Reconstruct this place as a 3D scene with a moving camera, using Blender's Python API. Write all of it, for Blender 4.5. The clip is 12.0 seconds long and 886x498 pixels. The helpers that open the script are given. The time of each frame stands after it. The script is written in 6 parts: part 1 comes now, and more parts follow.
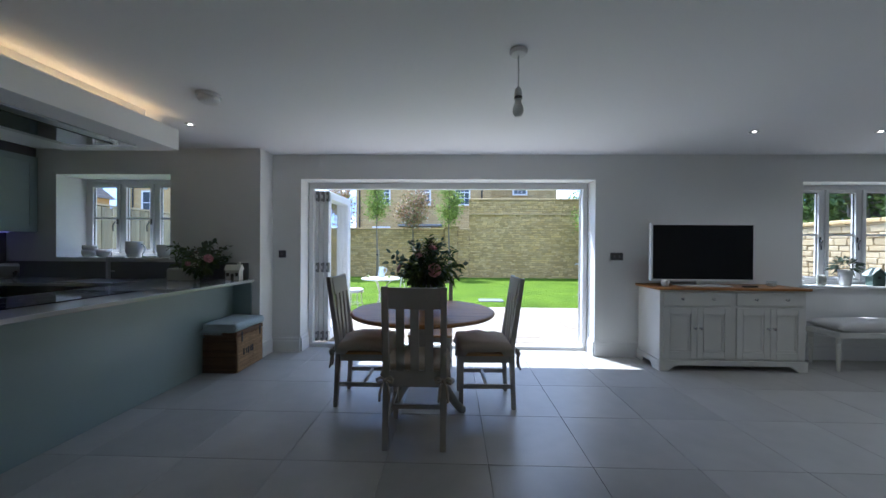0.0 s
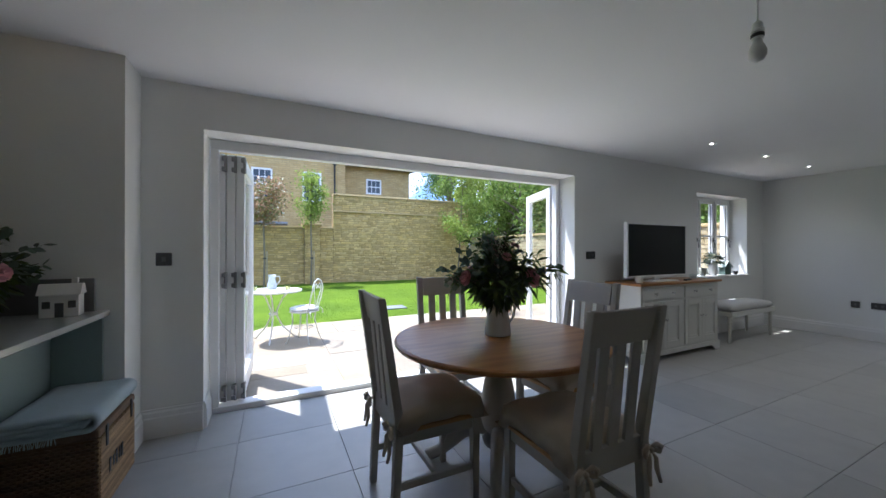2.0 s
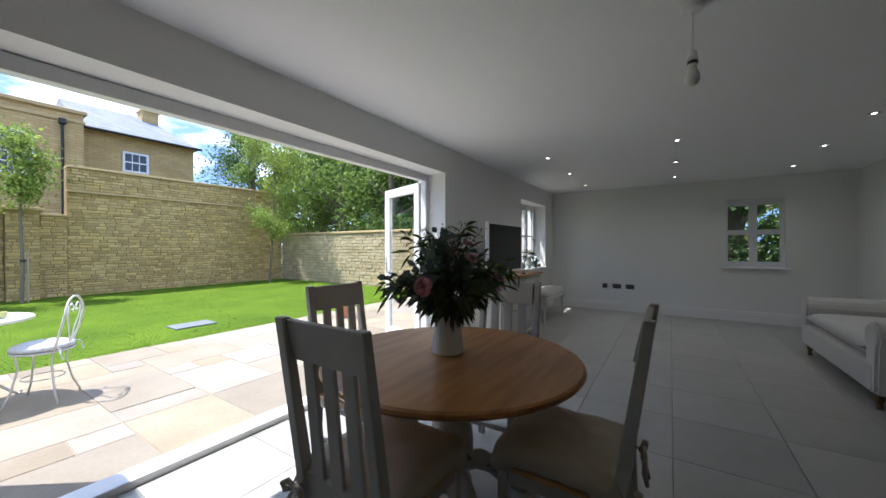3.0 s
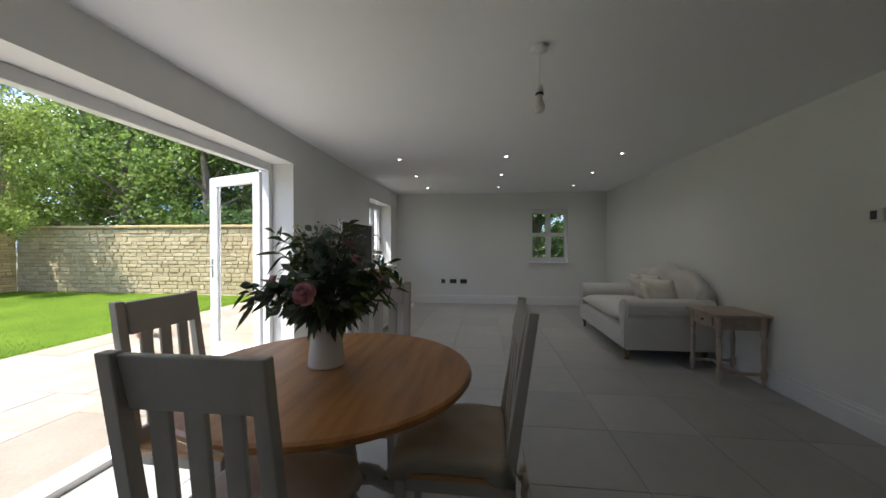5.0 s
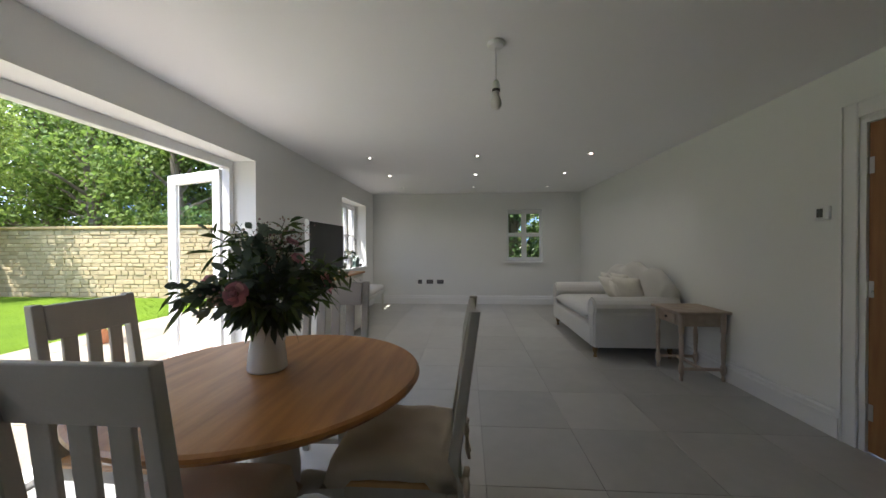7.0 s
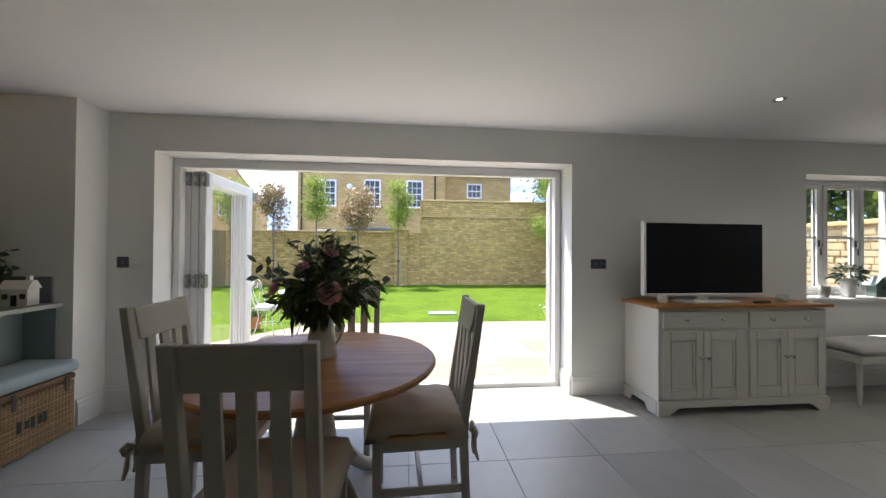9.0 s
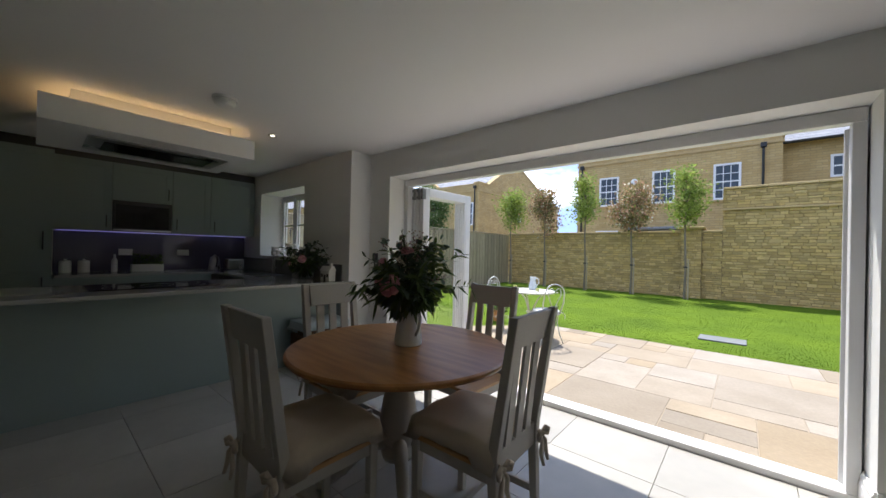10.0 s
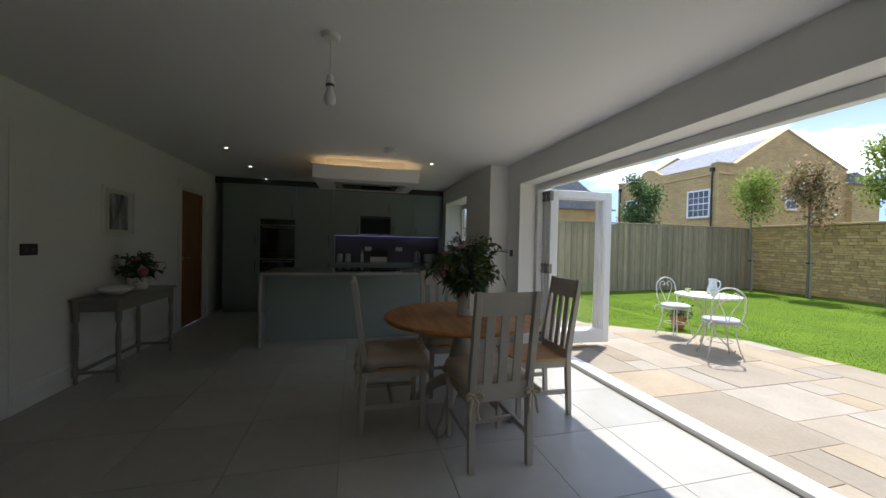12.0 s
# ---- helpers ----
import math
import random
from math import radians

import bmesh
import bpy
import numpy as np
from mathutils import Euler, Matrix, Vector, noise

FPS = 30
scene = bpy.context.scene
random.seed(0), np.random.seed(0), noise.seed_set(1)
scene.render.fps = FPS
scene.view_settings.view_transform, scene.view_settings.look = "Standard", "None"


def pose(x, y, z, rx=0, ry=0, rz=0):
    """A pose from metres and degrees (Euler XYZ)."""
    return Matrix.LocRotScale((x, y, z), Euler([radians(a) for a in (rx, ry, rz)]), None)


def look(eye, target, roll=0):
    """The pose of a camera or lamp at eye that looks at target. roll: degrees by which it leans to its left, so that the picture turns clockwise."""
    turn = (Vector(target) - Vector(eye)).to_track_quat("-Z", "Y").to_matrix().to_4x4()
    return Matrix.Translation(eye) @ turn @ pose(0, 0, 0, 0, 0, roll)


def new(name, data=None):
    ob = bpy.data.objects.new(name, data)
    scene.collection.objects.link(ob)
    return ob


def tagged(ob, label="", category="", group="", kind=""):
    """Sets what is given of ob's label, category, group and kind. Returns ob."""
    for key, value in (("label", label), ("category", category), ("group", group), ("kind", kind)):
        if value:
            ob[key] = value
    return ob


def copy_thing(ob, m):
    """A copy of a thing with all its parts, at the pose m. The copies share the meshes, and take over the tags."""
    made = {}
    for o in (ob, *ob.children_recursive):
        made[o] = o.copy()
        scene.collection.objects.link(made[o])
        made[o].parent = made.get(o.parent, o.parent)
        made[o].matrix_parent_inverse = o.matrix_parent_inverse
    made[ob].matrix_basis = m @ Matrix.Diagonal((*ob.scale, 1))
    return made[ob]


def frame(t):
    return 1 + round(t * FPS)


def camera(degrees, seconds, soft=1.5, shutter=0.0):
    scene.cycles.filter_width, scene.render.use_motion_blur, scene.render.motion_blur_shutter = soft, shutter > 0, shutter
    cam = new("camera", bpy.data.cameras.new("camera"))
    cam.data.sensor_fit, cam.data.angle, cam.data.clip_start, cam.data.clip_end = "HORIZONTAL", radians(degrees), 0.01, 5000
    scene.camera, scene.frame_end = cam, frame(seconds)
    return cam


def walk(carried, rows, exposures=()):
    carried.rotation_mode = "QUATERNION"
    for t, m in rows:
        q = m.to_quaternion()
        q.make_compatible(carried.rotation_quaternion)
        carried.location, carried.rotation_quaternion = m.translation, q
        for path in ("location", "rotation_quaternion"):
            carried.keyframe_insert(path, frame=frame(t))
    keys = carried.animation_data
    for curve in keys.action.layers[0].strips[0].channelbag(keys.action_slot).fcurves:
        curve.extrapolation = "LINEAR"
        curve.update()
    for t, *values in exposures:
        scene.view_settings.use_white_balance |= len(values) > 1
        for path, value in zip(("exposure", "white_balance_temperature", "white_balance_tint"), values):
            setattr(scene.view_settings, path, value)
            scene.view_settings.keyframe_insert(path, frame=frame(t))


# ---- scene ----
cam = camera(103.1, 12.0)
PATH = [
    (0, (-0.006, 0.085, 1.292), (-0.063, 2.084, 1.284), 0.4),
    (0.5, (-0.199, 0.518, 1.26), (-0.255, 2.518, 1.263), 0.4),
    (1, (-0.636, 0.8, 1.264), (-0.686, 2.799, 1.265), 0.4),
    (1.5, (-1.056, 1.008, 1.251), (-0.894, 3.001, 1.25), 0.3),
    (2, (-1.446, 1.373, 1.265), (-0.57, 3.171, 1.269), -0.0),
    (2.5, (-1.654, 1.775, 1.271), (-0.307, 3.253, 1.267), -0.3),
    (3, (-1.695, 2.195, 1.279), (-0.016, 3.282, 1.265), -0.1),
    (3.5, (-1.708, 2.47, 1.29), (0.188, 3.106, 1.269), -0.0),
    (5.5, (-1.711, 2.406, 1.288), (0.279, 2.604, 1.266), 0.0),
    (6, (-1.7, 2.389, 1.281), (0.295, 2.537, 1.26), 0.0),
    (6.5, (-1.696, 2.383, 1.277), (0.301, 2.489, 1.255), 0.0),
    (6.7, (-1.683, 2.368, 1.275), (0.314, 2.464, 1.257), 0.0),
    (8.3, (-0.839, 1.326, 1.272), (0.685, 2.622, 1.282), -1.1),
    (8.5, (-0.532, 1.22, 1.263), (0.702, 2.794, 1.275), -0.4),
    (9, (0.201, 1.254, 1.293), (0.398, 3.244, 1.315), 0.4),
    (9.5, (0.809, 1.463, 1.265), (0.015, 3.298, 1.325), 1.3),
    (10, (1.204, 1.721, 1.293), (-0.098, 3.239, 1.303), 1.4),
    (10.5, (1.508, 1.833, 1.313), (-0.063, 3.071, 1.301), 1.4),
    (11, (1.859, 1.985, 1.32), (0.131, 2.992, 1.304), 1.3),
    (11.5, (2.119, 2.107, 1.336), (0.262, 2.849, 1.307), 1.4),
    (12, (2.368, 2.247, 1.31), (0.43, 2.74, 1.28), 1.2),
]
walk(cam, [(t, look(eye, target, roll)) for t, eye, target, roll in PATH],
     exposures=[(0, 2.48, 5250, 11), (1.5, 2.48, 5520, 12), (2.5, 2.26, 5780, 11), (3.5, 2.07, 6030, 12), (5.5, 2.46, 6280, 12), (6.7, 2.73, 6330, 12), (8.5, 2.74, 6500, 14), (9.5, 2.2, 6400, 13), (10.5, 1.72, 6420, 11), (12, 1.83, 6300, 10)])

# ---- light ----
SUN_FROM = Vector((-0.60, 0.80, 2.04)).normalized()
sun_data = bpy.data.lights.new("sun", "SUN")
sun_data.energy, sun_data.angle, sun_data.color = 2.05, radians(0.53), (1.0, 0.95, 0.87)
sun = new("sun", sun_data)
sun.matrix_world = look(SUN_FROM * 40, (0, 0, 0))

world = bpy.data.worlds.new("sky")
scene.world = world
world.use_nodes = True
wn, wl = world.node_tree.nodes, world.node_tree.links
wn.clear()
sky = wn.new("ShaderNodeTexSky")
sky.sky_type, sky.sun_disc = "NISHITA", False
sky.sun_elevation, sky.sun_rotation = math.asin(SUN_FROM.z), math.atan2(SUN_FROM.x, SUN_FROM.y)
sky.air_density, sky.dust_density, sky.ozone_density = 1.0, 0.1, 2.0
tc = wn.new("ShaderNodeTexCoord")
mp = wn.new("ShaderNodeMapping")
mp.inputs["Scale"].default_value = (1.0, 1.0, 2.6)
mp.inputs["Location"].default_value = (3.1, 1.7, 0.4)
cl = wn.new("ShaderNodeTexNoise")
cl.inputs["Scale"].default_value, cl.inputs["Detail"].default_value, cl.inputs["Roughness"].default_value = 2.6, 9.0, 0.56
rp = wn.new("ShaderNodeValToRGB")
rp.color_ramp.elements[0].position, rp.color_ramp.elements[1].position = 0.50, 0.76
mx = wn.new("ShaderNodeMix")
mx.data_type = "RGBA"
mx.inputs[7].default_value = (14.5, 14.8, 15.2, 1)
bg = wn.new("ShaderNodeBackground")
bg.inputs["Strength"].default_value = 0.1
wo = wn.new("ShaderNodeOutputWorld")
lift = wn.new("ShaderNodeVectorMath")
lift.operation = "ADD"
lift.inputs[1].default_value = (0, 0, 0.7)      # clear air down to the horizon
wl.new(tc.outputs["Generated"], lift.inputs[0])
wl.new(lift.outputs[0], sky.inputs["Vector"])
wl.new(tc.outputs["Generated"], mp.inputs["Vector"])
wl.new(mp.outputs["Vector"], cl.inputs["Vector"])
wl.new(cl.outputs["Fac"], rp.inputs["Fac"])
wl.new(rp.outputs["Color"], mx.inputs[0])
wl.new(sky.outputs["Color"], mx.inputs[6])
wl.new(mx.outputs[2], bg.inputs["Color"])
wl.new(bg.outputs["Background"], wo.inputs["Surface"])

# the recessed ceiling spotlights of the living end, all switched on
CE = 2.42                      # ceiling height
SPOTS = [(x, y) for y in (3.53, 2.14, 0.73) for x in (2.86, 4.03, 5.24)]
spot_data = bpy.data.lights.new("ceiling_spot", "SPOT")
spot_data.energy, spot_data.color = 1.7, (1.0, 0.97, 0.92)
spot_data.spot_size, spot_data.spot_blend, spot_data.shadow_soft_size = radians(140), 1.0, 0.03
for x, y in SPOTS:
    new("ceiling_spot", spot_data).matrix_world = pose(x, y, CE - 0.012)


# ---- materials ----
def mat(name, col, rough=0.5, metal=0.0, var=0.08, scale=3.0, fine=60.0, bump=0.03, rand=0.0, island=0.0,
        stretch=(1, 1, 1), spec=0.5, sheen=0.0, col2=None):
    """A surface with coarse and fine variation of its colour, gloss and relief."""
    m = bpy.data.materials.new(name)
    m.use_nodes = True
    n, l = m.node_tree.nodes, m.node_tree.links
    b = n["Principled BSDF"]
    b.inputs["Metallic"].default_value = metal
    b.inputs["Specular IOR Level"].default_value = spec
    if sheen:
        b.inputs["Sheen Weight"].default_value = sheen
    co = n.new("ShaderNodeTexCoord")
    ma = n.new("ShaderNodeMapping")
    ma.inputs["Scale"].default_value = stretch
    l.new(co.outputs["Object"], ma.inputs["Vector"])
    c = n.new("ShaderNodeTexNoise")
    c.inputs["Scale"].default_value, c.inputs["Detail"].default_value = scale, 4
    f = n.new("ShaderNodeTexNoise")
    f.inputs["Scale"].default_value, f.inputs["Detail"].default_value = fine, 3
    src = ma.outputs["Vector"]
    if rand or island:
        inf = n.new("ShaderNodeObjectInfo") if rand else n.new("ShaderNodeNewGeometry")
        rnd = inf.outputs["Random"] if rand else inf.outputs["Random Per Island"]
        off = n.new("ShaderNodeVectorMath")
        off.operation = "MULTIPLY_ADD"
        cx = n.new("ShaderNodeCombineXYZ")
        for k in range(3):
            l.new(rnd, cx.inputs[k])
        l.new(cx.outputs[0], off.inputs[0])
        off.inputs[1].default_value = (31, 17, 23)
        l.new(src, off.inputs[2])
        src = off.outputs[0]
    l.new(src, c.inputs["Vector"])
    l.new(src, f.inputs["Vector"])

    def math_node(op, a, bv, cv=None):
        k = n.new("ShaderNodeMath")
        k.operation = op
        for i, v in enumerate((a, bv, cv)):
            if v is None:
                continue
            if isinstance(v, (int, float)):
                k.inputs[i].default_value = v
            else:
                l.new(v, k.inputs[i])
        return k.outputs[0]

    v = math_node("MULTIPLY_ADD", c.outputs["Fac"], 2.4 * var, 1 - 1.2 * var)
    v2 = math_node("MULTIPLY_ADD", f.outputs["Fac"], 1.4 * var, 1 - 0.7 * var)
    v = math_node("MULTIPLY", v, v2)
    if rand or island:
        k = rand or island
        v = math_node("MULTIPLY", v, math_node("MULTIPLY_ADD", rnd, 2 * k, 1 - k))
    base = n.new("ShaderNodeMix")
    base.data_type = "RGBA"
    base.inputs[6].default_value = (*col, 1)
    base.inputs[7].default_value = (*(col2 or col), 1)
    if col2:
        if rand or island:
            h = math_node("FRACT", math_node("MULTIPLY", rnd, 7.31), 0)
            mixf = math_node("MULTIPLY_ADD", c.outputs["Fac"], 0.5, math_node("MULTIPLY_ADD", h, 1.0, -0.25))
        else:
            mixf = math_node("MULTIPLY_ADD", c.outputs["Fac"], 3.0, -1.0)
        cla = n.new("ShaderNodeClamp")
        l.new(mixf, cla.inputs[0])
        l.new(cla.outputs[0], base.inputs[0])
    else:
        base.inputs[0].default_value = 0
    sc = n.new("ShaderNodeVectorMath")
    sc.operation = "SCALE"
    l.new(base.outputs[2], sc.inputs[0])
    l.new(v, sc.inputs["Scale"])
    l.new(sc.outputs[0], b.inputs["Base Color"])
    l.new(math_node("MULTIPLY_ADD", c.outputs["Fac"], 0.25 * rough, rough * 0.88), b.inputs["Roughness"])
    if bump:
        bp = n.new("ShaderNodeBump")
        bp.inputs["Strength"].default_value, bp.inputs["Distance"].default_value = min(1, bump * 8), 0.004
        l.new(f.outputs["Fac"], bp.inputs["Height"])
        l.new(bp.outputs["Normal"], b.inputs["Normal"])
    return m


def wood(name, col, dark, rough=0.4, stretch=(1.2, 14, 14), bump=0.02):
    m = mat(name, col, rough, var=0.10, scale=2.2, fine=22, bump=bump, stretch=stretch, col2=dark)
    return m


def glow(name, col, strength):
    m = bpy.data.materials.new(name)
    m.use_nodes = True
    b = m.node_tree.nodes["Principled BSDF"]
    b.inputs["Base Color"].default_value = (0.8, 0.8, 0.8, 1)
    b.inputs["Emission Color"].default_value = (*col, 1)
    b.inputs["Emission Strength"].default_value = strength
    return m


def pane_glass(name, tint=(1, 1, 1), ior=1.45):
    m = bpy.data.materials.new(name)
    m.use_nodes = True
    n, l = m.node_tree.nodes, m.node_tree.links
    n.remove(n["Principled BSDF"])
    lw = n.new("ShaderNodeLayerWeight")
    lw.inputs["Blend"].default_value = 0.5
    po = n.new("ShaderNodeMath")
    po.operation = "POWER"
    po.inputs[1].default_value = 5.0
    l.new(lw.outputs["Facing"], po.inputs[0])
    fr = n.new("ShaderNodeMath")
    fr.operation = "MULTIPLY_ADD"
    fr.inputs[1].default_value, fr.inputs[2].default_value = 0.5, 0.045 * (ior - 1)
    l.new(po.outputs[0], fr.inputs[0])
    tr = n.new("ShaderNodeBsdfTransparent")
    tr.inputs["Color"].default_value = (*tint, 1)
    gl = n.new("ShaderNodeBsdfGlossy")
    gl.inputs["Roughness"].default_value = 0.01
    mi = n.new("ShaderNodeMixShader")
    l.new(fr.outputs[0], mi.inputs[0])
    l.new(tr.outputs[0], mi.inputs[1])
    l.new(gl.outputs[0], mi.inputs[2])
    l.new(mi.outputs[0], n["Material Output"].inputs["Surface"])
    return m


def coursed(name, col, col2, mortar, bw, bh, gap=0.012):
    """Small coursed stone or brick for far facades, laid in the wall's own metres (u along, v up)."""
    m = bpy.data.materials.new(name)
    m.use_nodes = True
    n, l = m.node_tree.nodes, m.node_tree.links
    b = n["Principled BSDF"]
    b.inputs["Roughness"].default_value = 0.9
    co = n.new("ShaderNodeTexCoord")
    se = n.new("ShaderNodeSeparateXYZ")
    l.new(co.outputs["Object"], se.inputs[0])
    ad = n.new("ShaderNodeMath")
    ad.operation = "ADD"
    l.new(se.outputs[0], ad.inputs[0])
    l.new(se.outputs[1], ad.inputs[1])
    cx = n.new("ShaderNodeCombineXYZ")
    l.new(ad.outputs[0], cx.inputs[0])
    l.new(se.outputs[2], cx.inputs[1])
    br = n.new("ShaderNodeTexBrick")
    br.inputs["Scale"].default_value = 1.0
    br.inputs["Brick Width"].default_value, br.inputs["Row Height"].default_value = bw, bh
    br.inputs["Mortar Size"].default_value, br.inputs["Bias"].default_value = gap, -0.2
    br.inputs["Color1"].default_value, br.inputs["Color2"].default_value = (*col, 1), (*col2, 1)
    br.inputs["Mortar"].default_value = (*mortar, 1)
    l.new(cx.outputs[0], br.inputs["Vector"])
    no = n.new("ShaderNodeTexNoise")
    no.inputs["Scale"].default_value, no.inputs["Detail"].default_value = 1.3, 6
    l.new(co.outputs["Object"], no.inputs["Vector"])
    k = n.new("ShaderNodeMath")
    k.operation = "MULTIPLY_ADD"
    k.inputs[1].default_value, k.inputs[2].default_value = 0.5, 0.75
    l.new(no.outputs["Fac"], k.inputs[0])
    sc = n.new("ShaderNodeVectorMath")
    sc.operation = "SCALE"
    l.new(br.outputs["Color"], sc.inputs[0])
    l.new(k.outputs[0], sc.inputs["Scale"])
    l.new(sc.outputs[0], b.inputs["Base Color"])
    bp = n.new("ShaderNodeBump")
    bp.inputs["Strength"].default_value, bp.inputs["Distance"].default_value = 0.6, 0.02
    l.new(br.outputs["Fac"], bp.inputs["Height"])
    bp.invert = True
    l.new(bp.outputs["Normal"], b.inputs["Normal"])
    return m


WALL = mat("wall_paint", (0.795, 0.80, 0.775), 0.7, var=0.02, scale=1.2, fine=180, bump=0.02)
CEIL = mat("ceiling_paint", (0.88, 0.88, 0.885), 0.8, var=0.015, scale=1.0, fine=150, bump=0.015)
TRIM = mat("trim_gloss_white", (0.80, 0.80, 0.79), 0.35, var=0.02, fine=40, bump=0.008)
FRAME = mat("window_white", (0.80, 0.80, 0.80), 0.36, var=0.015, fine=30, bump=0.005)
TILE = mat("porcelain_tile", (0.40, 0.39, 0.36), 0.35, var=0.13, scale=1.8, fine=8, bump=0, rand=0.08)
GROUT = mat("grout", (0.335, 0.33, 0.31), 0.9, var=0.1, fine=200)
OAK = wood("oak_top", (0.47, 0.215, 0.058), (0.29, 0.118, 0.030), 0.36, (1.1, 9, 9))
OAK_D = wood("oak_door", (0.33, 0.16, 0.055), (0.24, 0.105, 0.035), 0.45, (14, 14, 1.2))
OAK_S = wood("oak_seat", (0.56, 0.33, 0.14), (0.46, 0.25, 0.10), 0.4, (10, 1.2, 10))
CHAIR = mat("chair_paint", (0.43, 0.405, 0.36), 0.5, var=0.06, scale=5, fine=70, bump=0.02)
LINEN = mat("linen", (0.54, 0.46, 0.36), 0.95, var=0.10, scale=6, fine=260, bump=0.08, sheen=0.3)
CREAM = mat("cream_paint", (0.66, 0.65, 0.60), 0.45, var=0.04, scale=4, fine=60, bump=0.012)
SAGE = mat("sage_panel", (0.27, 0.335, 0.325), 0.42, var=0.03, scale=2, fine=60, bump=0.01)
QUARTZ = mat("quartz_top", (0.42, 0.42, 0.405), 0.12, var=0.06, scale=6, fine=220, bump=0.0)
UPSTAND = mat("splash_glass", (0.13, 0.12, 0.16), 0.08, var=0.03, bump=0.0)
HINGE = mat("dull_hinge_steel", (0.30, 0.30, 0.30), 0.42, 1.0, var=0.1, fine=90, bump=0.005)
STEEL = mat("brushed_steel", (0.55, 0.55, 0.55), 0.28, 1.0, var=0.05, fine=120, bump=0.005)
CHROME = mat("chrome", (0.7, 0.7, 0.7), 0.12, 1.0, var=0.02, bump=0.0)
DARK = mat("dark_plate", (0.055, 0.055, 0.058), 0.4, var=0.05, bump=0.0)
BLACKGL = mat("black_glass", (0.006, 0.006, 0.007), 0.06, var=0.03, bump=0.0)
SCREEN = mat("tv_screen", (0.004, 0.004, 0.005), 0.22, var=0.03, bump=0.0, spec=0.25)
PLASTIC = mat("white_plastic", (0.78, 0.78, 0.77), 0.4, var=0.02, bump=0.0)
CERAMIC = mat("white_ceramic", (0.76, 0.75, 0.72), 0.22, var=0.03, scale=8, fine=40, bump=0.01)
WICKER = mat("wicker", (0.15, 0.085, 0.045), 0.7, var=0.3, scale=14, fine=90, bump=0.1, island=0.25)
WICKER_L = mat("wicker_light", (0.42, 0.27, 0.14), 0.7, var=0.3, scale=14, fine=90, bump=0.1, island=0.25)
BLANKET = mat("blanket", (0.42, 0.50, 0.52), 0.95, var=0.08, scale=10, fine=300, bump=0.1, sheen=0.4)
SOFA = mat("sofa_linen", (0.60, 0.585, 0.55), 0.95, var=0.06, scale=6, fine=280, bump=0.07, sheen=0.3)
PILLOW = mat("pillow_linen", (0.70, 0.665, 0.60), 0.95, var=0.10, scale=12, fine=220, bump=0.07)
LIMED = wood("limed_wood", (0.46, 0.37, 0.30), (0.36, 0.285, 0.225), 0.6, (6, 6, 6))
GREYTBL = mat("grey_table_paint", (0.235, 0.225, 0.20), 0.5, var=0.08, scale=5, fine=60, bump=0.02)
BRONZE = mat("bronze_caster", (0.22, 0.14, 0.06), 0.4, 0.8, var=0.1)
GLASS = pane_glass("window_glass")
CLEARGL = pane_glass("clear_glass", (0.95, 0.97, 0.97))
WATER = pane_glass("water", (0.94, 0.97, 0.98), 1.33)
SLAB = mat("sandstone", (0.28, 0.22, 0.145), 0.85, var=0.2, scale=2.2, fine=38, bump=0.05, rand=0.17, col2=(0.30, 0.265, 0.222))
JOINT = mat("patio_joint", (0.33, 0.275, 0.21), 0.95, var=0.2, fine=120)
STONE = mat("wall_stone", (0.49, 0.34, 0.125), 0.9, var=0.2, scale=3.5, fine=30, bump=0.1, island=0.22, col2=(0.54, 0.395, 0.18))
STONE_E = mat("wall_stone_pale", (0.44, 0.345, 0.195), 0.9, var=0.14, scale=3.5, fine=30, bump=0.1, island=0.11, col2=(0.50, 0.41, 0.255))
# darker than plain mortar, to draw the shadow lines between the stones
MORTAR = mat("mortar", (0.30, 0.21, 0.10), 0.95, var=0.18, fine=60, bump=0.06)
COPING = mat("coping", (0.52, 0.38, 0.19), 0.9, var=0.14, scale=3, fine=30, bump=0.05)
FACADE = coursed("facade_stone", (0.50, 0.35, 0.15), (0.58, 0.43, 0.21), (0.40, 0.29, 0.14), 0.36, 0.11, 0.010)
SLATE = coursed("roof_slate", (0.24, 0.25, 0.275), (0.31, 0.32, 0.345), (0.13, 0.13, 0.14), 0.28, 0.2, 0.01)
FENCE = mat("fence_wood", (0.36, 0.29, 0.20), 0.85, var=0.3, scale=3, fine=60, bump=0.06, rand=0.22, stretch=(6, 6, 1))
IRON = mat("white_iron", (0.62, 0.61, 0.58), 0.5, var=0.12, scale=12, fine=60, bump=0.02)
SEATPAD = mat("check_pad", (0.60, 0.61, 0.63), 0.9, var=0.3, scale=40, fine=160, bump=0.05)
TERRA = mat("terracotta", (0.47, 0.20, 0.10), 0.85, var=0.12, scale=9, fine=60, bump=0.03)
PIPE = mat("black_pipe", (0.02, 0.02, 0.02), 0.4, var=0.05)
BARK = mat("bark", (0.20, 0.165, 0.125), 0.9, var=0.25, scale=8, fine=50, bump=0.12, stretch=(1, 1, 0.3))
GRASS = mat("lawn", (0.082, 0.14, 0.012), 0.9, spec=0.08, var=0.22, scale=0.9, fine=70, bump=0.12, col2=(0.105, 0.165, 0.014))
BLADE = mat("grass_blade", (0.085, 0.15, 0.012), 0.8, spec=0.08, var=0.1, scale=0.9, island=0.25, bump=0.0, col2=(0.13, 0.195, 0.02))
SOIL = mat("far_ground", (0.12, 0.12, 0.06), 0.95, var=0.3, scale=0.4, fine=20)


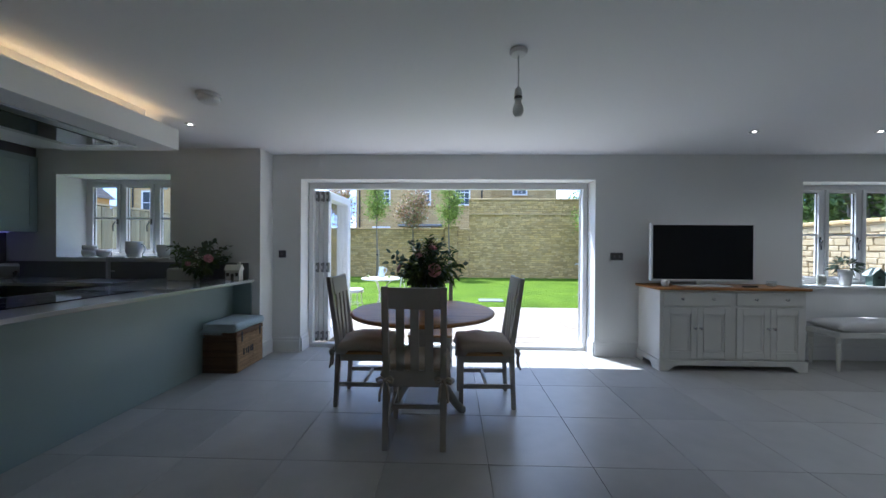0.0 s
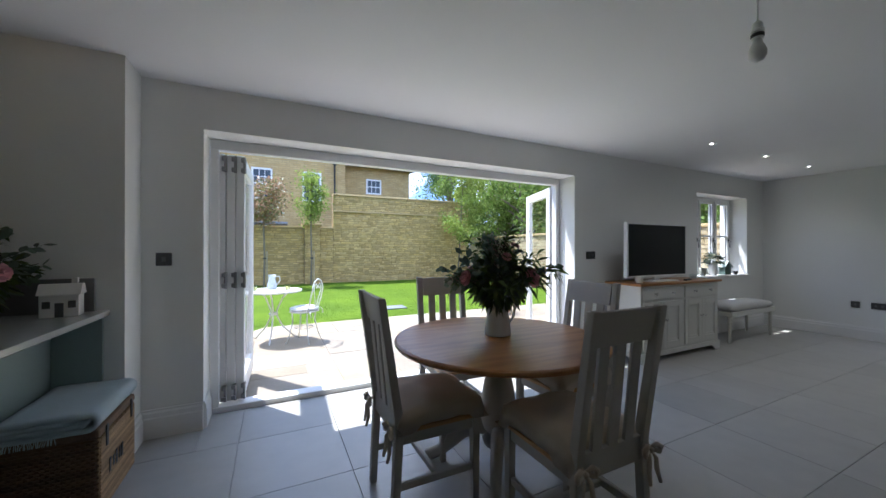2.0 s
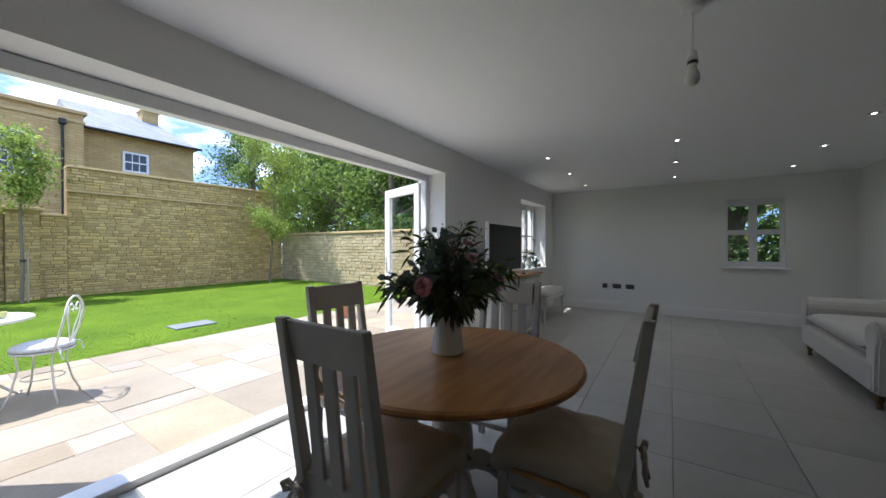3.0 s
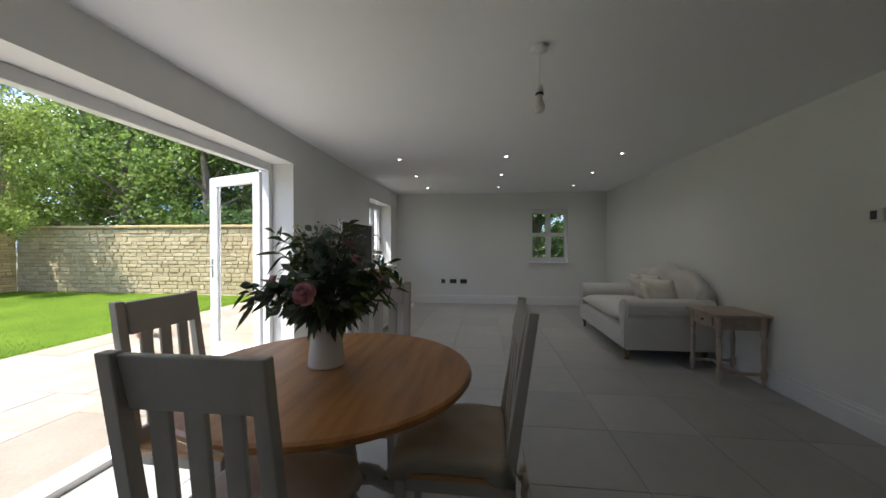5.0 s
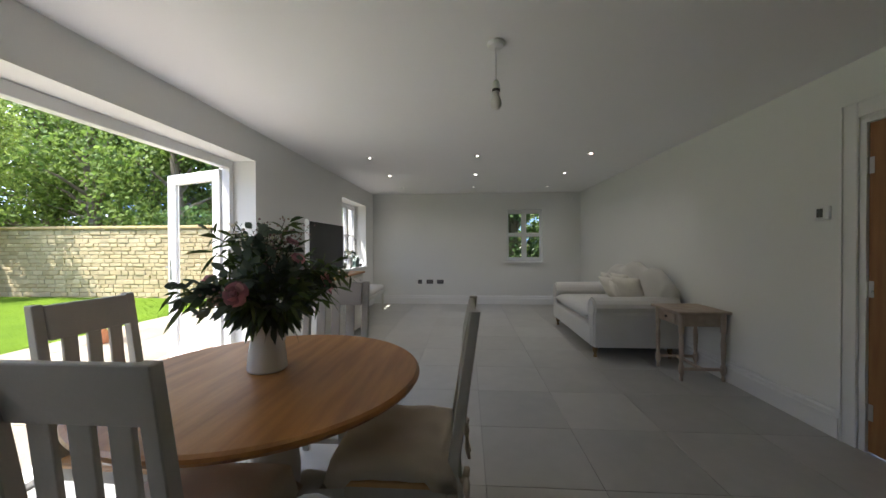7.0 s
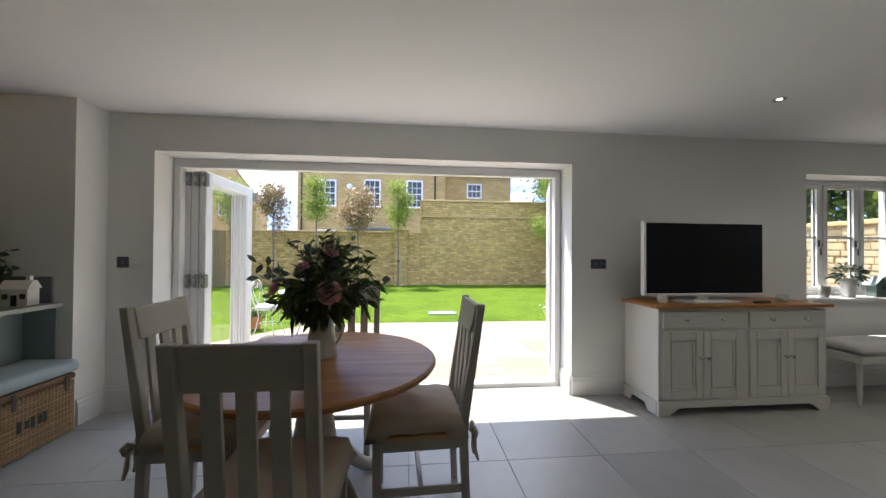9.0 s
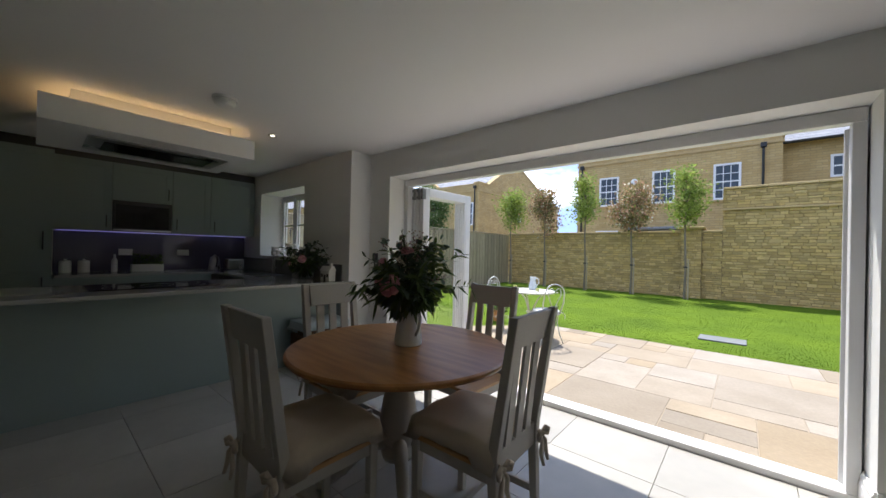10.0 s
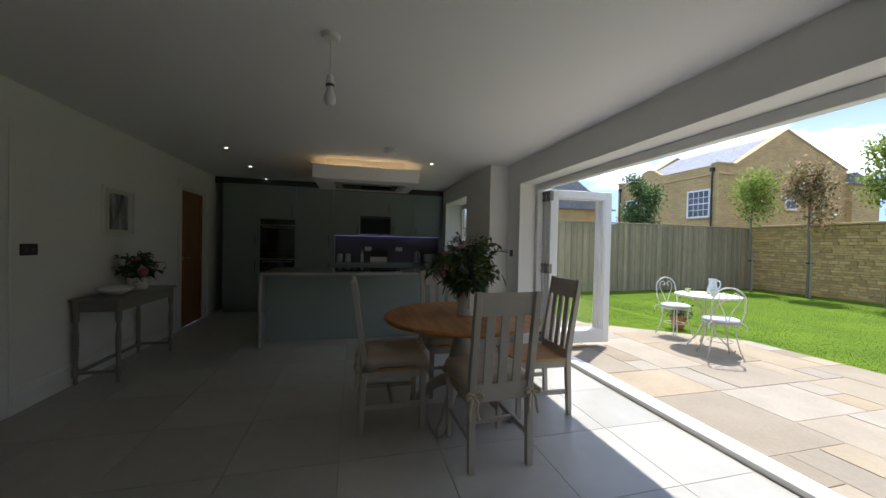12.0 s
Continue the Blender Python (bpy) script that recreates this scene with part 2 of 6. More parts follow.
def leaf_mat(name, a, b):
    m = mat(name, a, 0.6, var=0.12, scale=1.5, fine=20, bump=0.0, island=0.35, col2=b)
    n, l = m.node_tree.nodes, m.node_tree.links
    p = n["Principled BSDF"]
    tl = n.new("ShaderNodeBsdfTranslucent")
    mi = n.new("ShaderNodeMixShader")
    mi.inputs[0].default_value = 0.45
    l.new(p.inputs["Base Color"].links[0].from_socket, tl.inputs["Color"])
    l.new(p.outputs[0], mi.inputs[1])
    l.new(tl.outputs[0], mi.inputs[2])
    l.new(mi.outputs[0], n["Material Output"].inputs["Surface"])
    return m


LEAF_G = leaf_mat("leaf_green", (0.20, 0.28, 0.04), (0.34, 0.41, 0.10))
LEAF_R = leaf_mat("leaf_red", (0.15, 0.19, 0.05), (0.46, 0.25, 0.17))
LEAF_W = leaf_mat("leaf_wood", (0.13, 0.215, 0.035), (0.24, 0.32, 0.08))
LEAF_D = leaf_mat("leaf_dark", (0.06, 0.125, 0.035), (0.12, 0.19, 0.06))
EUCA = leaf_mat("eucalyptus", (0.075, 0.11, 0.08), (0.15, 0.19, 0.14))
SPRIG = leaf_mat("sprig_leaf", (0.04, 0.075, 0.02), (0.10, 0.14, 0.04))
PETAL = leaf_mat("pink_petal", (0.62, 0.27, 0.31), (0.72, 0.42, 0.42))
WHITEFL = leaf_mat("white_petal", (0.72, 0.70, 0.60), (0.66, 0.62, 0.45))
BERRY = leaf_mat("berry", (0.25, 0.14, 0.16), (0.38, 0.30, 0.22))
STEM = mat("stem", (0.06, 0.08, 0.03), 0.7, var=0.1)


# ---- mesh helpers ----
def part(name, bm, material, parent=None, label="", smooth=False):
    me = bpy.data.meshes.new(name)
    bm.to_mesh(me)
    bm.free()
    if smooth:
        for p in me.polygons:
            p.use_smooth = True
    me.materials.append(material)
    ob = new(name, me)
    if parent:
        ob.parent = parent
    if label:
        ob["label"] = label
    return ob


def thing(name, m, label, category, group="", kind=""):
    ob = new(name)
    ob.empty_display_size = 0.1
    ob.matrix_basis = m
    return tagged(ob, label, category, group, kind)


def box(bm, x0, x1, y0, y1, z0, z1, bevel=0.0, seg=1, m=None):
    r = bmesh.ops.create_cube(bm, size=1)
    vs = r["verts"]
    bmesh.ops.scale(bm, vec=(x1 - x0, y1 - y0, z1 - z0), verts=vs)
    bmesh.ops.translate(bm, vec=((x0 + x1) / 2, (y0 + y1) / 2, (z0 + z1) / 2), verts=vs)
    if bevel:
        es = list({e for v in vs for e in v.link_edges})
        out = bmesh.ops.bevel(bm, geom=es, offset=bevel, segments=seg, profile=0.5, affect="EDGES")
        vs = list({v for f in out["faces"] for v in f.verts} | {v for v in vs if v.is_valid})
    if m is not None:
        bmesh.ops.transform(bm, matrix=m, verts=vs)
    return vs


def ring(bm, a0, a1, b0, b1, s, t0, t1, axis="y"):
    """A four-sided frame of bar width s in one piece, its depth t0..t1 along the axis."""
    def at(a, b, t):
        return (a, t, b) if axis == "y" else (t, a, b)
    lo, li, uo, ui = ([bm.verts.new(at(a, b, t)) for a, b in ((a0 + k, b0 + k), (a1 - k, b0 + k), (a1 - k, b1 - k), (a0 + k, b1 - k))]
                      for t, k in ((t0, 0), (t0, s), (t1, 0), (t1, s)))
    fs = []
    for i in range(4):
        j = (i + 1) % 4
        for p, q in ((lo, li), (li, ui), (ui, uo), (uo, lo)):
            fs.append(bm.faces.new((p[i], p[j], q[j], q[i])))
    bmesh.ops.recalc_face_normals(bm, faces=fs)
    return bm


def boxm(*a, **k):
    bm = bmesh.new()
    box(bm, *a, **k)
    return bm


def lathe(profile, segs=24, bm=None, m=None):
    """A turned shape from (radius, height) pairs."""
    bm = bm or bmesh.new()
    rings = []
    for r, z in profile:
        if r < 1e-5:
            rings.append([bm.verts.new((0, 0, z))])
        else:
            rings.append([bm.verts.new((r * math.cos(2 * math.pi * i / segs), r * math.sin(2 * math.pi * i / segs), z)) for i in range(segs)])
    for a, b in zip(rings, rings[1:]):
        for i in range(segs):
            j = (i + 1) % segs
            f = [a[i % len(a)], a[j % len(a)], b[j % len(b)], b[i % len(b)]]
            f = list(dict.fromkeys(f))
            if len(f) > 2:
                bm.faces.new(f)
    if m is not None:
        bmesh.ops.transform(bm, matrix=m, verts=[v for r in rings for v in r])
    return bm


def tube(points, radius, segs=8, bm=None, cap=True):
    """A round bar along points; radius may be a list."""
    bm = bm or bmesh.new()
    pts = [Vector(p) for p in points]
    rad = radius if isinstance(radius, (list, tuple)) else [radius] * len(pts)
    rings, side = [], None
    for i, p in enumerate(pts):
        d = (pts[min(i + 1, len(pts) - 1)] - pts[max(i - 1, 0)]).normalized()
        if side is None:
            side = d.orthogonal().normalized()
        else:
            side = (side - d * side.dot(d)).normalized()
        up = d.cross(side)
        rings.append([bm.verts.new(p + rad[i] * (side * math.cos(2 * math.pi * k / segs) + up * math.sin(2 * math.pi * k / segs))) for k in range(segs)])
    for a, b in zip(rings, rings[1:]):
        for k in range(segs):
            bm.faces.new((a[k], a[(k + 1) % segs], b[(k + 1) % segs], b[k]))
    if cap:
        bm.faces.new(rings[0][::-1])
        bm.faces.new(rings[-1])
    return bm


def arc(cx, cy, cz, r, a0, a1, n, plane="xz", ry=None):
    out = []
    for i in range(n + 1):
        a = radians(a0 + (a1 - a0) * i / n)
        u, v = r * math.cos(a), (ry or r) * math.sin(a)
        out.append({"xz": (cx + u, cy, cz + v), "yz": (cx, cy + u, cz + v), "xy": (cx + u, cy + v, cz)}[plane])
    return out


def prism(outline, h0, h1, axis="y", bevel=0.0):
    """Extrude a flat outline of (u, v) pairs between h0 and h1 along an axis."""
    bm = bmesh.new()
    put = {"y": lambda u, v, h: (u, h, v), "x": lambda u, v, h: (h, u, v), "z": lambda u, v, h: (u, v, h)}[axis]
    lo = [bm.verts.new(put(u, v, h0)) for u, v in outline]
    hi = [bm.verts.new(put(u, v, h1)) for u, v in outline]
    bm.faces.new(lo)
    bm.faces.new(hi[::-1])
    n = len(lo)
    for i in range(n):
        bm.faces.new((lo[(i + 1) % n], lo[i], hi[i], hi[(i + 1) % n]))
    bmesh.ops.recalc_face_normals(bm, faces=bm.faces)
    if bevel:
        bmesh.ops.bevel(bm, geom=list(bm.edges), offset=bevel, segments=1, affect="EDGES")
    return bm


def puff(sx, sy, sz, power=0.45, segs=10, m=None, bm=None, wob=0.0, seed=0):
    """A stuffed pad: a cube swollen between its seams."""
    bm = bm or bmesh.new()
    r = bmesh.ops.create_grid(bm, x_segments=segs, y_segments=segs, size=1.0)
    top = r["verts"]
    r2 = bmesh.ops.create_grid(bm, x_segments=segs, y_segments=segs, size=1.0)
    bot = r2["verts"]
    for vs, s in ((top, 1), (bot, -1)):
        for v in vs:
            x, y = v.co.x, v.co.y
            t = max(0, (1 - abs(x) ** 2.6) * (1 - abs(y) ** 2.6)) ** power
            pinch = 1 - 0.05 * (x * x) * (1 - y * y) - 0.05 * (y * y) * (1 - x * x)
            nz = noise.noise(Vector((x * 2 + seed, y * 2, s + seed))) * wob
            v.co = Vector((x * sx * pinch, y * sy * pinch, s * sz * t + nz * t))
    bmesh.ops.reverse_faces(bm, faces=list({f for v in bot for f in v.link_faces}))
    bmesh.ops.remove_doubles(bm, verts=top + bot, dist=1e-4)
    if m is not None:
        bmesh.ops.transform(bm, matrix=m, verts=[v for v in top + bot if v.is_valid])
    return bm


def leaf_cloud(pts, size, rng, bm=None, ratio=0.5, fold=0.3, droop=0.0):
    """Many small folded leaves (two triangles each) at the points."""
    bm = bm or bmesh.new()
    for p in pts:
        d = Vector((rng.gauss(0, 1), rng.gauss(0, 1), rng.gauss(0, 1) - droop)).normalized()
        s = d.cross(Vector((rng.gauss(0, 1), rng.gauss(0, 1), rng.gauss(0, 1)))).normalized()
        u = d.cross(s)
        L = size * rng.uniform(0.65, 1.35)
        p = Vector(p)
        a, b = bm.verts.new(p), bm.verts.new(p + d * L)
        mid = p + d * L * 0.5 + u * fold * L * 0.3
        c, e = bm.verts.new(mid + s * L * ratio * 0.5), bm.verts.new(mid - s * L * ratio * 0.5)
        bm.faces.new((a, c, b))
        bm.faces.new((a, b, e))
    return bm


def quick_mesh(name, verts, faces, material, parent=None):
    me = bpy.data.meshes.new(name)
    me.from_pydata(verts, [], faces)
    me.materials.append(material)
    ob = new(name, me)
    if parent:
        ob.parent = parent
    return ob


def structure(ob, label, category):
    return tagged(ob, label, category, kind="structure")


# ---- the room's shell ----
X0, X1 = -5.25, 6.05           # kitchen end, living end
Y0, Y1, YK = -0.15, 4.36, 4.08  # back wall, garden wall, garden wall in the kitchen
YO, YKO = 4.74, 4.505          # outer faces
DX0, DX1, DZ = -1.88, 1.70, 2.12   # folding door opening
TW0, TW1, TWZ0, TWZ1 = 4.12, 5.52, 0.84, 2.10
KW0, KW1, KWZ0, KWZ1 = -4.66, -3.29, 1.13, 2.12
FW0, FW1, FWZ0, FWZ1 = 0.64, 1.40, 0.92, 2.06

bm = bmesh.new()
box(bm, -2.23, DX0, Y1, YO, -0.2, 2.6)
box(bm, DX0, DX1, Y1, YO, DZ, 2.6)
box(bm, DX1, TW0, Y1, YO, -0.2, 2.6)
box(bm, TW0, TW1, Y1, YO, -0.2, TWZ0)
box(bm, TW0, TW1, Y1, YO, TWZ1, 2.6)
box(bm, TW1, X1 + 0.35, Y1, YO, -0.2, 2.6)
structure(part("wall_north", bm, WALL), "pale grey painted wall with a wide folding-door opening", "wall")
bm = bmesh.new()
box(bm, X0 - 0.3, KW0, YK, YKO, -0.2, 2.6)
box(bm, KW1, -2.5, YK, YKO, -0.2, 2.6)
box(bm, -2.5, -2.23, YK, YO, -0.2, 2.6)
box(bm, KW0, KW1, YK, YKO, -0.2, KWZ0)
box(bm, KW0, KW1, YK, YKO, KWZ1, 2.6)
structure(part("wall_kitchen_north", bm, WALL), "pale grey painted kitchen wall with a deep window reveal", "wall")
bm = bmesh.new()
box(bm, X1, X1 + 0.35, Y0 - 0.3, FW0, -0.2, 2.6)
box(bm, X1, X1 + 0.35, FW1, Y1, -0.2, 2.6)
box(bm, X1, X1 + 0.35, FW0, FW1, -0.2, FWZ0)
box(bm, X1, X1 + 0.35, FW0, FW1, FWZ1, 2.6)
structure(part("wall_east", bm, WALL), "pale grey painted end wall with a small sash window", "wall")
structure(part("wall_west", boxm(X0 - 0.3, X0, Y0 - 0.3, YK, -0.2, 2.6), WALL), "painted wall behind the kitchen units", "wall")
SD0, SD1 = -0.72, 0.68         # double oak door in the back wall
KD0, KD1 = -4.22, -3.44        # oak door beside the kitchen
bm = bmesh.new()
for a, b in ((X0, KD0), (KD1, SD0), (SD1, X1)):
    box(bm, a, b, Y0 - 0.3, Y0, -0.2, 2.6)
for a, b in ((KD0, KD1), (SD0, SD1)):
    box(bm, a, b, Y0 - 0.3, Y0, 2.04, 2.6)
structure(part("wall_south", bm, WALL), "pale grey painted back wall with oak doors", "wall")
structure(part("ceiling", boxm(X0 - 0.3, X1 + 0.35, Y0 - 0.3, YO, CE, CE + 0.12), CEIL), "smooth white painted ceiling", "ceiling")
structure(part("roof", boxm(X0 - 0.4, X1 + 0.45, Y0 - 0.4, YO + 0.1, 2.62, 2.75), SLATE), "slate roof above the room", "roof")
floor = structure(part("floor", boxm(X0 - 0.3, X1 + 0.3, Y0 - 0.3, YO - 0.12, -0.12, -0.012), GROUT), "large grey porcelain floor tiles with thin grout joints", "floor")


def skirting(name, x0, y0, x1, y1, nx, ny):
    """A tall moulded skirting board along a wall; nx, ny points into the room."""
    prof = [(0, 0), (0.022, 0), (0.022, 0.13), (0.017, 0.14), (0.017, 0.165), (0.009, 0.178), (0.009, 0.19), (0, 0.19)]
    bm = bmesh.new()
    rows = [[bm.verts.new((x + nx * d, y + ny * d, z)) for d, z in prof] for x, y in ((x0, y0), (x1, y1))]
    n = len(prof)
    for i in range(n):
        bm.faces.new((rows[0][i], rows[0][(i + 1) % n], rows[1][(i + 1) % n], rows[1][i]))
    bm.faces.new(rows[0])
    bm.faces.new(rows[1][::-1])
    bmesh.ops.recalc_face_normals(bm, faces=bm.faces)
    structure(part(name, bm, TRIM), "white moulded skirting board", "skirting")


skirting("baseboard", -2.23, Y1, DX0, Y1, 0, -1)
skirting("baseboard", DX1, Y1, X1, Y1, 0, -1)
skirting("baseboard", X1, Y1 - 0.024, X1, Y0 + 0.024, -1, 0)
skirting("baseboard", X1, Y0, SD1 + 0.12, Y0, 0, 1)
skirting("baseboard", SD0 - 0.12, Y0, KD1 + 0.1, Y0, 0, 1)
skirting("baseboard", -2.23, YK + 0.03, -2.23, Y1 - 0.025, 1, 0)
skirting("baseboard", DX0, Y1 + 0.002, DX0, 4.58, 1, 0)
skirting("baseboard", DX1, Y1 + 0.002, DX1, 4.58, -1, 0)

# floor tiles
TS, TX, TY = 0.618, -0.405, 2.182
tile_me = {}


def tile_mesh(w, d):
    key = (round(w, 3), round(d, 3))
    if key not in tile_me:
        bm = boxm(0.0015, w - 0.0015, 0.0015, d - 0.0015, -0.011, 0.0, bevel=0.0012)
        me = bpy.data.meshes.new("tile")
        bm.to_mesh(me)
        bm.free()
        me.materials.append(TILE)
        tile_me[key] = me
    return tile_me[key]


def lay_tiles():
    i0, i1 = math.floor((X0 - TX) / TS), math.ceil((X1 - TX) / TS)
    j0, j1 = math.floor((Y0 - TY) / TS), math.ceil((4.58 - TY) / TS)
    for i in range(i0, i1):
        for j in range(j0, j1):
            a, b = max(X0, TX + i * TS), min(X1, TX + (i + 1) * TS)
            c, d = max(Y0, TY + j * TS), min(4.58, TY + (j + 1) * TS)
            spans = [(a, b, c, d)]
            if d > Y1:
                spans = [(a, min(b, DX0), c, Y1), (max(a, DX0), min(b, DX1), c, d), (max(a, DX1), b, c, Y1)]
            for a, b, c, d in spans:
                if b - a > 0.01 and d - c > 0.01:
                    t = new("tile", tile_mesh(b - a, d - c))
                    t.location = (a, c, 0)
                    t.parent = floor


# ---- folding doors ----
FY = 4.585                     # inner face of the door frame
bifold = structure(thing("door_1", pose(0, 0, 0), "white folding glass doors standing wide open to the patio", "folding door"), "white folding glass doors standing wide open to the patio", "folding door")
part("frame_head", boxm(DX0 + 0.01, DX1 - 0.01, FY, FY + 0.075, 2.04, DZ - 0.003, bevel=0.003), FRAME, bifold)
part("frame_jamb", boxm(DX0 + 0.01, DX0 + 0.065, FY, FY + 0.075, 0.045, 2.04, bevel=0.003), FRAME, bifold)
part("frame_jamb", boxm(DX1 - 0.065, DX1 - 0.01, FY, FY + 0.075, 0.045, 2.04, bevel=0.003), FRAME, bifold)
bm = boxm(DX0 + 0.01, DX1 - 0.01, FY, FY + 0.09, -0.02, 0.043, bevel=0.004)
box(bm, DX0 + 0.01, DX1 - 0.01, FY + 0.092, YO + 0.06, -0.09, 0.012, bevel=0.006)
part("threshold", bm, FRAME, bifold)


def door_leaf(parent, hx, hy, ang, w=0.86, handle=0, z0=0.05, z1=2.03):
    """A glazed leaf hinged at (hx, hy); ang is its direction in degrees from +x."""
    leaf = part("leaf", bmesh.new(), FRAME, parent)
    leaf.matrix_basis = pose(hx, hy, 0, 0, 0, ang)
    bm = bmesh.new()
    t = 0.029
    box(bm, 0, 0.095, -t, t, z0, z1, bevel=0.004)
    box(bm, w - 0.095, w, -t, t, z0, z1, bevel=0.004)
    box(bm, 0.0955, w - 0.0955, -t, t, z1 - 0.1, z1, bevel=0.004)
    box(bm, 0.0955, w - 0.0955, -t, t, z0, z0 + 0.16, bevel=0.004)
    for s in (-1, 1):
        box(bm, 0.096, 0.112, s * t * 0.6 - 0.006, s * t * 0.6 + 0.006, z0 + 0.161, z1 - 0.101)
        box(bm, w - 0.112, w - 0.096, s * t * 0.6 - 0.006, s * t * 0.6 + 0.006, z0 + 0.161, z1 - 0.101)
    bm.to_mesh(leaf.data)
    bm.free()
    g = part("pane", boxm(0.1, w - 0.1, -0.012, 0.012, z0 + 0.155, z1 - 0.095), GLASS, leaf)
    g.visible_shadow = False
    bm = bmesh.new()
    for z in (z0 + 0.07, 1.02, z1 - 0.08):
        box(bm, -0.022, 0.03, -t - 0.012, -t, z - 0.06, z + 0.06, bevel=0.002)
        tube([(-0.012, -t - 0.004, z - 0.065), (-0.012, -t - 0.004, z + 0.065)], 0.011, 8, bm)
        for q in (-0.042, 0.042):
            box(bm, -0.026, 0.002, -t - 0.010, -t + 0.022, z + q - 0.017, z + q + 0.017, bevel=0.003)
    part("hinge", bm, HINGE, leaf, "dull steel hinges")
    if handle:
        bm = boxm(w - 0.062, w - 0.034, -t * handle - 0.006, -t * handle + 0.006, 0.92, 1.14, bevel=0.003)
        tube([(w - 0.048, -handle * (t + 0.002), 1.06), (w - 0.048, -handle * (t + 0.045), 1.06), (w - 0.16, -handle * (t + 0.05), 1.055)], 0.008, 8, bm)
        part("handle", bm, STEEL, leaf, "steel lever handle")
    return leaf


door_leaf(bifold, DX0 + 0.072, FY + 0.08, 87, 0.89)
door_leaf(bifold, DX0 + 0.138, FY + 0.085, 87.5, 0.89)
door_leaf(bifold, DX0 + 0.204, FY + 0.09, 88, 0.89)
door_leaf(bifold, DX1 - 0.055, FY + 0.085, 70, 0.84, handle=-1)


# ---- windows ----
def casement(name, m, w, h, lights, label, bars=0.5):
    """A painted casement window in its own x (width) and z; its inner face at y=0, outward +y."""
    win = structure(thing(name, m, label, "window"), label, "window")
    bm = bmesh.new()
    fw = 0.048
    box(bm, 0, w, 0, 0.07, 0, fw, bevel=0.003)
    box(bm, 0, w, 0, 0.07, h - fw, h, bevel=0.003)
    box(bm, 0, fw, 0.001, 0.069, fw, h - fw)
    box(bm, w - fw, w, 0.001, 0.069, fw, h - fw)
    step = (w - 2 * fw - (lights - 1) * 0.036) / lights
    xs = [fw + i * (step + 0.036) for i in range(lights)]
    for x in xs[1:]:
        box(bm, x - 0.036, x, 0.001, 0.069, fw, h - fw)
    part("window_frame", bm, FRAME, win)
    for x in xs:
        sash = bmesh.new()
        s = 0.04
        a, b, c, d = x + 0.004, x + step - 0.004, fw + 0.004, h - fw - 0.004
        box(sash, a, b, -0.012, 0.045, c, c + s, bevel=0.003)
        box(sash, a, b, -0.012, 0.045, d - s, d, bevel=0.003)
        box(sash, a, a + s, -0.011, 0.044, c + s, d - s)
        box(sash, b - s, b, -0.011, 0.044, c + s, d - s)
        if bars:
            zc = c + (d - c) * bars
            box(sash, a + s, b - s, 0.002, 0.034, zc - 0.012, zc + 0.012)
        sob = part("sash", sash, FRAME, win)
        part("gasket", ring(bmesh.new(), a + s - 0.001, b - s + 0.001, c + s - 0.001, d - s + 0.001, 0.007, 0.0135, 0.0205), PIPE, sob, "black glazing gasket")
        g = part("pane", boxm(a + s - 0.004, b - s + 0.004, 0.013, 0.021, c + s - 0.004, d - s + 0.004), GLASS, sob)
        g.visible_shadow = False
        bm = boxm(b - 0.036, b - 0.012, -0.02, -0.012, h * 0.42, h * 0.42 + 0.07, bevel=0.003)
        tube([(b - 0.024, -0.02, h * 0.42 + 0.03), (b - 0.026, -0.045, h * 0.42 + 0.03), (b - 0.05, -0.05, h * 0.42 - 0.02), (b - 0.045, -0.05, h * 0.42 - 0.09)], 0.007, 8, bm)
        part("window_handle", bm, DARK, sob, "dark curled window fastener")
    return win


casement("window_1", pose(KW0, 4.42, KWZ0 + 0.02), KW1 - KW0, KWZ1 - KWZ0 - 0.022, 3, "white three-light casement window above the kitchen sink")
casement("window_2", pose(TW0, 4.60, TWZ0 + 0.03), TW1 - TW0, TWZ1 - TWZ0 - 0.032, 3, "white three-light casement window beside the television")
structure(part("window_sill_1", boxm(KW0 + 0.002, KW1 - 0.002, YK - 0.015, 4.42, KWZ0, KWZ0 + 0.02, bevel=0.004), TRIM), "white painted kitchen window sill", "window sill")
structure(part("window_sill_2", boxm(TW0 - 0.03, TW1 + 0.03, Y1 - 0.035, 4.60, TWZ0 + 0.001, TWZ0 + 0.03, bevel=0.005), TRIM), "white painted window sill", "window sill")

# sash window in the end wall
fwin = structure(thing("window_3", pose(X1 + 0.10, 0, 0), "white four-pane sash window with ivy outside", "window"), "white four-pane sash window with ivy outside", "window")
bm = bmesh.new()
for y0_, y1_ in ((FW0, FW0 + 0.02), (FW1 - 0.02, FW1)):
    box(bm, 0.01, 0.10, y0_, y1_, FWZ0, FWZ1, bevel=0.003)
box(bm, 0.01, 0.10, FW0 + 0.02, FW1 - 0.02, FWZ0, FWZ0 + 0.05)
box(bm, 0.01, 0.10, FW0 + 0.02, FW1 - 0.02, FWZ1 - 0.05, FWZ1)
part("window_frame", bm, FRAME, fwin)
zm, ym = (FWZ0 + FWZ1) / 2 + 0.02, (FW0 + FW1) / 2
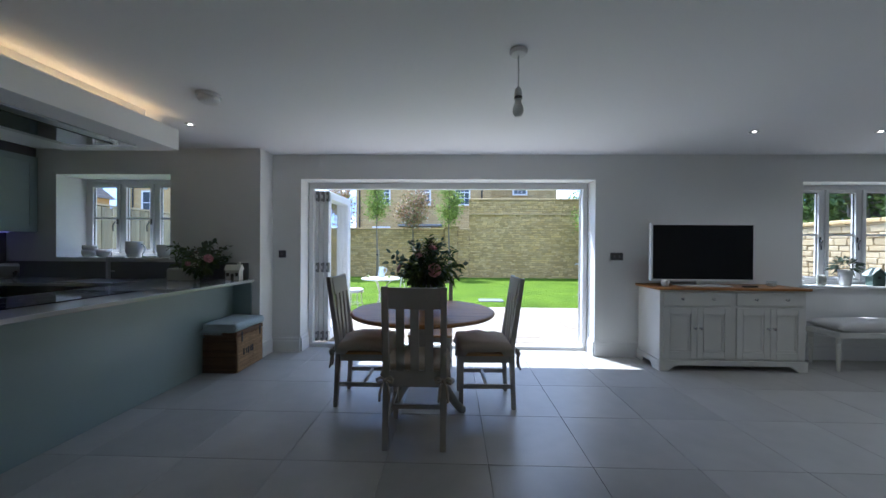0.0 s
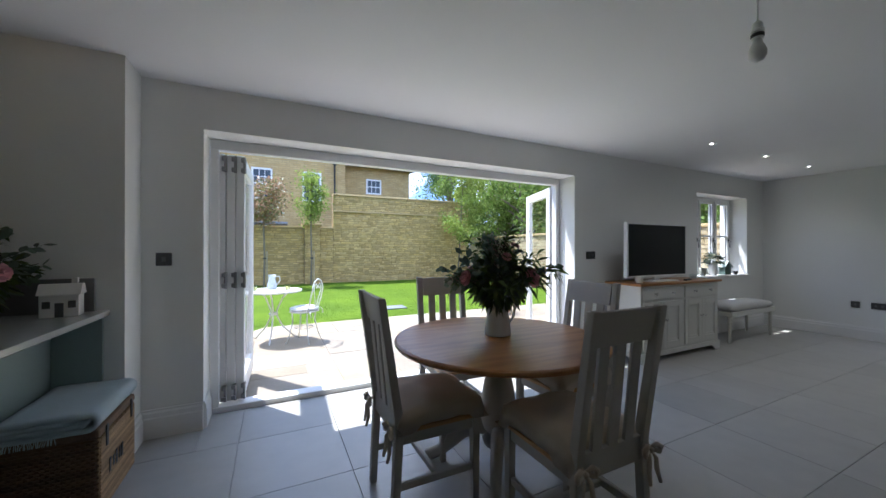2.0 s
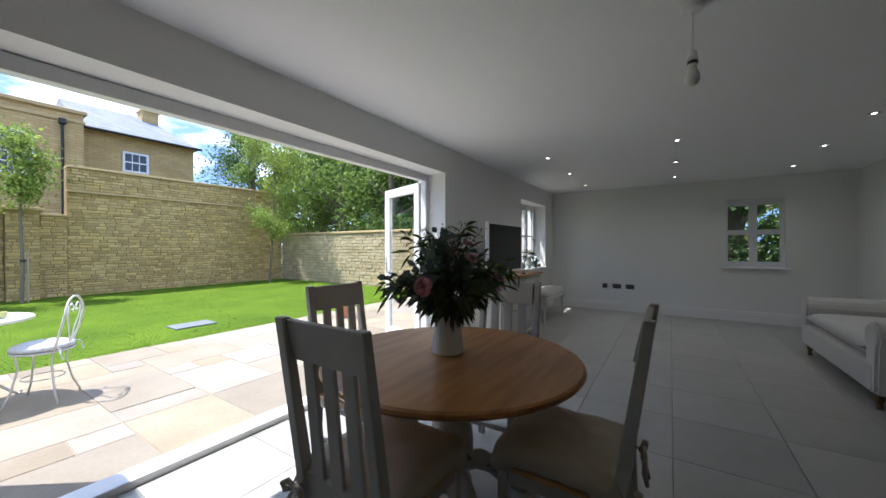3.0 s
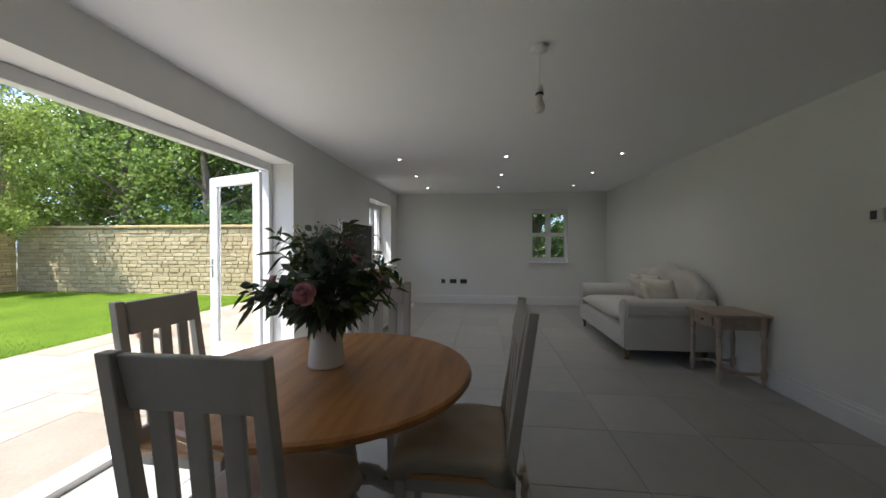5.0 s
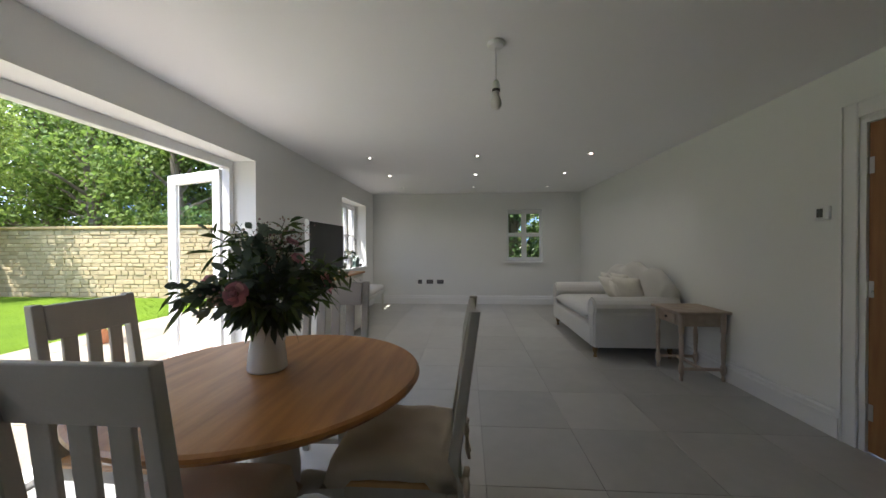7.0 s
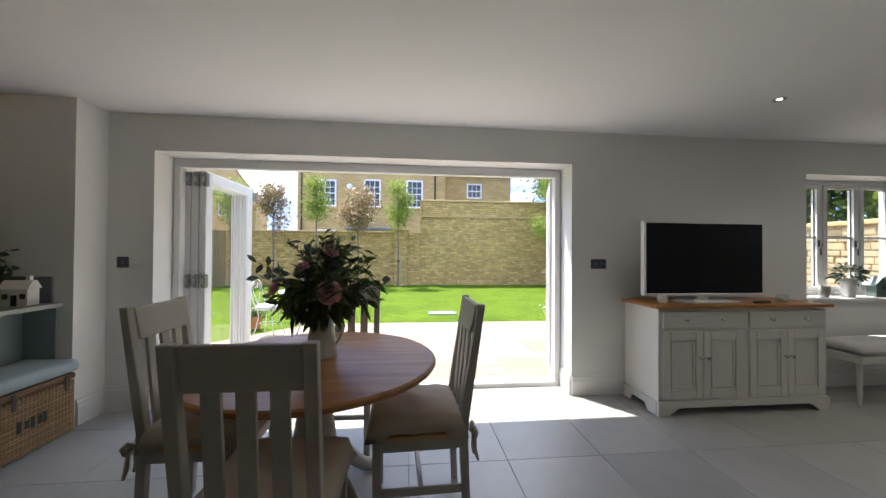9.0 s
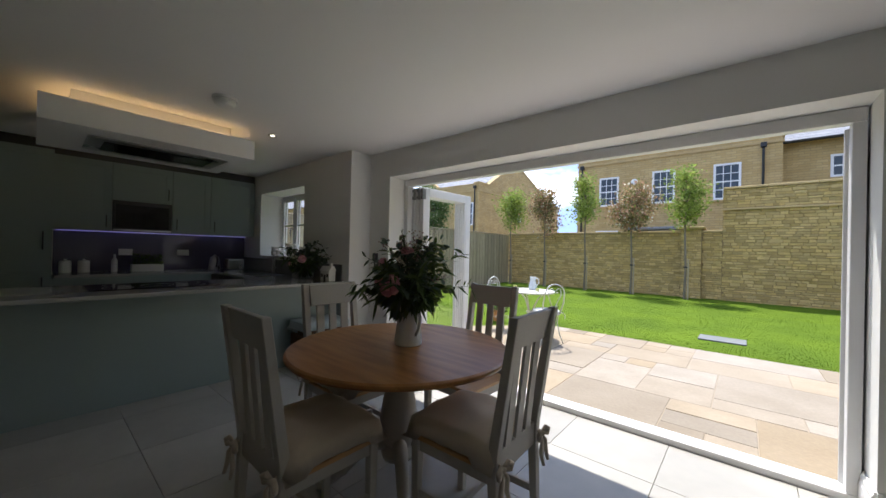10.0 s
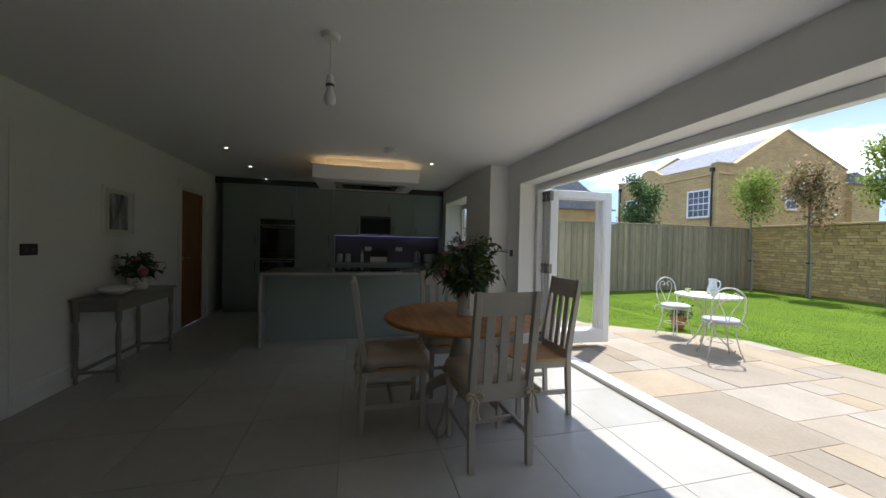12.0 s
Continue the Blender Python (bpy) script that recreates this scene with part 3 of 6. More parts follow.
for k, (za, zb) in enumerate(((FWZ0 + 0.05, zm), (zm, FWZ1 - 0.05))):
    bm = bmesh.new()
    x = 0.035 + 0.03 * k
    box(bm, x, x + 0.028, FW0 + 0.02, FW1 - 0.02, za, za + 0.045, bevel=0.002)
    box(bm, x, x + 0.028, FW0 + 0.02, FW1 - 0.02, zb - 0.04, zb, bevel=0.002)
    box(bm, x, x + 0.028, FW0 + 0.02, FW0 + 0.045, za + 0.045, zb - 0.04)
    box(bm, x, x + 0.028, FW1 - 0.045, FW1 - 0.02, za + 0.045, zb - 0.04)
    box(bm, x + 0.004, x + 0.024, ym - 0.055, ym + 0.055, za + 0.045, zb - 0.04)
    s = part("sash", bm, FRAME, fwin)
    for a, b in ((FW0 + 0.043, ym - 0.053), (ym + 0.053, FW1 - 0.043)):
        g = part("pane", boxm(x + 0.01, x + 0.016, a, b, za + 0.043, zb - 0.038), GLASS, s)
        g.visible_shadow = False
structure(part("window_sill_3", boxm(X1 - 0.05, X1 - 0.001, FW0 - 0.06, FW1 + 0.06, FWZ0 - 0.03, FWZ0 - 0.001, bevel=0.004), TRIM), "narrow white window board", "window sill")


# ---- inner doors ----
def architrave(name, x0, x1, h=2.04):
    bm = bmesh.new()
    for a, b in ((x0 - 0.11, x0 - 0.012), (x1 + 0.012, x1 + 0.11)):
        box(bm, a, b, Y0 + 0.001, Y0 + 0.02, 0, h + 0.11, bevel=0.005)
        s = a if a < x0 else b - 0.02
        box(bm, s, s + 0.02, Y0 + 0.0205, Y0 + 0.03, 0, h + 0.11, bevel=0.004)
    box(bm, x0 - 0.012, x1 + 0.012, Y0 + 0.0015, Y0 + 0.0195, h + 0.012, h + 0.11, bevel=0.005)
    for a, b in ((x0 - 0.0125, x0 + 0.022), (x1 - 0.022, x1 + 0.0125)):
        box(bm, a, b, Y0 - 0.29, Y0 + 0.002, 0, h - 0.004)
    box(bm, x0 + 0.022, x1 - 0.022, Y0 - 0.29, Y0 + 0.002, h - 0.026, h - 0.004)
    structure(part(name, bm, TRIM), "white moulded door lining and architrave", "trim")


def oak_door(name, x0, x1, y, label, hinge=1, knob=True):
    """A planked oak door with framed panels."""
    d = structure(thing(name, pose(0, 0, 0), label, "door"), label, "door")
    z0, z1, t = 0.008, 2.008, 0.02
    bm = bmesh.new()
    s = 0.11
    box(bm, x0, x0 + s, y - t, y + t, z0, z1, bevel=0.003)
    box(bm, x1 - s, x1, y - t, y + t, z0, z1, bevel=0.003)
    for a, b in ((z0, z0 + 0.2), (0.95, 1.1), (z1 - 0.12, z1)):
        box(bm, x0 + s, x1 - s, y - t, y + t, a, b, bevel=0.003)
    part("door_frame", bm, OAK_D, d)
    n = 4
    w = (x1 - x0 - 2 * s) / n
    for i in range(n):
        for a, b in ((z0 + 0.2, 0.95), (1.1, z1 - 0.12)):
            part("plank", boxm(x0 + s + i * w + 0.001, x0 + s + (i + 1) * w - 0.001, y - 0.01, y + 0.01, a, b, bevel=0.003), OAK_D, d)
    hx = x1 if hinge > 0 else x0
    bm = bmesh.new()
    for z in (0.25, 1.0, 1.75):
        tube([(hx + hinge * 0.004, y + t + 0.004, z - 0.05), (hx + hinge * 0.004, y + t + 0.004, z + 0.05)], 0.007, 8, bm)
        box(bm, hx - 0.03, hx + 0.03, y + t, y + t + 0.002, z - 0.05, z + 0.05)
    part("hinge", bm, STEEL, d, "steel butt hinges")
    kx = x0 + 0.055 if hinge > 0 else x1 - 0.055
    bm = lathe([(0, 0), (0.026, 0), (0.026, 0.006), (0.009, 0.01), (0.009, 0.045)], 14, None, pose(kx, y + t, 1.02, -90))
    tube([(kx, y + t + 0.045, 1.02), (kx + hinge * 0.11, y + t + 0.048, 1.02)], 0.009, 8, bm)
    part("door_handle", bm, STEEL, d, "brushed steel lever handle")
    return d


architrave("trim_door_2", SD0, SD1)
xm = (SD0 + SD1) / 2
oak_door("door_2", xm + 0.002, SD1 - 0.025, Y0 - 0.03, "oak planked door leaf, closed, in a white frame", 1)
oak_door("door_2", SD0 + 0.025, xm - 0.002, Y0 - 0.03, "oak planked door leaf, closed, in a white frame", -1)
architrave("trim_door_3", KD0, KD1)
oak_door("door_3", KD0 + 0.025, KD1 - 0.025, Y0 - 0.03, "oak planked door, closed, beside the kitchen", -1)


# ---- ceiling fittings ----
def pendant(x, y):
    p = thing("pendant_light", pose(x, y, CE), "white pendant flex with a bare bulb, unlit", "pendant light")
    part("ceiling_rose", lathe([(0, -0.001), (0.05, -0.001), (0.05, -0.012), (0.042, -0.024), (0.012, -0.03), (0, -0.03)], 24), PLASTIC, p, smooth=False)
    part("flex", tube([(0, 0, -0.03), (0.001, 0, -0.12), (0, 0, -0.215)], 0.0035, 6), PLASTIC, p)
    part("lamp_holder", lathe([(0, -0.21), (0.011, -0.212), (0.018, -0.222), (0.02, -0.245), (0.024, -0.248), (0.024, -0.256), (0.02, -0.258), (0.02, -0.285), (0.0, -0.286)], 18), PLASTIC, p)
    # plain dark ring round the holder, just above the bulb
    part("collar", lathe([(0.0205, -0.262), (0.0225, -0.264), (0.0225, -0.276), (0.0205, -0.278)], 18), DARK, p, "dark ring above the bulb")
    part("bulb", lathe([(0.016, -0.286), (0.017, -0.3), (0.026, -0.318), (0.031, -0.338), (0.03, -0.355), (0.022, -0.372), (0, -0.381)], 20), mat("opal_bulb", (0.75, 0.74, 0.72), 0.3, var=0.02, bump=0), p, smooth=True)
    return p


pendant(0.36, 2.11)
SPOT_ON = glow("spot_lamp", (1.0, 0.90, 0.78), 3.0)
# the kitchen's lamps are the same; their glow is lowered to darken that end
SPOT_LOW = glow("spot_lamp_lowered", (1.0, 0.86, 0.66), 2.4)


def downlight(x, y, lamp):
    d = tagged(new("downlight"), "recessed chrome ceiling spotlight, lit", "downlight", "ceiling spotlights")
    d.matrix_basis = pose(x, y, CE)
    part("bezel", lathe([(0.033, -0.002), (0.035, -0.007), (0.041, -0.007), (0.044, -0.002), (0.044, -0.0005)], 24), STEEL, d)
    part("baffle", lathe([(0.0185, -0.0035), (0.0335, -0.0015)], 24), DARK, d, "dark inner ring")
    part("lamp", lathe([(0, -0.004), (0.016, -0.004), (0.018, -0.0015)], 20), lamp, d, "glowing lamp face")
    return d


first = downlight(*SPOTS[0], SPOT_ON)
low = downlight(-2.45, 3.28, SPOT_LOW)
for x, y in SPOTS[1:]:
    copy_thing(first, pose(x, y, CE))
for x, y in ((-2.44, 0.73), (-3.54, 0.71), (-4.65, 0.69)):
    copy_thing(low, pose(x, y, CE))
sm = thing("smoke_alarm", pose(-1.83, 2.655, CE), "white round smoke alarm on the ceiling", "smoke alarm")
part("base", lathe([(0, -0.0005), (0.085, -0.0005), (0.085, -0.02), (0, -0.02)], 28), PLASTIC, sm)
part("cover", lathe([(0.07, -0.0205), (0.074, -0.045), (0.058, -0.062), (0.022, -0.067), (0, -0.067)], 28), PLASTIC, sm)
pir = thing("alarm_sensor", pose(6.03, 0.02, 2.2), "small white alarm sensor high in the corner", "sensor")
part("body", boxm(-0.045, 0.0, -0.03, 0.03, 0, 0.09, bevel=0.01, seg=2), PLASTIC, pir)


def plate(x, y, z, w, h, face, label="dark metal switch plate with white rockers", n=2):
    """A wall plate; face: degrees about z by which -y is turned."""
    s = thing("wall_plate", pose(x, y, z, 0, 0, face), label, "socket", "wall plates")
    part("plate", boxm(-w / 2, w / 2, -0.009, 0.0, -h / 2, h / 2, bevel=0.002), DARK, s)
    for i in range(n):
        c = (i - (n - 1) / 2) * w / max(n, 1) * 0.8
        part("rocker", boxm(c - 0.011, c + 0.011, -0.0115, -0.0092, -0.016, 0.016, bevel=0.001), mat("rocker_grey", (0.12, 0.12, 0.12), 0.4, var=0.03, bump=0), s)
    return s


plate(-2.105, Y1, 1.20, 0.088, 0.088, 0, n=1)
plate(1.955, Y1, 1.20, 0.147, 0.088, 0)
plate(X1, 3.31, 0.485, 0.088, 0.088, -90, "dark metal aerial socket low on the wall", 1)
plate(X1, 3.09, 0.485, 0.147, 0.088, -90, "dark metal double socket low on the wall")
plate(X1, 2.86, 0.485, 0.147, 0.088, -90, "dark metal double socket low on the wall")
plate(-1.0, Y0, 1.20, 0.147, 0.088, 180)
th = thing("thermostat", pose(0.91, Y0, 1.485, 0, 0, 180), "white wall thermostat with a grey display", "thermostat")
part("case", boxm(-0.05, 0.05, -0.022, 0, -0.045, 0.045, bevel=0.004), PLASTIC, th)
part("display", boxm(-0.03, 0.012, -0.0235, -0.0225, -0.028, 0.03), DARK, th, "dark display")


# ---- dining table ----
TCX, TCY = -0.256, 3.078
tab = thing("dining_table", pose(TCX, TCY, 0), "round oak-topped pedestal dining table with a grey painted base", "table")
R = 0.603
part("tabletop", lathe([(0, 0.726), (R - 0.03, 0.726), (R - 0.008, 0.732), (R, 0.744), (R - 0.003, 0.754), (R - 0.014, 0.761), (0, 0.762)], 96), OAK, tab, "warm golden oak top")
part("apron", lathe([(0, 0.66), (0.2, 0.66), (0.21, 0.668), (0.21, 0.7255), (0, 0.7255)], 40), CHAIR, tab)
part("column", lathe([(0, 0.14), (0.085, 0.14), (0.095, 0.17), (0.075, 0.20), (0.07, 0.215), (0.088, 0.235), (0.102, 0.29), (0.104, 0.36), (0.092, 0.45), (0.075, 0.53), (0.064, 0.57), (0.074, 0.585), (0.064, 0.60), (0.075, 0.63), (0.11, 0.659), (0, 0.659)], 36), CHAIR, tab, smooth=True)
for k in range(4):
    pts = [(0.07, 0, 0.235), (0.14, 0, 0.23), (0.22, 0, 0.185), (0.29, 0, 0.115), (0.35, 0, 0.062), (0.40, 0, 0.035), (0.435, 0, 0.033)]
    bm = tube(pts, [0.05, 0.05, 0.044, 0.04, 0.036, 0.036, 0.028], 10)
    bmesh.ops.scale(bm, vec=(1, 0.75, 1), verts=bm.verts)
    for v in bm.verts:
        v.co.z = max(v.co.z, 0.0)
    part("foot", bm, CHAIR, tab, smooth=True).matrix_basis = pose(0, 0, 0, 0, 0, 45 + 90 * k + 8)


# ---- chairs ----
def dining_chair():
    c = thing("dining_chair", pose(0, 0, 0), "taupe-painted slat-back dining chair with an oak seat", "chair", "chairs round the dining table")
    hw, yb, yf = 0.184, -0.20, 0.205
    for s in (-1, 1):
        # back posts: straight below the seat, leaning above it
        x = s * hw
        out = [(yb - 0.035, 0.0), (yb - 0.002, 0.0), (yb + 0.022, 0.43), (yb + 0.018, 0.52), (yb - 0.064, 1.048), (yb - 0.098, 1.048), (yb - 0.022, 0.5), (yb - 0.018, 0.43)]
        part("back_leg", prism(out, x - 0.020, x + 0.020, "x", 0.003), CHAIR, c)
        lg = bmesh.new()
        vs = box(lg, x - 0.021, x + 0.021, yf - 0.021, yf + 0.021, 0, 0.43, bevel=0.003)
        for v in vs:
            if v.co.z < 0.1:
                v.co.x = x + (v.co.x - x) * 0.8
                v.co.y = yf + (v.co.y - yf) * 0.8
        part("front_leg", lg, CHAIR, c)
        part("side_rail", boxm(x - 0.012, x + 0.012, yb + 0.022, yf - 0.021, 0.375, 0.43, bevel=0.002), CHAIR, c)
        part("stretcher", boxm(x - 0.010, x + 0.010, yb + 0.005, yf - 0.019, 0.165, 0.2, bevel=0.003), CHAIR, c)
    part("front_rail", boxm(-hw + 0.022, hw - 0.022, yf - 0.012, yf + 0.012, 0.375, 0.43, bevel=0.002), CHAIR, c)
    part("back_rail", boxm(-hw + 0.02, hw - 0.02, yb - 0.012, yb + 0.012, 0.40, 0.505, bevel=0.003), CHAIR, c)
    part("cross_stretcher", boxm(-hw + 0.011, hw - 0.011, -0.012, 0.012, 0.168, 0.197, bevel=0.003), CHAIR, c)
    top = [(yb - 0.0675 + 0.012, 0.905), (yb - 0.085, 1.042), (yb - 0.060, 1.042), (yb - 0.0675 + 0.036, 0.905)]
    part("top_rail", prism(top, -hw + 0.0205, hw - 0.0205, "x", 0.003), CHAIR, c)
    for i in range(3):
        x = (i - 1) * 0.092
        pl = [(yb - 0.012, 0.5), (yb - 0.052, 0.908), (yb - 0.037, 0.908), (yb + 0.003, 0.5)]
        part("slat", prism(pl, x - 0.027, x + 0.027, "x", 0.002), CHAIR, c)
    part("seat", boxm(-0.212, 0.212, yb + 0.028, yf + 0.035, 0.4305, 0.452, bevel=0.006, seg=2), OAK_S, c, "oak plank seat")
    return c


def cushion(m, seed, flap=0.02):
    c = thing("seat_cushion", m, "beige linen seat cushion tied to the chair back", "cushion", "seat cushions")
    bm = puff(0.236, 0.238, 0.056, 0.42, 18, pose(0, 0.022, 0.505), wob=0.016, seed=seed)
    rng = random.Random(seed)
    for v in bm.verts:
        e = max(abs(v.co.x) / 0.236, abs(v.co.y - 0.022) / 0.238)
        v.co.z = max(v.co.z, 0.4535 + 0.012 * max(0, 1 - e)) if e < 0.93 else 0.47 + 0.01 * noise.noise(v.co * 14) - flap * max(0, e - 0.93) * 6
        v.co.z += 0.006 * noise.noise(Vector((v.co.x * 9 + seed, v.co.y * 9, 0)))
        over = abs(v.co.x) > 0.2135 or v.co.y > 0.2415
        v.co.z = min(v.co.z, 0.438) if over and e > 0.97 else max(v.co.z, 0.4535)
    part("pad", bm, LINEN, c, smooth=True)
    for s in (-1, 1):
        x, y = s * 0.184, -0.235
        bm = bmesh.new()
        for k in range(2):
            a = 1 if k else -1
            loop = [(x + a * 0.004, y, 0.455), (x + a * 0.03, y - 0.012, 0.475), (x + a * 0.05, y - 0.015, 0.462), (x + a * 0.045, y - 0.012, 0.44), (x + a * 0.005, y - 0.004, 0.452)]
            tube(loop, [0.006, 0.011, 0.012, 0.011, 0.006], 6, bm)
            tail = [(x + a * 0.004, y - 0.004, 0.452), (x + a * 0.02, y - 0.015, 0.42), (x + a * 0.024 + rng.uniform(-.01, .01), y - 0.014, 0.37), (x + a * 0.03, y - 0.02 - rng.uniform(0, .01), 0.325)]
            tube(tail, [0.005, 0.009, 0.011, 0.007], 6, bm)
        lathe([(0, -0.013), (0.013, -0.008), (0.015, 0), (0.013, 0.008), (0, 0.013)], 8, bm, pose(x, y - 0.004, 0.453))
        tube([(x, y + 0.0, 0.455), (x * 0.93, -0.2, 0.47), (x * 0.9, -0.17, 0.48)], 0.006, 6, bm)
        part("tie", bm, LINEN, c, smooth=True)
    return c


SEATS = [pose(-0.245, 2.53, 0, 0, 0, 0), pose(0.264, 3.093, 0, 0, 0, 92), pose(-0.728, 3.087, 0, 0, 0, -90), pose(-0.219, 3.682, 0, 0, 0, 178)]
chair0 = dining_chair()
chair0.matrix_basis = SEATS[0]
for m in SEATS[1:]:
    copy_thing(chair0, m)
for k in range(3):
    cushion(SEATS[k], 3.7 * k + 1)


# ---- sideboard and television ----
SBX0, SBX1, SBY0, SBY1 = 2.19, 3.73, 3.885, 4.335


def sideboard():
    W, D = SBX1 - SBX0, SBY1 - SBY0
    s = thing("sideboard", pose(SBX0, SBY0, 0), "pale grey painted sideboard with an oak top", "sideboard")
    bm = bmesh.new()
    box(bm, 0.012, W - 0.012, 0.012, D, 0.10, 0.858, bevel=0.003)
    part("body", bm, CREAM, s)
    part("top", boxm(-0.025, W + 0.025, -0.02, D, 0.859, 0.886, bevel=0.006, seg=2), OAK, s, "oiled oak top")
    out = [(0, 0), (0.1, 0), (0.115, 0.02), (0.14, 0.032), (0.165, 0.055), (0.2, 0.062), (W - 0.2, 0.062), (W - 0.165, 0.055), (W - 0.14, 0.032), (W - 0.115, 0.02), (W - 0.1, 0), (W, 0), (W, 0.1), (W - 0.004, 0.112), (0.004, 0.112), (0, 0.1)]
    part("plinth", prism(out, -0.006, 0.016, "y", 0.002), CREAM, s)
    for x in (-0.004, W - 0.016):
        out = [(0.018, 0), (0.12, 0), (0.16, 0.055), (D - 0.12, 0.055), (D - 0.1, 0), (D, 0), (D, 0.112), (0.018, 0.112)]
        part("plinth_side", prism(out, x, x + 0.02, "x", 0.002), CREAM, s)
    half = W / 2
    for k in range(2):
        a, b = 0.045 + k * (half - 0.01), half - 0.03 + k * (half - 0.015)
        d = part("drawer", boxm(a, b, -0.004, 0.02, 0.7, 0.832, bevel=0.004), CREAM, s)
        for x in (a + (b - a) * 0.27, a + (b - a) * 0.73):
            part("knob", lathe([(0, 0), (0.009, 0), (0.007, 0.012), (0.015, 0.02), (0.015, 0.027), (0, 0.032)], 14, None, pose(x, -0.004, 0.766, 90)), CHROME, d, "round chrome knob", smooth=True)
        for j in range(2):
            mid = (a + b) / 2
            p, q = (a, mid - 0.002) if j == 0 else (mid + 0.002, b)
            bm = bmesh.new()
            t = 0.06
            box(bm, p, p + t, -0.004, 0.02, 0.135, 0.675, bevel=0.003)
            box(bm, q - t, q, -0.004, 0.02, 0.135, 0.675, bevel=0.003)
            box(bm, p + t, q - t, -0.004, 0.02, 0.135, 0.205, bevel=0.003)
            box(bm, p + t, q - t, -0.004, 0.02, 0.605, 0.675, bevel=0.003)
            box(bm, p + t - 0.002, q - t + 0.002, 0.008, 0.018, 0.2, 0.61)
            ring(bm, p + t + 0.012, q - t - 0.012, 0.217, 0.593, 0.012, 0.001, 0.0085)
            dr = part("door", bm, CREAM, s)
            x = q - 0.028 if j == 0 else p + 0.028
            part("knob", lathe([(0, 0), (0.009, 0), (0.007, 0.012), (0.015, 0.02), (0.015, 0.027), (0, 0.032)], 14, None, pose(x, -0.004, 0.46, 90)), CHROME, dr, "round chrome knob", smooth=True)
    return s


sideboard()
tv = thing("television", pose(2.19, 4.05, 0.886), "switched-off flat television in a white frame", "television")
TWD, TH = 1.13, 0.64
bm = bmesh.new()
box(bm, 0, TWD, 0, 0.045, 0.055, 0.075, bevel=0.003)
box(bm, 0, TWD, 0, 0.045, 0.055 + TH - 0.02, 0.055 + TH, bevel=0.003)
box(bm, 0, 0.02, 0.0005, 0.0445, 0.075, 0.055 + TH - 0.02)
box(bm, TWD - 0.02, TWD, 0.0005, 0.0445, 0.075, 0.055 + TH - 0.02)
part("bezel", bm, PLASTIC, tv, "white plastic frame")
part("screen", boxm(0.018, TWD - 0.018, 0.006, 0.03, 0.073, 0.055 + TH - 0.018), SCREEN, tv, "dark glossy screen")
part("back_cover", boxm(0.06, TWD - 0.06, 0.0455, 0.08, 0.1, TH - 0.02, bevel=0.015, seg=2), DARK, tv)
bm = boxm(TWD / 2 - 0.26, TWD / 2 + 0.26, -0.09, 0.13, 0.001, 0.013, bevel=0.004)
box(bm, TWD / 2 - 0.05, TWD / 2 + 0.05, 0.02, 0.05, 0.013, 0.07)
part("stand", bm, PLASTIC, tv)


# ---- upholstered bench ----
bench = thing("bench", pose(4.06, 3.90, 0), "cream upholstered bench with slim painted legs", "bench")
part("seat", puff(0.60, 0.20, 0.075, 0.3, 14, pose(0.60, 0.19, 0.465)), SOFA, bench, smooth=True)
part("seat_frame", boxm(0.01, 1.19, 0.0, 0.38, 0.36, 0.425, bevel=0.006), CREAM, bench)
for x in (0.045, 1.155):
    for y in (0.045, 0.335):
        part("leg", lathe([(0, 0), (0.012, 0), (0.016, 0.03), (0.024, 0.28), (0.02, 0.3), (0.026, 0.31), (0.026, 0.361), (0, 0.361)], 12, None, pose(x, y, 0)), CREAM, bench)


# ---- peninsula, hood and kitchen ----
IX0, IX1, IY0 = -3.25, -2.295, 1.145
WT = 0.912
wt = thing("worktop", pose(0, 0, 0), "pale grey polished quartz worktop running round the kitchen", "worktop")
part("slab", boxm(IX0, IX1, IY0, YK, WT - 0.03, WT, bevel=0.003), QUARTZ, wt)
part("slab", boxm(X0 + 0.001, IX0 - 0.0005, 3.45, YK, WT - 0.03, WT, bevel=0.003), QUARTZ, wt)
part("slab", boxm(X0 + 0.001, -4.62, 1.88, 3.4495, WT - 0.03, WT, bevel=0.003), QUARTZ, wt)
part("waterfall_end", boxm(IX0, IX1, IY0, IY0 + 0.03, 0.0, WT - 0.031, bevel=0.002), QUARTZ, wt)
bm = boxm(IX0 + 0.02, -2.54, IY0 + 0.031, YK - 0.001, 0.0, WT - 0.031)
pen = thing("peninsula_unit", pose(0, 0, 0), "sage green panelled kitchen peninsula under a quartz worktop", "kitchen unit")
part("carcass", bm, SAGE, pen)
part("end_panel", boxm(-2.539, IX1 - 0.03, YK - 0.02, YK - 0.001, 0.0, WT - 0.031), SAGE, pen)
ups = structure(part("upstand", boxm(X0 + 0.002, -2.36, YK - 0.018, YK - 0.0005, WT + 0.0005, WT + 0.19, bevel=0.002), mat("upstand_grey", (0.20, 0.20, 0.205), 0.2, var=0.05, scale=8, fine=150, bump=0)), "grey stone upstand under the kitchen window", "upstand")
hob = thing("hob", pose(-2.86, 2.45, WT), "black glass induction hob set in the worktop", "hob")
part("glass", boxm(-0.26, 0.26, -0.45, 0.45, 0.0005, 0.007, bevel=0.003), BLACKGL, hob)
for dx, dy, r in ((0.11, -0.26, 0.1), (-0.12, -0.26, 0.075), (0.0, 0.02, 0.12), (0.11, 0.28, 0.085), (-0.12, 0.28, 0.1)):
    part("ring", lathe([(r - 0.004, 0.0073), (r, 0.0073), (r, 0.0076), (r - 0.004, 0.0076)], 40, None, pose(dx, dy, 0)), STEEL, hob)

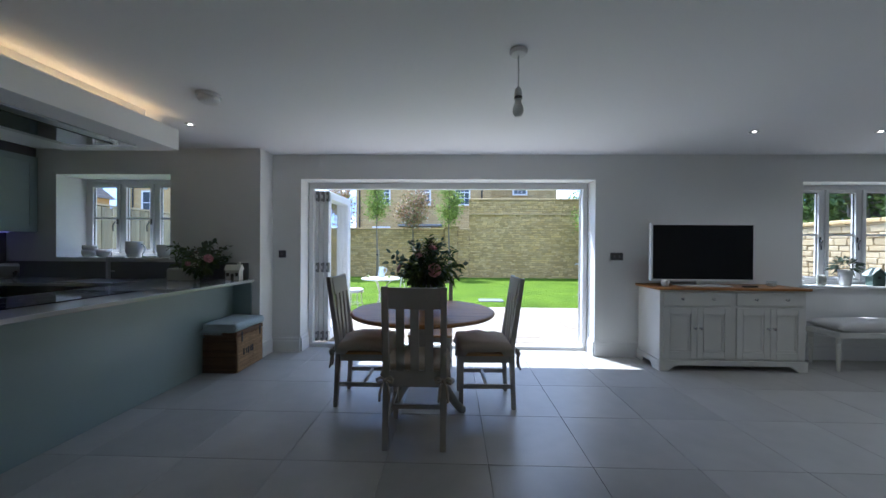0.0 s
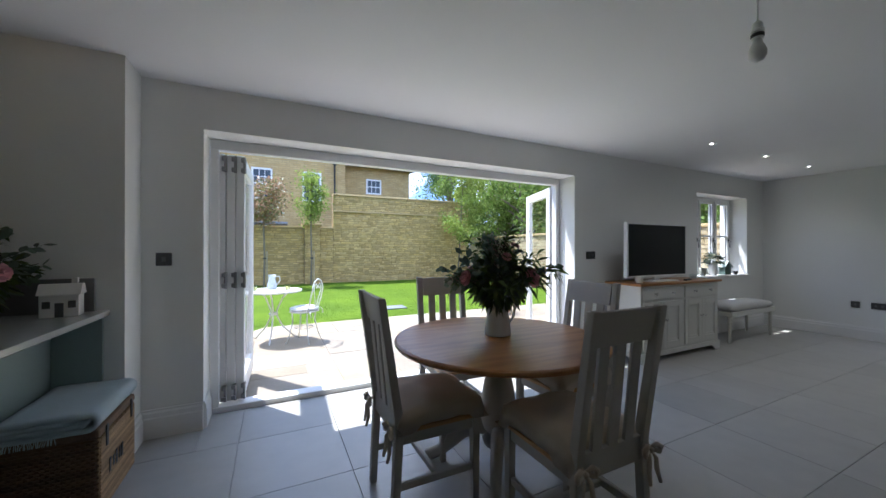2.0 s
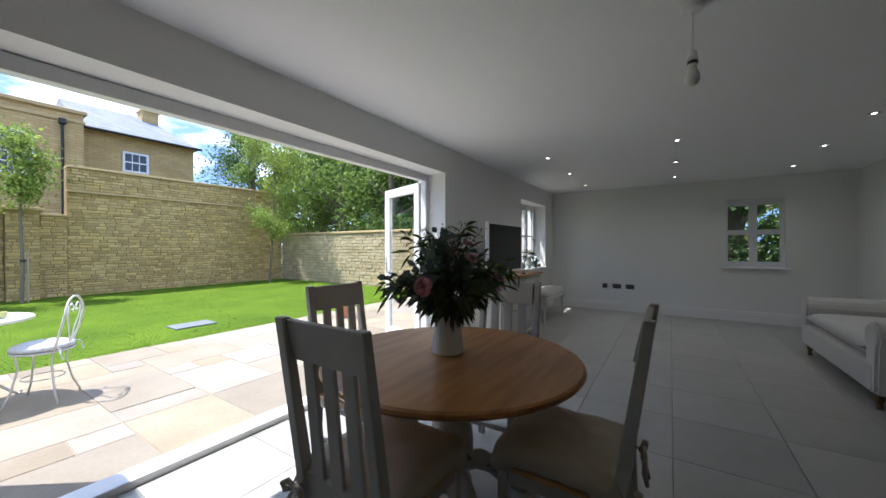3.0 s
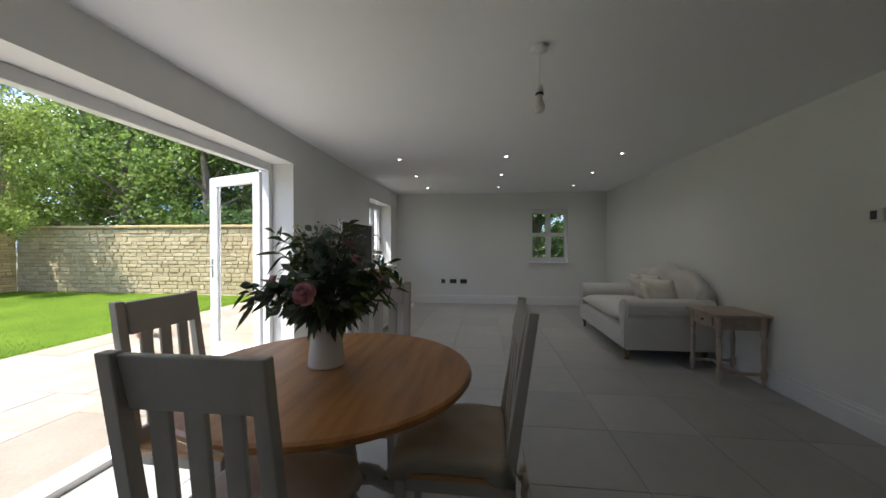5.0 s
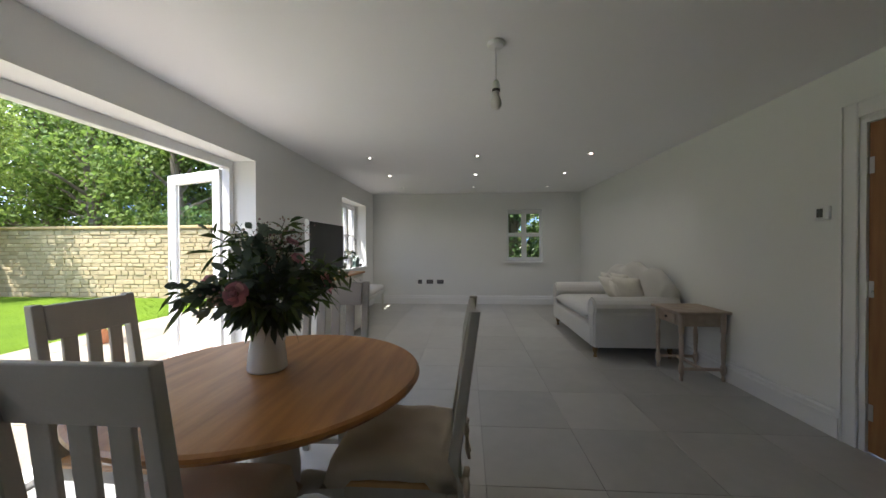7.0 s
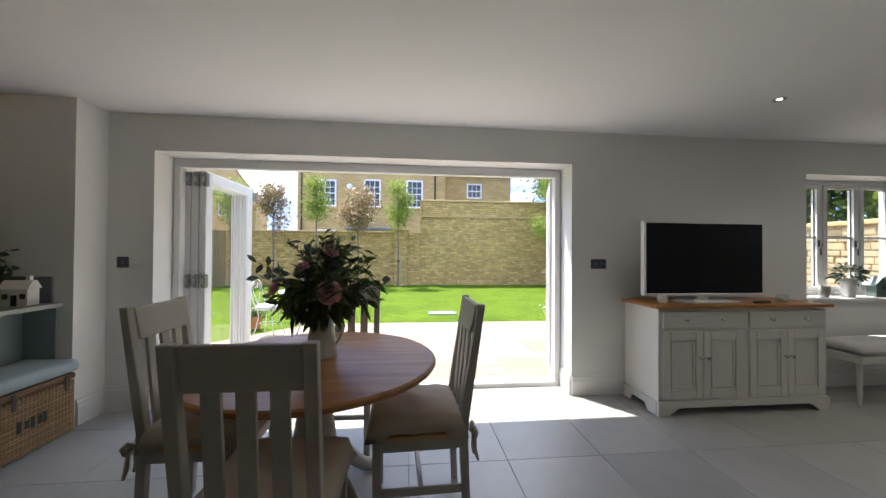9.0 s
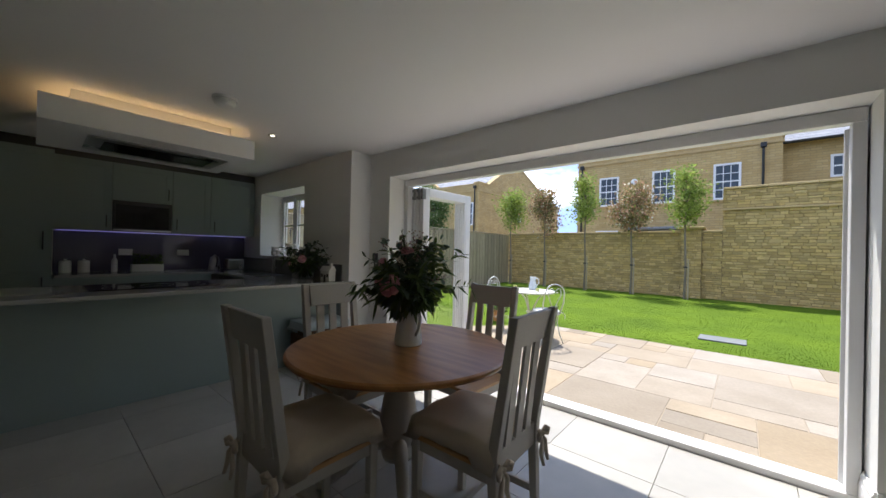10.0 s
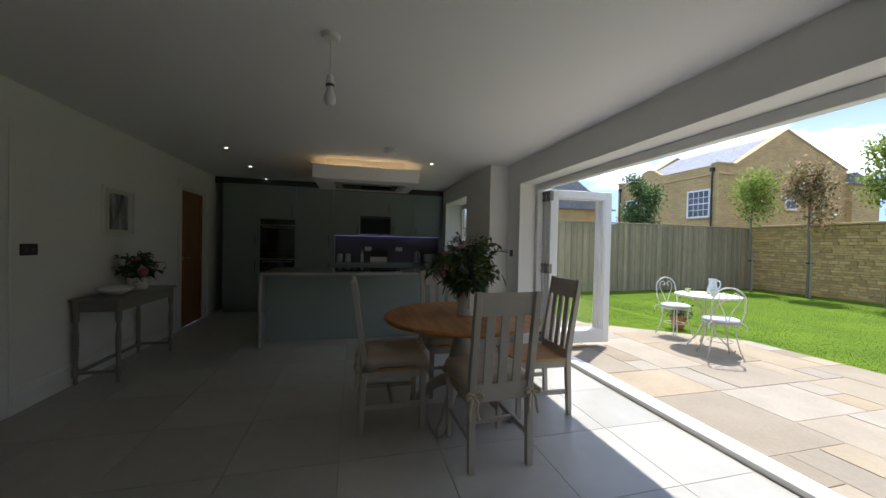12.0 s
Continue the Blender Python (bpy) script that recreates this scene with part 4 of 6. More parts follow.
HX0, HX1, HY0, HY1 = -3.45, -2.41, 1.72, 3.10
hood = thing("extractor_hood", pose(0, 0, 0), "white boxed ceiling extractor with warm light above it", "extractor hood")
part("box", boxm(HX0, HX1, HY0, HY1, 2.125, 2.305, bevel=0.003), CEIL, hood)
part("neck", boxm(HX0 + 0.16, HX1 - 0.16, HY0 + 0.16, HY1 - 0.16, 2.306, CE - 0.001), CEIL, hood)
LEDW = glow("warm_led", (1.0, 0.62, 0.26), 1.0)
bm = bmesh.new()
a, b, c, d = HX0 + 0.13, HX1 - 0.13, HY0 + 0.13, HY1 - 0.13
box(bm, a, b, c, c + 0.012, 2.307, 2.316)
box(bm, a, b, d - 0.012, d, 2.307, 2.316)
box(bm, a, a + 0.012, c + 0.0125, d - 0.0125, 2.307, 2.316)
box(bm, b - 0.012, b, c + 0.0125, d - 0.0125, 2.307, 2.316)
part("led_strip", bm, LEDW, hood, "glowing warm LED strip")
bm = boxm(-3.2, -2.65, 1.98, 2.95, 2.111, 2.1245, bevel=0.003)
part("extractor_panel", bm, STEEL, hood, "brushed steel extractor panel")
part("filter", boxm(-3.1, -2.75, 2.08, 2.85, 2.103, 2.1105, bevel=0.002), BLACKGL, hood, "dark glass filter panel")

KX = -4.63


def unit_handle(bm, y, z0, z1, x=KX):
    tube([(x + 0.021, y, z0 + 0.01), (x + 0.045, y, z0 + 0.01)], 0.005, 8, bm)
    tube([(x + 0.021, y, z1 - 0.01), (x + 0.045, y, z1 - 0.01)], 0.005, 8, bm)
    tube([(x + 0.045, y, z0), (x + 0.045, y, z1)], 0.006, 8, bm)
    return bm


def shaker(bm, x, y0, y1, z0, z1, t=0.022, s=0.075):
    """A framed door leaf facing +x."""
    ring(bm, y0, y1, z0, z1, s, x, x + t, "x")
    box(bm, x + 0.001, x + t - 0.009, y0 + s - 0.002, y1 - s + 0.002, z0 + s - 0.002, z1 - s + 0.002)
    return bm


def cabinet(name, y0, y1, z0, z1, doors, label, depth=0.6, x=KX, plinth=True):
    """A kitchen unit; doors: (y0, y1, z0, z1, handle y, handle z0, z1)."""
    u = thing(name, pose(0, 0, 0), label, "kitchen unit", "kitchen units")
    part("carcass", boxm(x - depth + 0.001, x, y0 + 0.001, y1 - 0.001, z0 + (0.12 if plinth else 0), z1), SAGE, u)
    if plinth:
        part("plinth", boxm(x - depth + 0.001, x - 0.05, y0 + 0.001, y1 - 0.001, 0, 0.119), SAGE, u)
    for a, b, c, d, hy, h0, h1 in doors:
        dr = part("door", shaker(bmesh.new(), x, a + 0.002, b - 0.002, c + 0.002, d - 0.002), SAGE, u)
        part("handle", unit_handle(bmesh.new(), hy, h0, h1, x), DARK, dr, "dark bar handle")
    return u


T = 2.31
cabinet("tall_cabinet", 0.0, 0.59, 0, T, [(0, .59, .12, 1.0, .53, .75, .95), (0, .59, 1.0, T, .53, 1.2, 1.4)], "tall sage green kitchen larder cabinet")
ov = cabinet("oven_cabinet", 0.59, 1.21, 0, T, [(.59, 1.21, .12, .50, 1.12, .3, .45), (.59, 1.21, 1.70, T, 1.14, 1.75, 1.95)], "sage green oven tower with two built-in ovens")
for z0, z1 in ((0.51, 1.07), (1.075, 1.69)):
    o = thing("oven", pose(0, 0, 0), "black glass built-in oven with a steel bar handle", "oven", "ovens")
    part("front", boxm(KX + 0.001, KX + 0.024, 0.61, 1.19, z0, z1, bevel=0.003), BLACKGL, o)
    part("trim", boxm(KX + 0.0245, KX + 0.027, 0.61, 1.19, z1 - 0.11, z1 - 0.10), STEEL, o)
    bm = tube([(KX + 0.024, 0.66, z1 - 0.15), (KX + 0.06, 0.66, z1 - 0.15), (KX + 0.06, 1.14, z1 - 0.15), (KX + 0.024, 1.14, z1 - 0.15)], 0.008, 8)
    part("handle", bm, STEEL, o, "steel bar handle")
cabinet("fridge_cabinet", 1.21, 1.86, 0, T, [(1.21, 1.86, .12, .95, 1.79, .7, .9), (1.21, 1.86, .95, T, 1.79, 1.2, 1.4)], "tall sage green fridge cabinet")
for a, b in ((1.86, 2.55), (2.55, 3.40)):
    cabinet("base_cabinet", a, b, 0, WT - 0.031, [(a, b, .12, .87, a + 0.06, .6, .8)], "sage green kitchen base cabinet")
WX = -4.88
WZ = 1.44
cabinet("wall_cabinet", 1.86, 2.36, WZ, T, [(1.86, 2.36, WZ, T, 2.31, WZ + .05, WZ + .2)], "sage green kitchen wall cabinet", 0.36, WX, False)
cabinet("wall_cabinet", 2.36, 2.98, WZ + 0.40, T, [(2.36, 2.98, WZ + .40, T, 2.93, WZ + .45, WZ + .6)], "sage green kitchen wall cabinet above the microwave", 0.36, WX, False)
cabinet("wall_cabinet", 2.98, 3.44, WZ, T, [(2.98, 3.44, WZ, T, 3.03, WZ + .05, WZ + .2)], "sage green kitchen wall cabinet", 0.36, WX, False)
cabinet("wall_cabinet", 3.44, 4.06, WZ, T, [(3.44, 4.06, WZ, T, 3.49, WZ + .05, WZ + .2)], "sage green kitchen wall cabinet", 0.36, WX, False)
mw = thing("microwave", pose(0, 0, 0), "built-in steel microwave with a black glass door", "microwave")
part("case", boxm(WX - 0.33, WX + 0.001, 2.365, 2.975, WZ, WZ + 0.398), STEEL, mw)
part("front", boxm(WX + 0.0015, WX + 0.022, 2.365, 2.975, WZ + 0.002, WZ + 0.396, bevel=0.003), DARK, mw)
part("trim", boxm(WX + 0.0225, WX + 0.026, 2.375, 2.965, WZ + 0.012, WZ + 0.03), STEEL, mw, "slim steel trim")
part("door", boxm(WX + 0.0225, WX + 0.03, 2.40, 2.94, WZ + 0.045, WZ + 0.345, bevel=0.003), BLACKGL, mw, "black glass door")
structure(part("splashback", boxm(X0 + 0.0005, X0 + 0.012, 1.88, 4.06, WT + 0.001, WZ - 0.001), UPSTAND), "dark purple-grey glass splashback", "splashback")
led = tagged(part("under_cabinet_light", boxm(WX - 0.30, WX - 0.28, 1.9, 4.03, WZ - 0.008, WZ - 0.0005), glow("violet_led", (0.34, 0.28, 1.0), 0.12)), "violet LED strip under the wall cabinets", "strip light")
# dark strips added over the units, standing for the shade in the open gap
structure(part("cornice", boxm(WX - 0.05, WX - 0.001, 1.862, 4.06, T + 0.0005, CE - 0.001), DARK), "dark strip for the shaded gap above the wall units", "filler")
structure(part("cornice", boxm(KX - 0.08, KX - 0.03, -0.14, 1.86, T + 0.0005, CE - 0.001), DARK), "dark strip for the shaded gap above the tall units", "filler")


# ---- sofa ----
def sofa():
    s = thing("sofa", pose(3.28, 0.405, 0) @ Matrix.Diagonal((1.04, 1.09, 1.07, 1)), "cream linen two-seat sofa with rolled arms and a curved back", "sofa")
    W, D = 0.88, 0.46          # half width, half depth
    part("base", boxm(-W + 0.05, W - 0.05, -D + 0.04, D - 0.02, 0.12, 0.34, bevel=0.03, seg=3), SOFA, s, smooth=False)
    for k in (-1, 1):
        prof = [(0.0, 0.12), (0.16, 0.12), (0.17, 0.42)] + [(0.085 + 0.115 * math.cos(radians(a)), 0.53 + 0.115 * math.sin(radians(a))) for a in range(-40, 225, 22)] + [(0.0, 0.40)]
        bm = prism([((W - 0.17 + u) * k, z) for u, z in prof], -D + 0.02, D - 0.03, "y")
        for v in bm.verts:
            if v.co.y > 0:
                v.co.z -= 0.02 * max(0, v.co.z - 0.4)
        bmesh.ops.bevel(bm, geom=[e for e in bm.edges if abs(e.verts[0].co.y - e.verts[1].co.y) < 1e-4], offset=0.018, segments=2, affect="EDGES")
        part("arm", bm, SOFA, s)
    # serpentine back
    bm = bmesh.new()
    n = 28
    rows = []
    for i in range(n + 1):
        u = -1 + 2 * i / n
        top = 0.79 + 0.17 * math.cos(u * math.pi * 0.5) ** 0.8 + 0.03 * math.cos(u * math.pi * 3)
        top = max(top, 0.66)
        ring = [(-D, 0.14), (-D - 0.0, 0.5), (-D + 0.01, top - 0.06), (-D + 0.05, top - 0.01), (-D + 0.10, top), (-D + 0.15, top - 0.03), (-D + 0.18, top - 0.1), (-D + 0.2, 0.5), (-D + 0.22, 0.3)]
        rows.append([bm.verts.new((u * (W - 0.06), y, z)) for y, z in ring])
    for a, b in zip(rows, rows[1:]):
        for k in range(len(a) - 1):
            bm.faces.new((a[k], a[k + 1], b[k + 1], b[k]))
    bm.faces.new(rows[0][::-1])
    bm.faces.new(rows[-1])
    bmesh.ops.recalc_face_normals(bm, faces=bm.faces)
    part("back", bm, SOFA, s, smooth=True)
    part("seat_cushion", puff(W - 0.17, D - 0.08, 0.10, 0.25, 16, pose(0, 0.06, 0.42), wob=0.01), SOFA, s, smooth=True)
    for x in (-W + 0.09, W - 0.09):
        for y in (-D + 0.09, D - 0.08):
            f = part("foot", lathe([(0, 0), (0.02, 0), (0.018, 0.025), (0.014, 0.035), (0.026, 0.07), (0.03, 0.121), (0, 0.121)], 14, None, pose(x, y, 0)), BRONZE, s, "turned wooden foot on a brass castor")
    return s


sofa()
for x, y, z, rx, rz, sz, nm in ((2.74, 0.30, 0.66, 66, 28, 0.20, 0), (2.93, 0.33, 0.62, 58, -10, 0.17, 1), (3.08, 0.20, 0.67, 64, 6, 0.21, 2), (3.3, 0.27, 0.64, 58, 14, 0.18, 3), (3.52, 0.2, 0.66, 60, -8, 0.2, 4)):
    c = thing("scatter_cushion", pose(x, y + 0.02, z * 1.07, rx, 0, rz), "soft cream scatter cushion leaning on the sofa back", "cushion", "scatter cushions")
    part("pad", puff(sz, sz, 0.065, 0.5, 12, None, wob=0.01, seed=nm), PILLOW, c, smooth=True)


# ---- small turned tables ----
def turned_leg(h, r, mat_, parent, x, y):
    part("leg", lathe([(0, 0), (r * 0.55, 0), (r * 0.7, 0.02), (r * 0.5, 0.05), (r, 0.08), (r, 0.14), (r * 0.6, 0.16), (r * 0.75, 0.2), (r * 0.95, h * 0.55), (r * 0.6, h - 0.2), (r, h - 0.17), (r, h), (0, h)], 14, None, pose(x, y, 0)), mat_, parent, smooth=False)


st = thing("side_table", pose(1.97, 0.09, 0), "limed wood side table with turned legs and a drawer", "side table")
part("top", boxm(-0.25, 0.25, -0.23, 0.24, 0.63, 0.655, bevel=0.005), LIMED, st)
part("apron", boxm(-0.2, 0.2, -0.19, 0.195, 0.51, 0.629), LIMED, st)
dw = part("drawer", boxm(-0.13, 0.13, 0.196, 0.212, 0.525, 0.615, bevel=0.003), LIMED, st)
part("knob", lathe([(0, 0), (0.008, 0), (0.014, 0.015), (0, 0.022)], 12, None, pose(0, 0.212, 0.57, -90)), DARK, dw, "dark round knob")
for x in (-0.2, 0.2):
    for y in (-0.185, 0.19):
        turned_leg(0.629, 0.024, LIMED, st, x, y)
bm = boxm(-0.19, 0.19, -0.012, 0.012, 0.1, 0.125)
box(bm, -0.212, -0.19, -0.17, 0.17, 0.1, 0.125)
box(bm, 0.19, 0.212, -0.17, 0.17, 0.1, 0.125)
part("stretcher", bm, LIMED, st)

ct = thing("console_table", pose(-1.87, 0.05, 0), "weathered grey demi-lune console table against the wall", "console table")
part("top", boxm(-0.52, 0.52, -0.18, 0.2, 0.735, 0.76, bevel=0.005), GREYTBL, ct)
part("apron", boxm(-0.47, 0.47, -0.16, 0.165, 0.64, 0.734), GREYTBL, ct)
for x in (-0.465, 0.465):
    for y in (-0.155, 0.16):
        turned_leg(0.734, 0.024, GREYTBL, ct, x, y)
bm = boxm(-0.455, 0.455, -0.16, -0.135, 0.09, 0.115)
box(bm, -0.478, -0.455, -0.16, 0.16, 0.09, 0.115)
box(bm, 0.455, 0.478, -0.16, 0.16, 0.09, 0.115)
part("stretcher", bm, GREYTBL, ct)
pic = thing("picture", pose(-2.05, Y0, 1.57), "white framed picture of a misty grey woodland", "picture")
bm = bmesh.new()
for a, b, c, d in ((-.26, .26, .225, .25), (-.26, .26, -.25, -.225), (-.26, -.235, -.225, .225), (.235, .26, -.225, .225)):
    box(bm, a, b, 0.001, 0.022, c, d, bevel=0.003)
part("frame", bm, PLASTIC, pic, "white moulded frame")
part("mount", boxm(-.236, .236, 0.001, 0.008, -.226, .226), CREAM, pic)
part("print", boxm(-.15, .15, 0.0085, 0.010, -.185, .185), mat("grey_print", (0.07, 0.08, 0.09), 0.5, var=0.5, scale=7, fine=30, bump=0, stretch=(2.5, 1, 0.4), col2=(0.36, 0.38, 0.40)), pic, "grey misty print")


# ---- garden ----
PZ, GZ = -0.03, -0.035         # patio and lawn levels
ground = structure(part("ground", boxm(-400, 400, -400, 400, -0.6, -0.18), SOIL), "rough ground reaching to the horizon", "ground")


def lawn_grid():
    bm = bmesh.new()
    nx, ny = 60, 40
    x0, x1, y0, y1 = -6.78, 6.75, 4.75, 15.5
    g = [[bm.verts.new((x0 + (x1 - x0) * i / nx, y0 + (y1 - y0) * j / ny, GZ + 0.003 * noise.noise(Vector((i * 0.2, j * 0.2, 3))))) for i in range(nx + 1)] for j in range(ny + 1)]
    for j in range(ny):
        for i in range(nx):
            bm.faces.new((g[j][i], g[j][i + 1], g[j + 1][i + 1], g[j + 1][i]))
    for v in bm.verts:
        if v.co.y < 7.95:
            v.co.z = PZ - 0.025
        else:
            v.co.z += 0.03 * min(1, (v.co.y - 7.95) / 3)
    return bm


def in_patio(x, y):
    """Inside the paved area: a broad terrace with its western corner cut away."""
    return y < 7.95 + (x + 1.55) * 1.15 if x < -1.55 else y < 7.95


structure(part("lawn", lawn_grid(), GRASS, smooth=True), "mown green lawn with faint stripes", "lawn")
blades_v, blades_f = [], []
rg = random.Random(4)
for k in range(130000):
    x, y = rg.uniform(-6.6, 6.6), 7.9 + 7.45 * rg.random() ** 1.5
    if k < 26000:
        y = rg.uniform(5, 8.0)
        x = rg.uniform(-6.6, -1.7)
    if in_patio(x, y):
        continue
    a, h, w = rg.uniform(0, 6.28), rg.uniform(0.007, 0.015), rg.uniform(0.002, 0.0045)
    dx, dy = math.cos(a) * w, math.sin(a) * w
    lx, ly = rg.uniform(-.012, .012), rg.uniform(-.012, .012)
    z = GZ + 0.003 + 0.03 * min(1, (y - 7.95) / 3) if y > 7.95 else PZ - 0.02
    i = len(blades_v)
    blades_v += [(x - dx, y - dy, z), (x + dx, y + dy, z), (x + lx, y + ly, z + h)]
    blades_f.append((i, i + 1, i + 2))
tagged(quick_mesh("grass", blades_v, blades_f, BLADE), "short mown grass blades", "grass", kind="stuff")
bm = prism([(-4.3, 4.75), (6.68, 4.75), (6.68, 7.95), (-1.55, 7.95), (-4.3, 4.76)], PZ - 0.1, PZ - 0.005, "z")
patio = structure(part("patio", bm, JOINT), "buff sandstone paving slabs in a random pattern", "patio")


def lay_slabs():
    """Random rectangular slabs on a 0.3 m module."""
    rs = random.Random(11)
    mod = 0.30
    nx, ny = 39, 11
    used = [[False] * nx for _ in range(ny)]
    sizes = [(3, 2), (2, 2), (3, 3), (2, 1), (2, 3), (1, 1), (4, 2), (3, 2), (4, 2), (2, 2)]
    meshes = {}
    for j in range(ny):
        for i in range(nx):
            if used[j][i]:
                continue
            rs.shuffle(sizes)
            for w, h in sizes + [(1, 1)]:
                if i + w <= nx and j + h <= ny and not any(used[j + q][i + p] for p in range(w) for q in range(h)):
                    break
            for p in range(w):
                for q in range(h):
                    used[j + q][i + p] = True
            x, y = -5.0 + i * mod, 4.75 + j * 0.291
            if not in_patio(x + w * mod / 2, y + h * mod / 2 + 0.1):
                continue
            key = (w, h)
            if key not in meshes:
                bm = boxm(0.004, w * mod - 0.004, 0.004, h * 0.291 - 0.004, -0.04, 0, bevel=0.003)
                me = bpy.data.meshes.new("slab")
                bm.to_mesh(me)
                bm.free()
                me.materials.append(SLAB)
                meshes[key] = me
            s = new("slab", meshes[key])
            s.location = (x, y, PZ + rs.uniform(-0.002, 0.002))
            s.parent = patio


mh = thing("manhole_cover", pose(0.95, 8.9, GZ + 0.005), "grey rectangular drain cover set in the lawn", "drain cover")
part("cover", boxm(-0.30, 0.30, -0.2, 0.2, 0.0, 0.024, bevel=0.005), mat("cover_metal", (0.17, 0.18, 0.19), 0.85, var=0.2, scale=14), mh)


# garden walls
def stone_wall(name, p, q, z0, z1, label, thick=0.3, seed=1, cap=True, cell=(0.11, 0.30), ch=(0.055, 0.10), stone=None):
    """A coursed rubble wall from p to q (its seen face to the left of the way), each stone a block of its own."""
    p, q = Vector((*p, 0)), Vector((*q, 0))
    L = (q - p).length
    d = (q - p) / L
    nrm = Vector((-d.y, d.x, 0))
    w = structure(thing(name, pose(0, 0, 0), label, "garden wall"), label, "garden wall")
    rs = random.Random(seed)
    core = [p - nrm * thick, q - nrm * thick, q - nrm * 0.012, p - nrm * 0.012]
    bmc = bmesh.new()
    lo = [bmc.verts.new((c.x, c.y, z0 - 0.2)) for c in core]
    hi = [bmc.verts.new((c.x, c.y, z1)) for c in core]
    bmc.faces.new(lo[::-1])
    bmc.faces.new(hi)
    for k in range(4):
        bmc.faces.new((lo[k], lo[(k + 1) % 4], hi[(k + 1) % 4], hi[k]))
    bmesh.ops.recalc_face_normals(bmc, faces=bmc.faces)
    part("core", bmc, MORTAR, w)
    V, F = [], []
    z = z0 - 0.05
    while z < z1 - 0.02:
        h = min(rs.uniform(*ch), z1 - z)
        s = rs.uniform(-0.3, 0)
        while s < L:
            ln = rs.uniform(*cell)
            a, b = max(s, 0), min(s + ln, L)
            if b - a > 0.05:
                g = 0.007
                o = rs.uniform(0.004, 0.024)
                r = 0.011
                i = len(V)
                for dd, ins in ((-0.02, 0), (o * 0.6, 0), (o, r)):
                    for u, vv in ((a + g + ins, z + g + ins), (b - g - ins, z + g + ins), (b - g - ins, z + h - g - ins), (a + g + ins, z + h - g - ins)):
                        c = p + d * (u + rs.uniform(-.009, .009)) + nrm * dd
                        V.append((c.x, c.y, vv + rs.uniform(-.007, .007)))
                for k in range(4):
                    m_ = (k + 1) % 4
                    F.append((i + k, i + m_, i + 4 + m_, i + 4 + k))
                    F.append((i + 4 + k, i + 4 + m_, i + 8 + m_, i + 8 + k))
                F.append((i + 8, i + 9, i + 10, i + 11))
            s += ln
        z += h
    st_ = quick_mesh("stonework", V, F, stone or STONE, w)
    tagged(st_, "honey-coloured rubble stones", kind="stuff")
    if cap:
        n = max(1, int(L / 0.9))
        for k in range(n):
            a, b = L * k / n + 0.004, L * (k + 1) / n - 0.004
            bm2 = boxm(a, b, -thick - 0.04, 0.05, z1, z1 + 0.07, bevel=0.012)
            c = part("coping_stone", bm2, COPING, w)
            c.matrix_basis = Matrix.Translation(p) @ Matrix.Rotation(math.atan2(d.y, d.x), 4, "Z")
    return w


NY = 15.4


def wall_south_facing(name, x0, x1, y, z0, z1, label, seed, **k):
    # the seen face looks towards -y
    return stone_wall(name, (x1, y), (x0, y), z0, z1, label, seed=seed, **k)


wall_south_facing("garden_wall", -6.7, -0.36, NY, GZ, 2.06, "low honey-coloured garden wall of coursed stone", 2)
wall_south_facing("garden_wall", 0.18, 0.68, NY, GZ, 2.06, "low honey-coloured garden wall of coursed stone", 5)
tall = wall_south_facing("garden_wall", 0.68, 6.7, NY, GZ, 3.36, "tall honey-coloured garden wall of coursed stone", 3)
part("string_course", boxm(0.66, 6.68, NY - 0.075, NY + 0.01, 2.72, 2.78, bevel=0.012), COPING, tall)
pier = wall_south_facing("garden_wall_pier", -0.36, 0.18, NY - 0.18, GZ, 2.16, "square stone pier with a flat cap", 8, cap=False, thick=0.55)
part("cap", boxm(-0.44, 0.26, NY - 0.26, NY + 0.42, 2.161, 2.25, bevel=0.02), COPING, pier)
stone_wall("garden_wall", (6.7, 4.8), (6.7, NY - 0.02), GZ, 1.74, "sunlit honey-coloured garden wall of coursed stone", seed=4, stone=STONE_E, cell=(0.13, 0.32), ch=(0.085, 0.125))

# fence
fence = thing("fence", pose(0, 0, 0), "tall close-boarded wooden garden fence", "fence")
FP, FQ = Vector((-6.72, 15.35, 0)), Vector((-6.72, 4.62, 0))
FL = (FQ - FP).length
FD = (FQ - FP) / FL
frot = math.atan2(FD.y, FD.x)
fm = Matrix.Translation((FP.x, FP.y, 0)) @ Matrix.Rotation(frot, 4, "Z")
bd = boxm(0.0, 0.112, 0.0, 0.02, -0.2, 2.02, bevel=0.003)
board_me = bpy.data.meshes.new("board")
bd.to_mesh(board_me)
bd.free()
board_me.materials.append(FENCE)
rf = random.Random(3)
for k in range(int(FL / 0.102)):
    b = new("board", board_me)
    b.parent = fence
    b.matrix_basis = fm @ pose(k * 0.102, 0.02 + (k % 2) * 0.021, rf.uniform(-.012, .012), 0, 0, rf.uniform(-.4, .4))
part("cap_rail", boxm(0, FL, -0.01, 0.075, 2.035, 2.07, bevel=0.004), FENCE, fence).matrix_basis = fm
for z in (0.3, 1.0, 1.7):
    part("rail", boxm(0, FL, -0.045, 0.0, z, z + 0.08), FENCE, fence).matrix_basis = fm


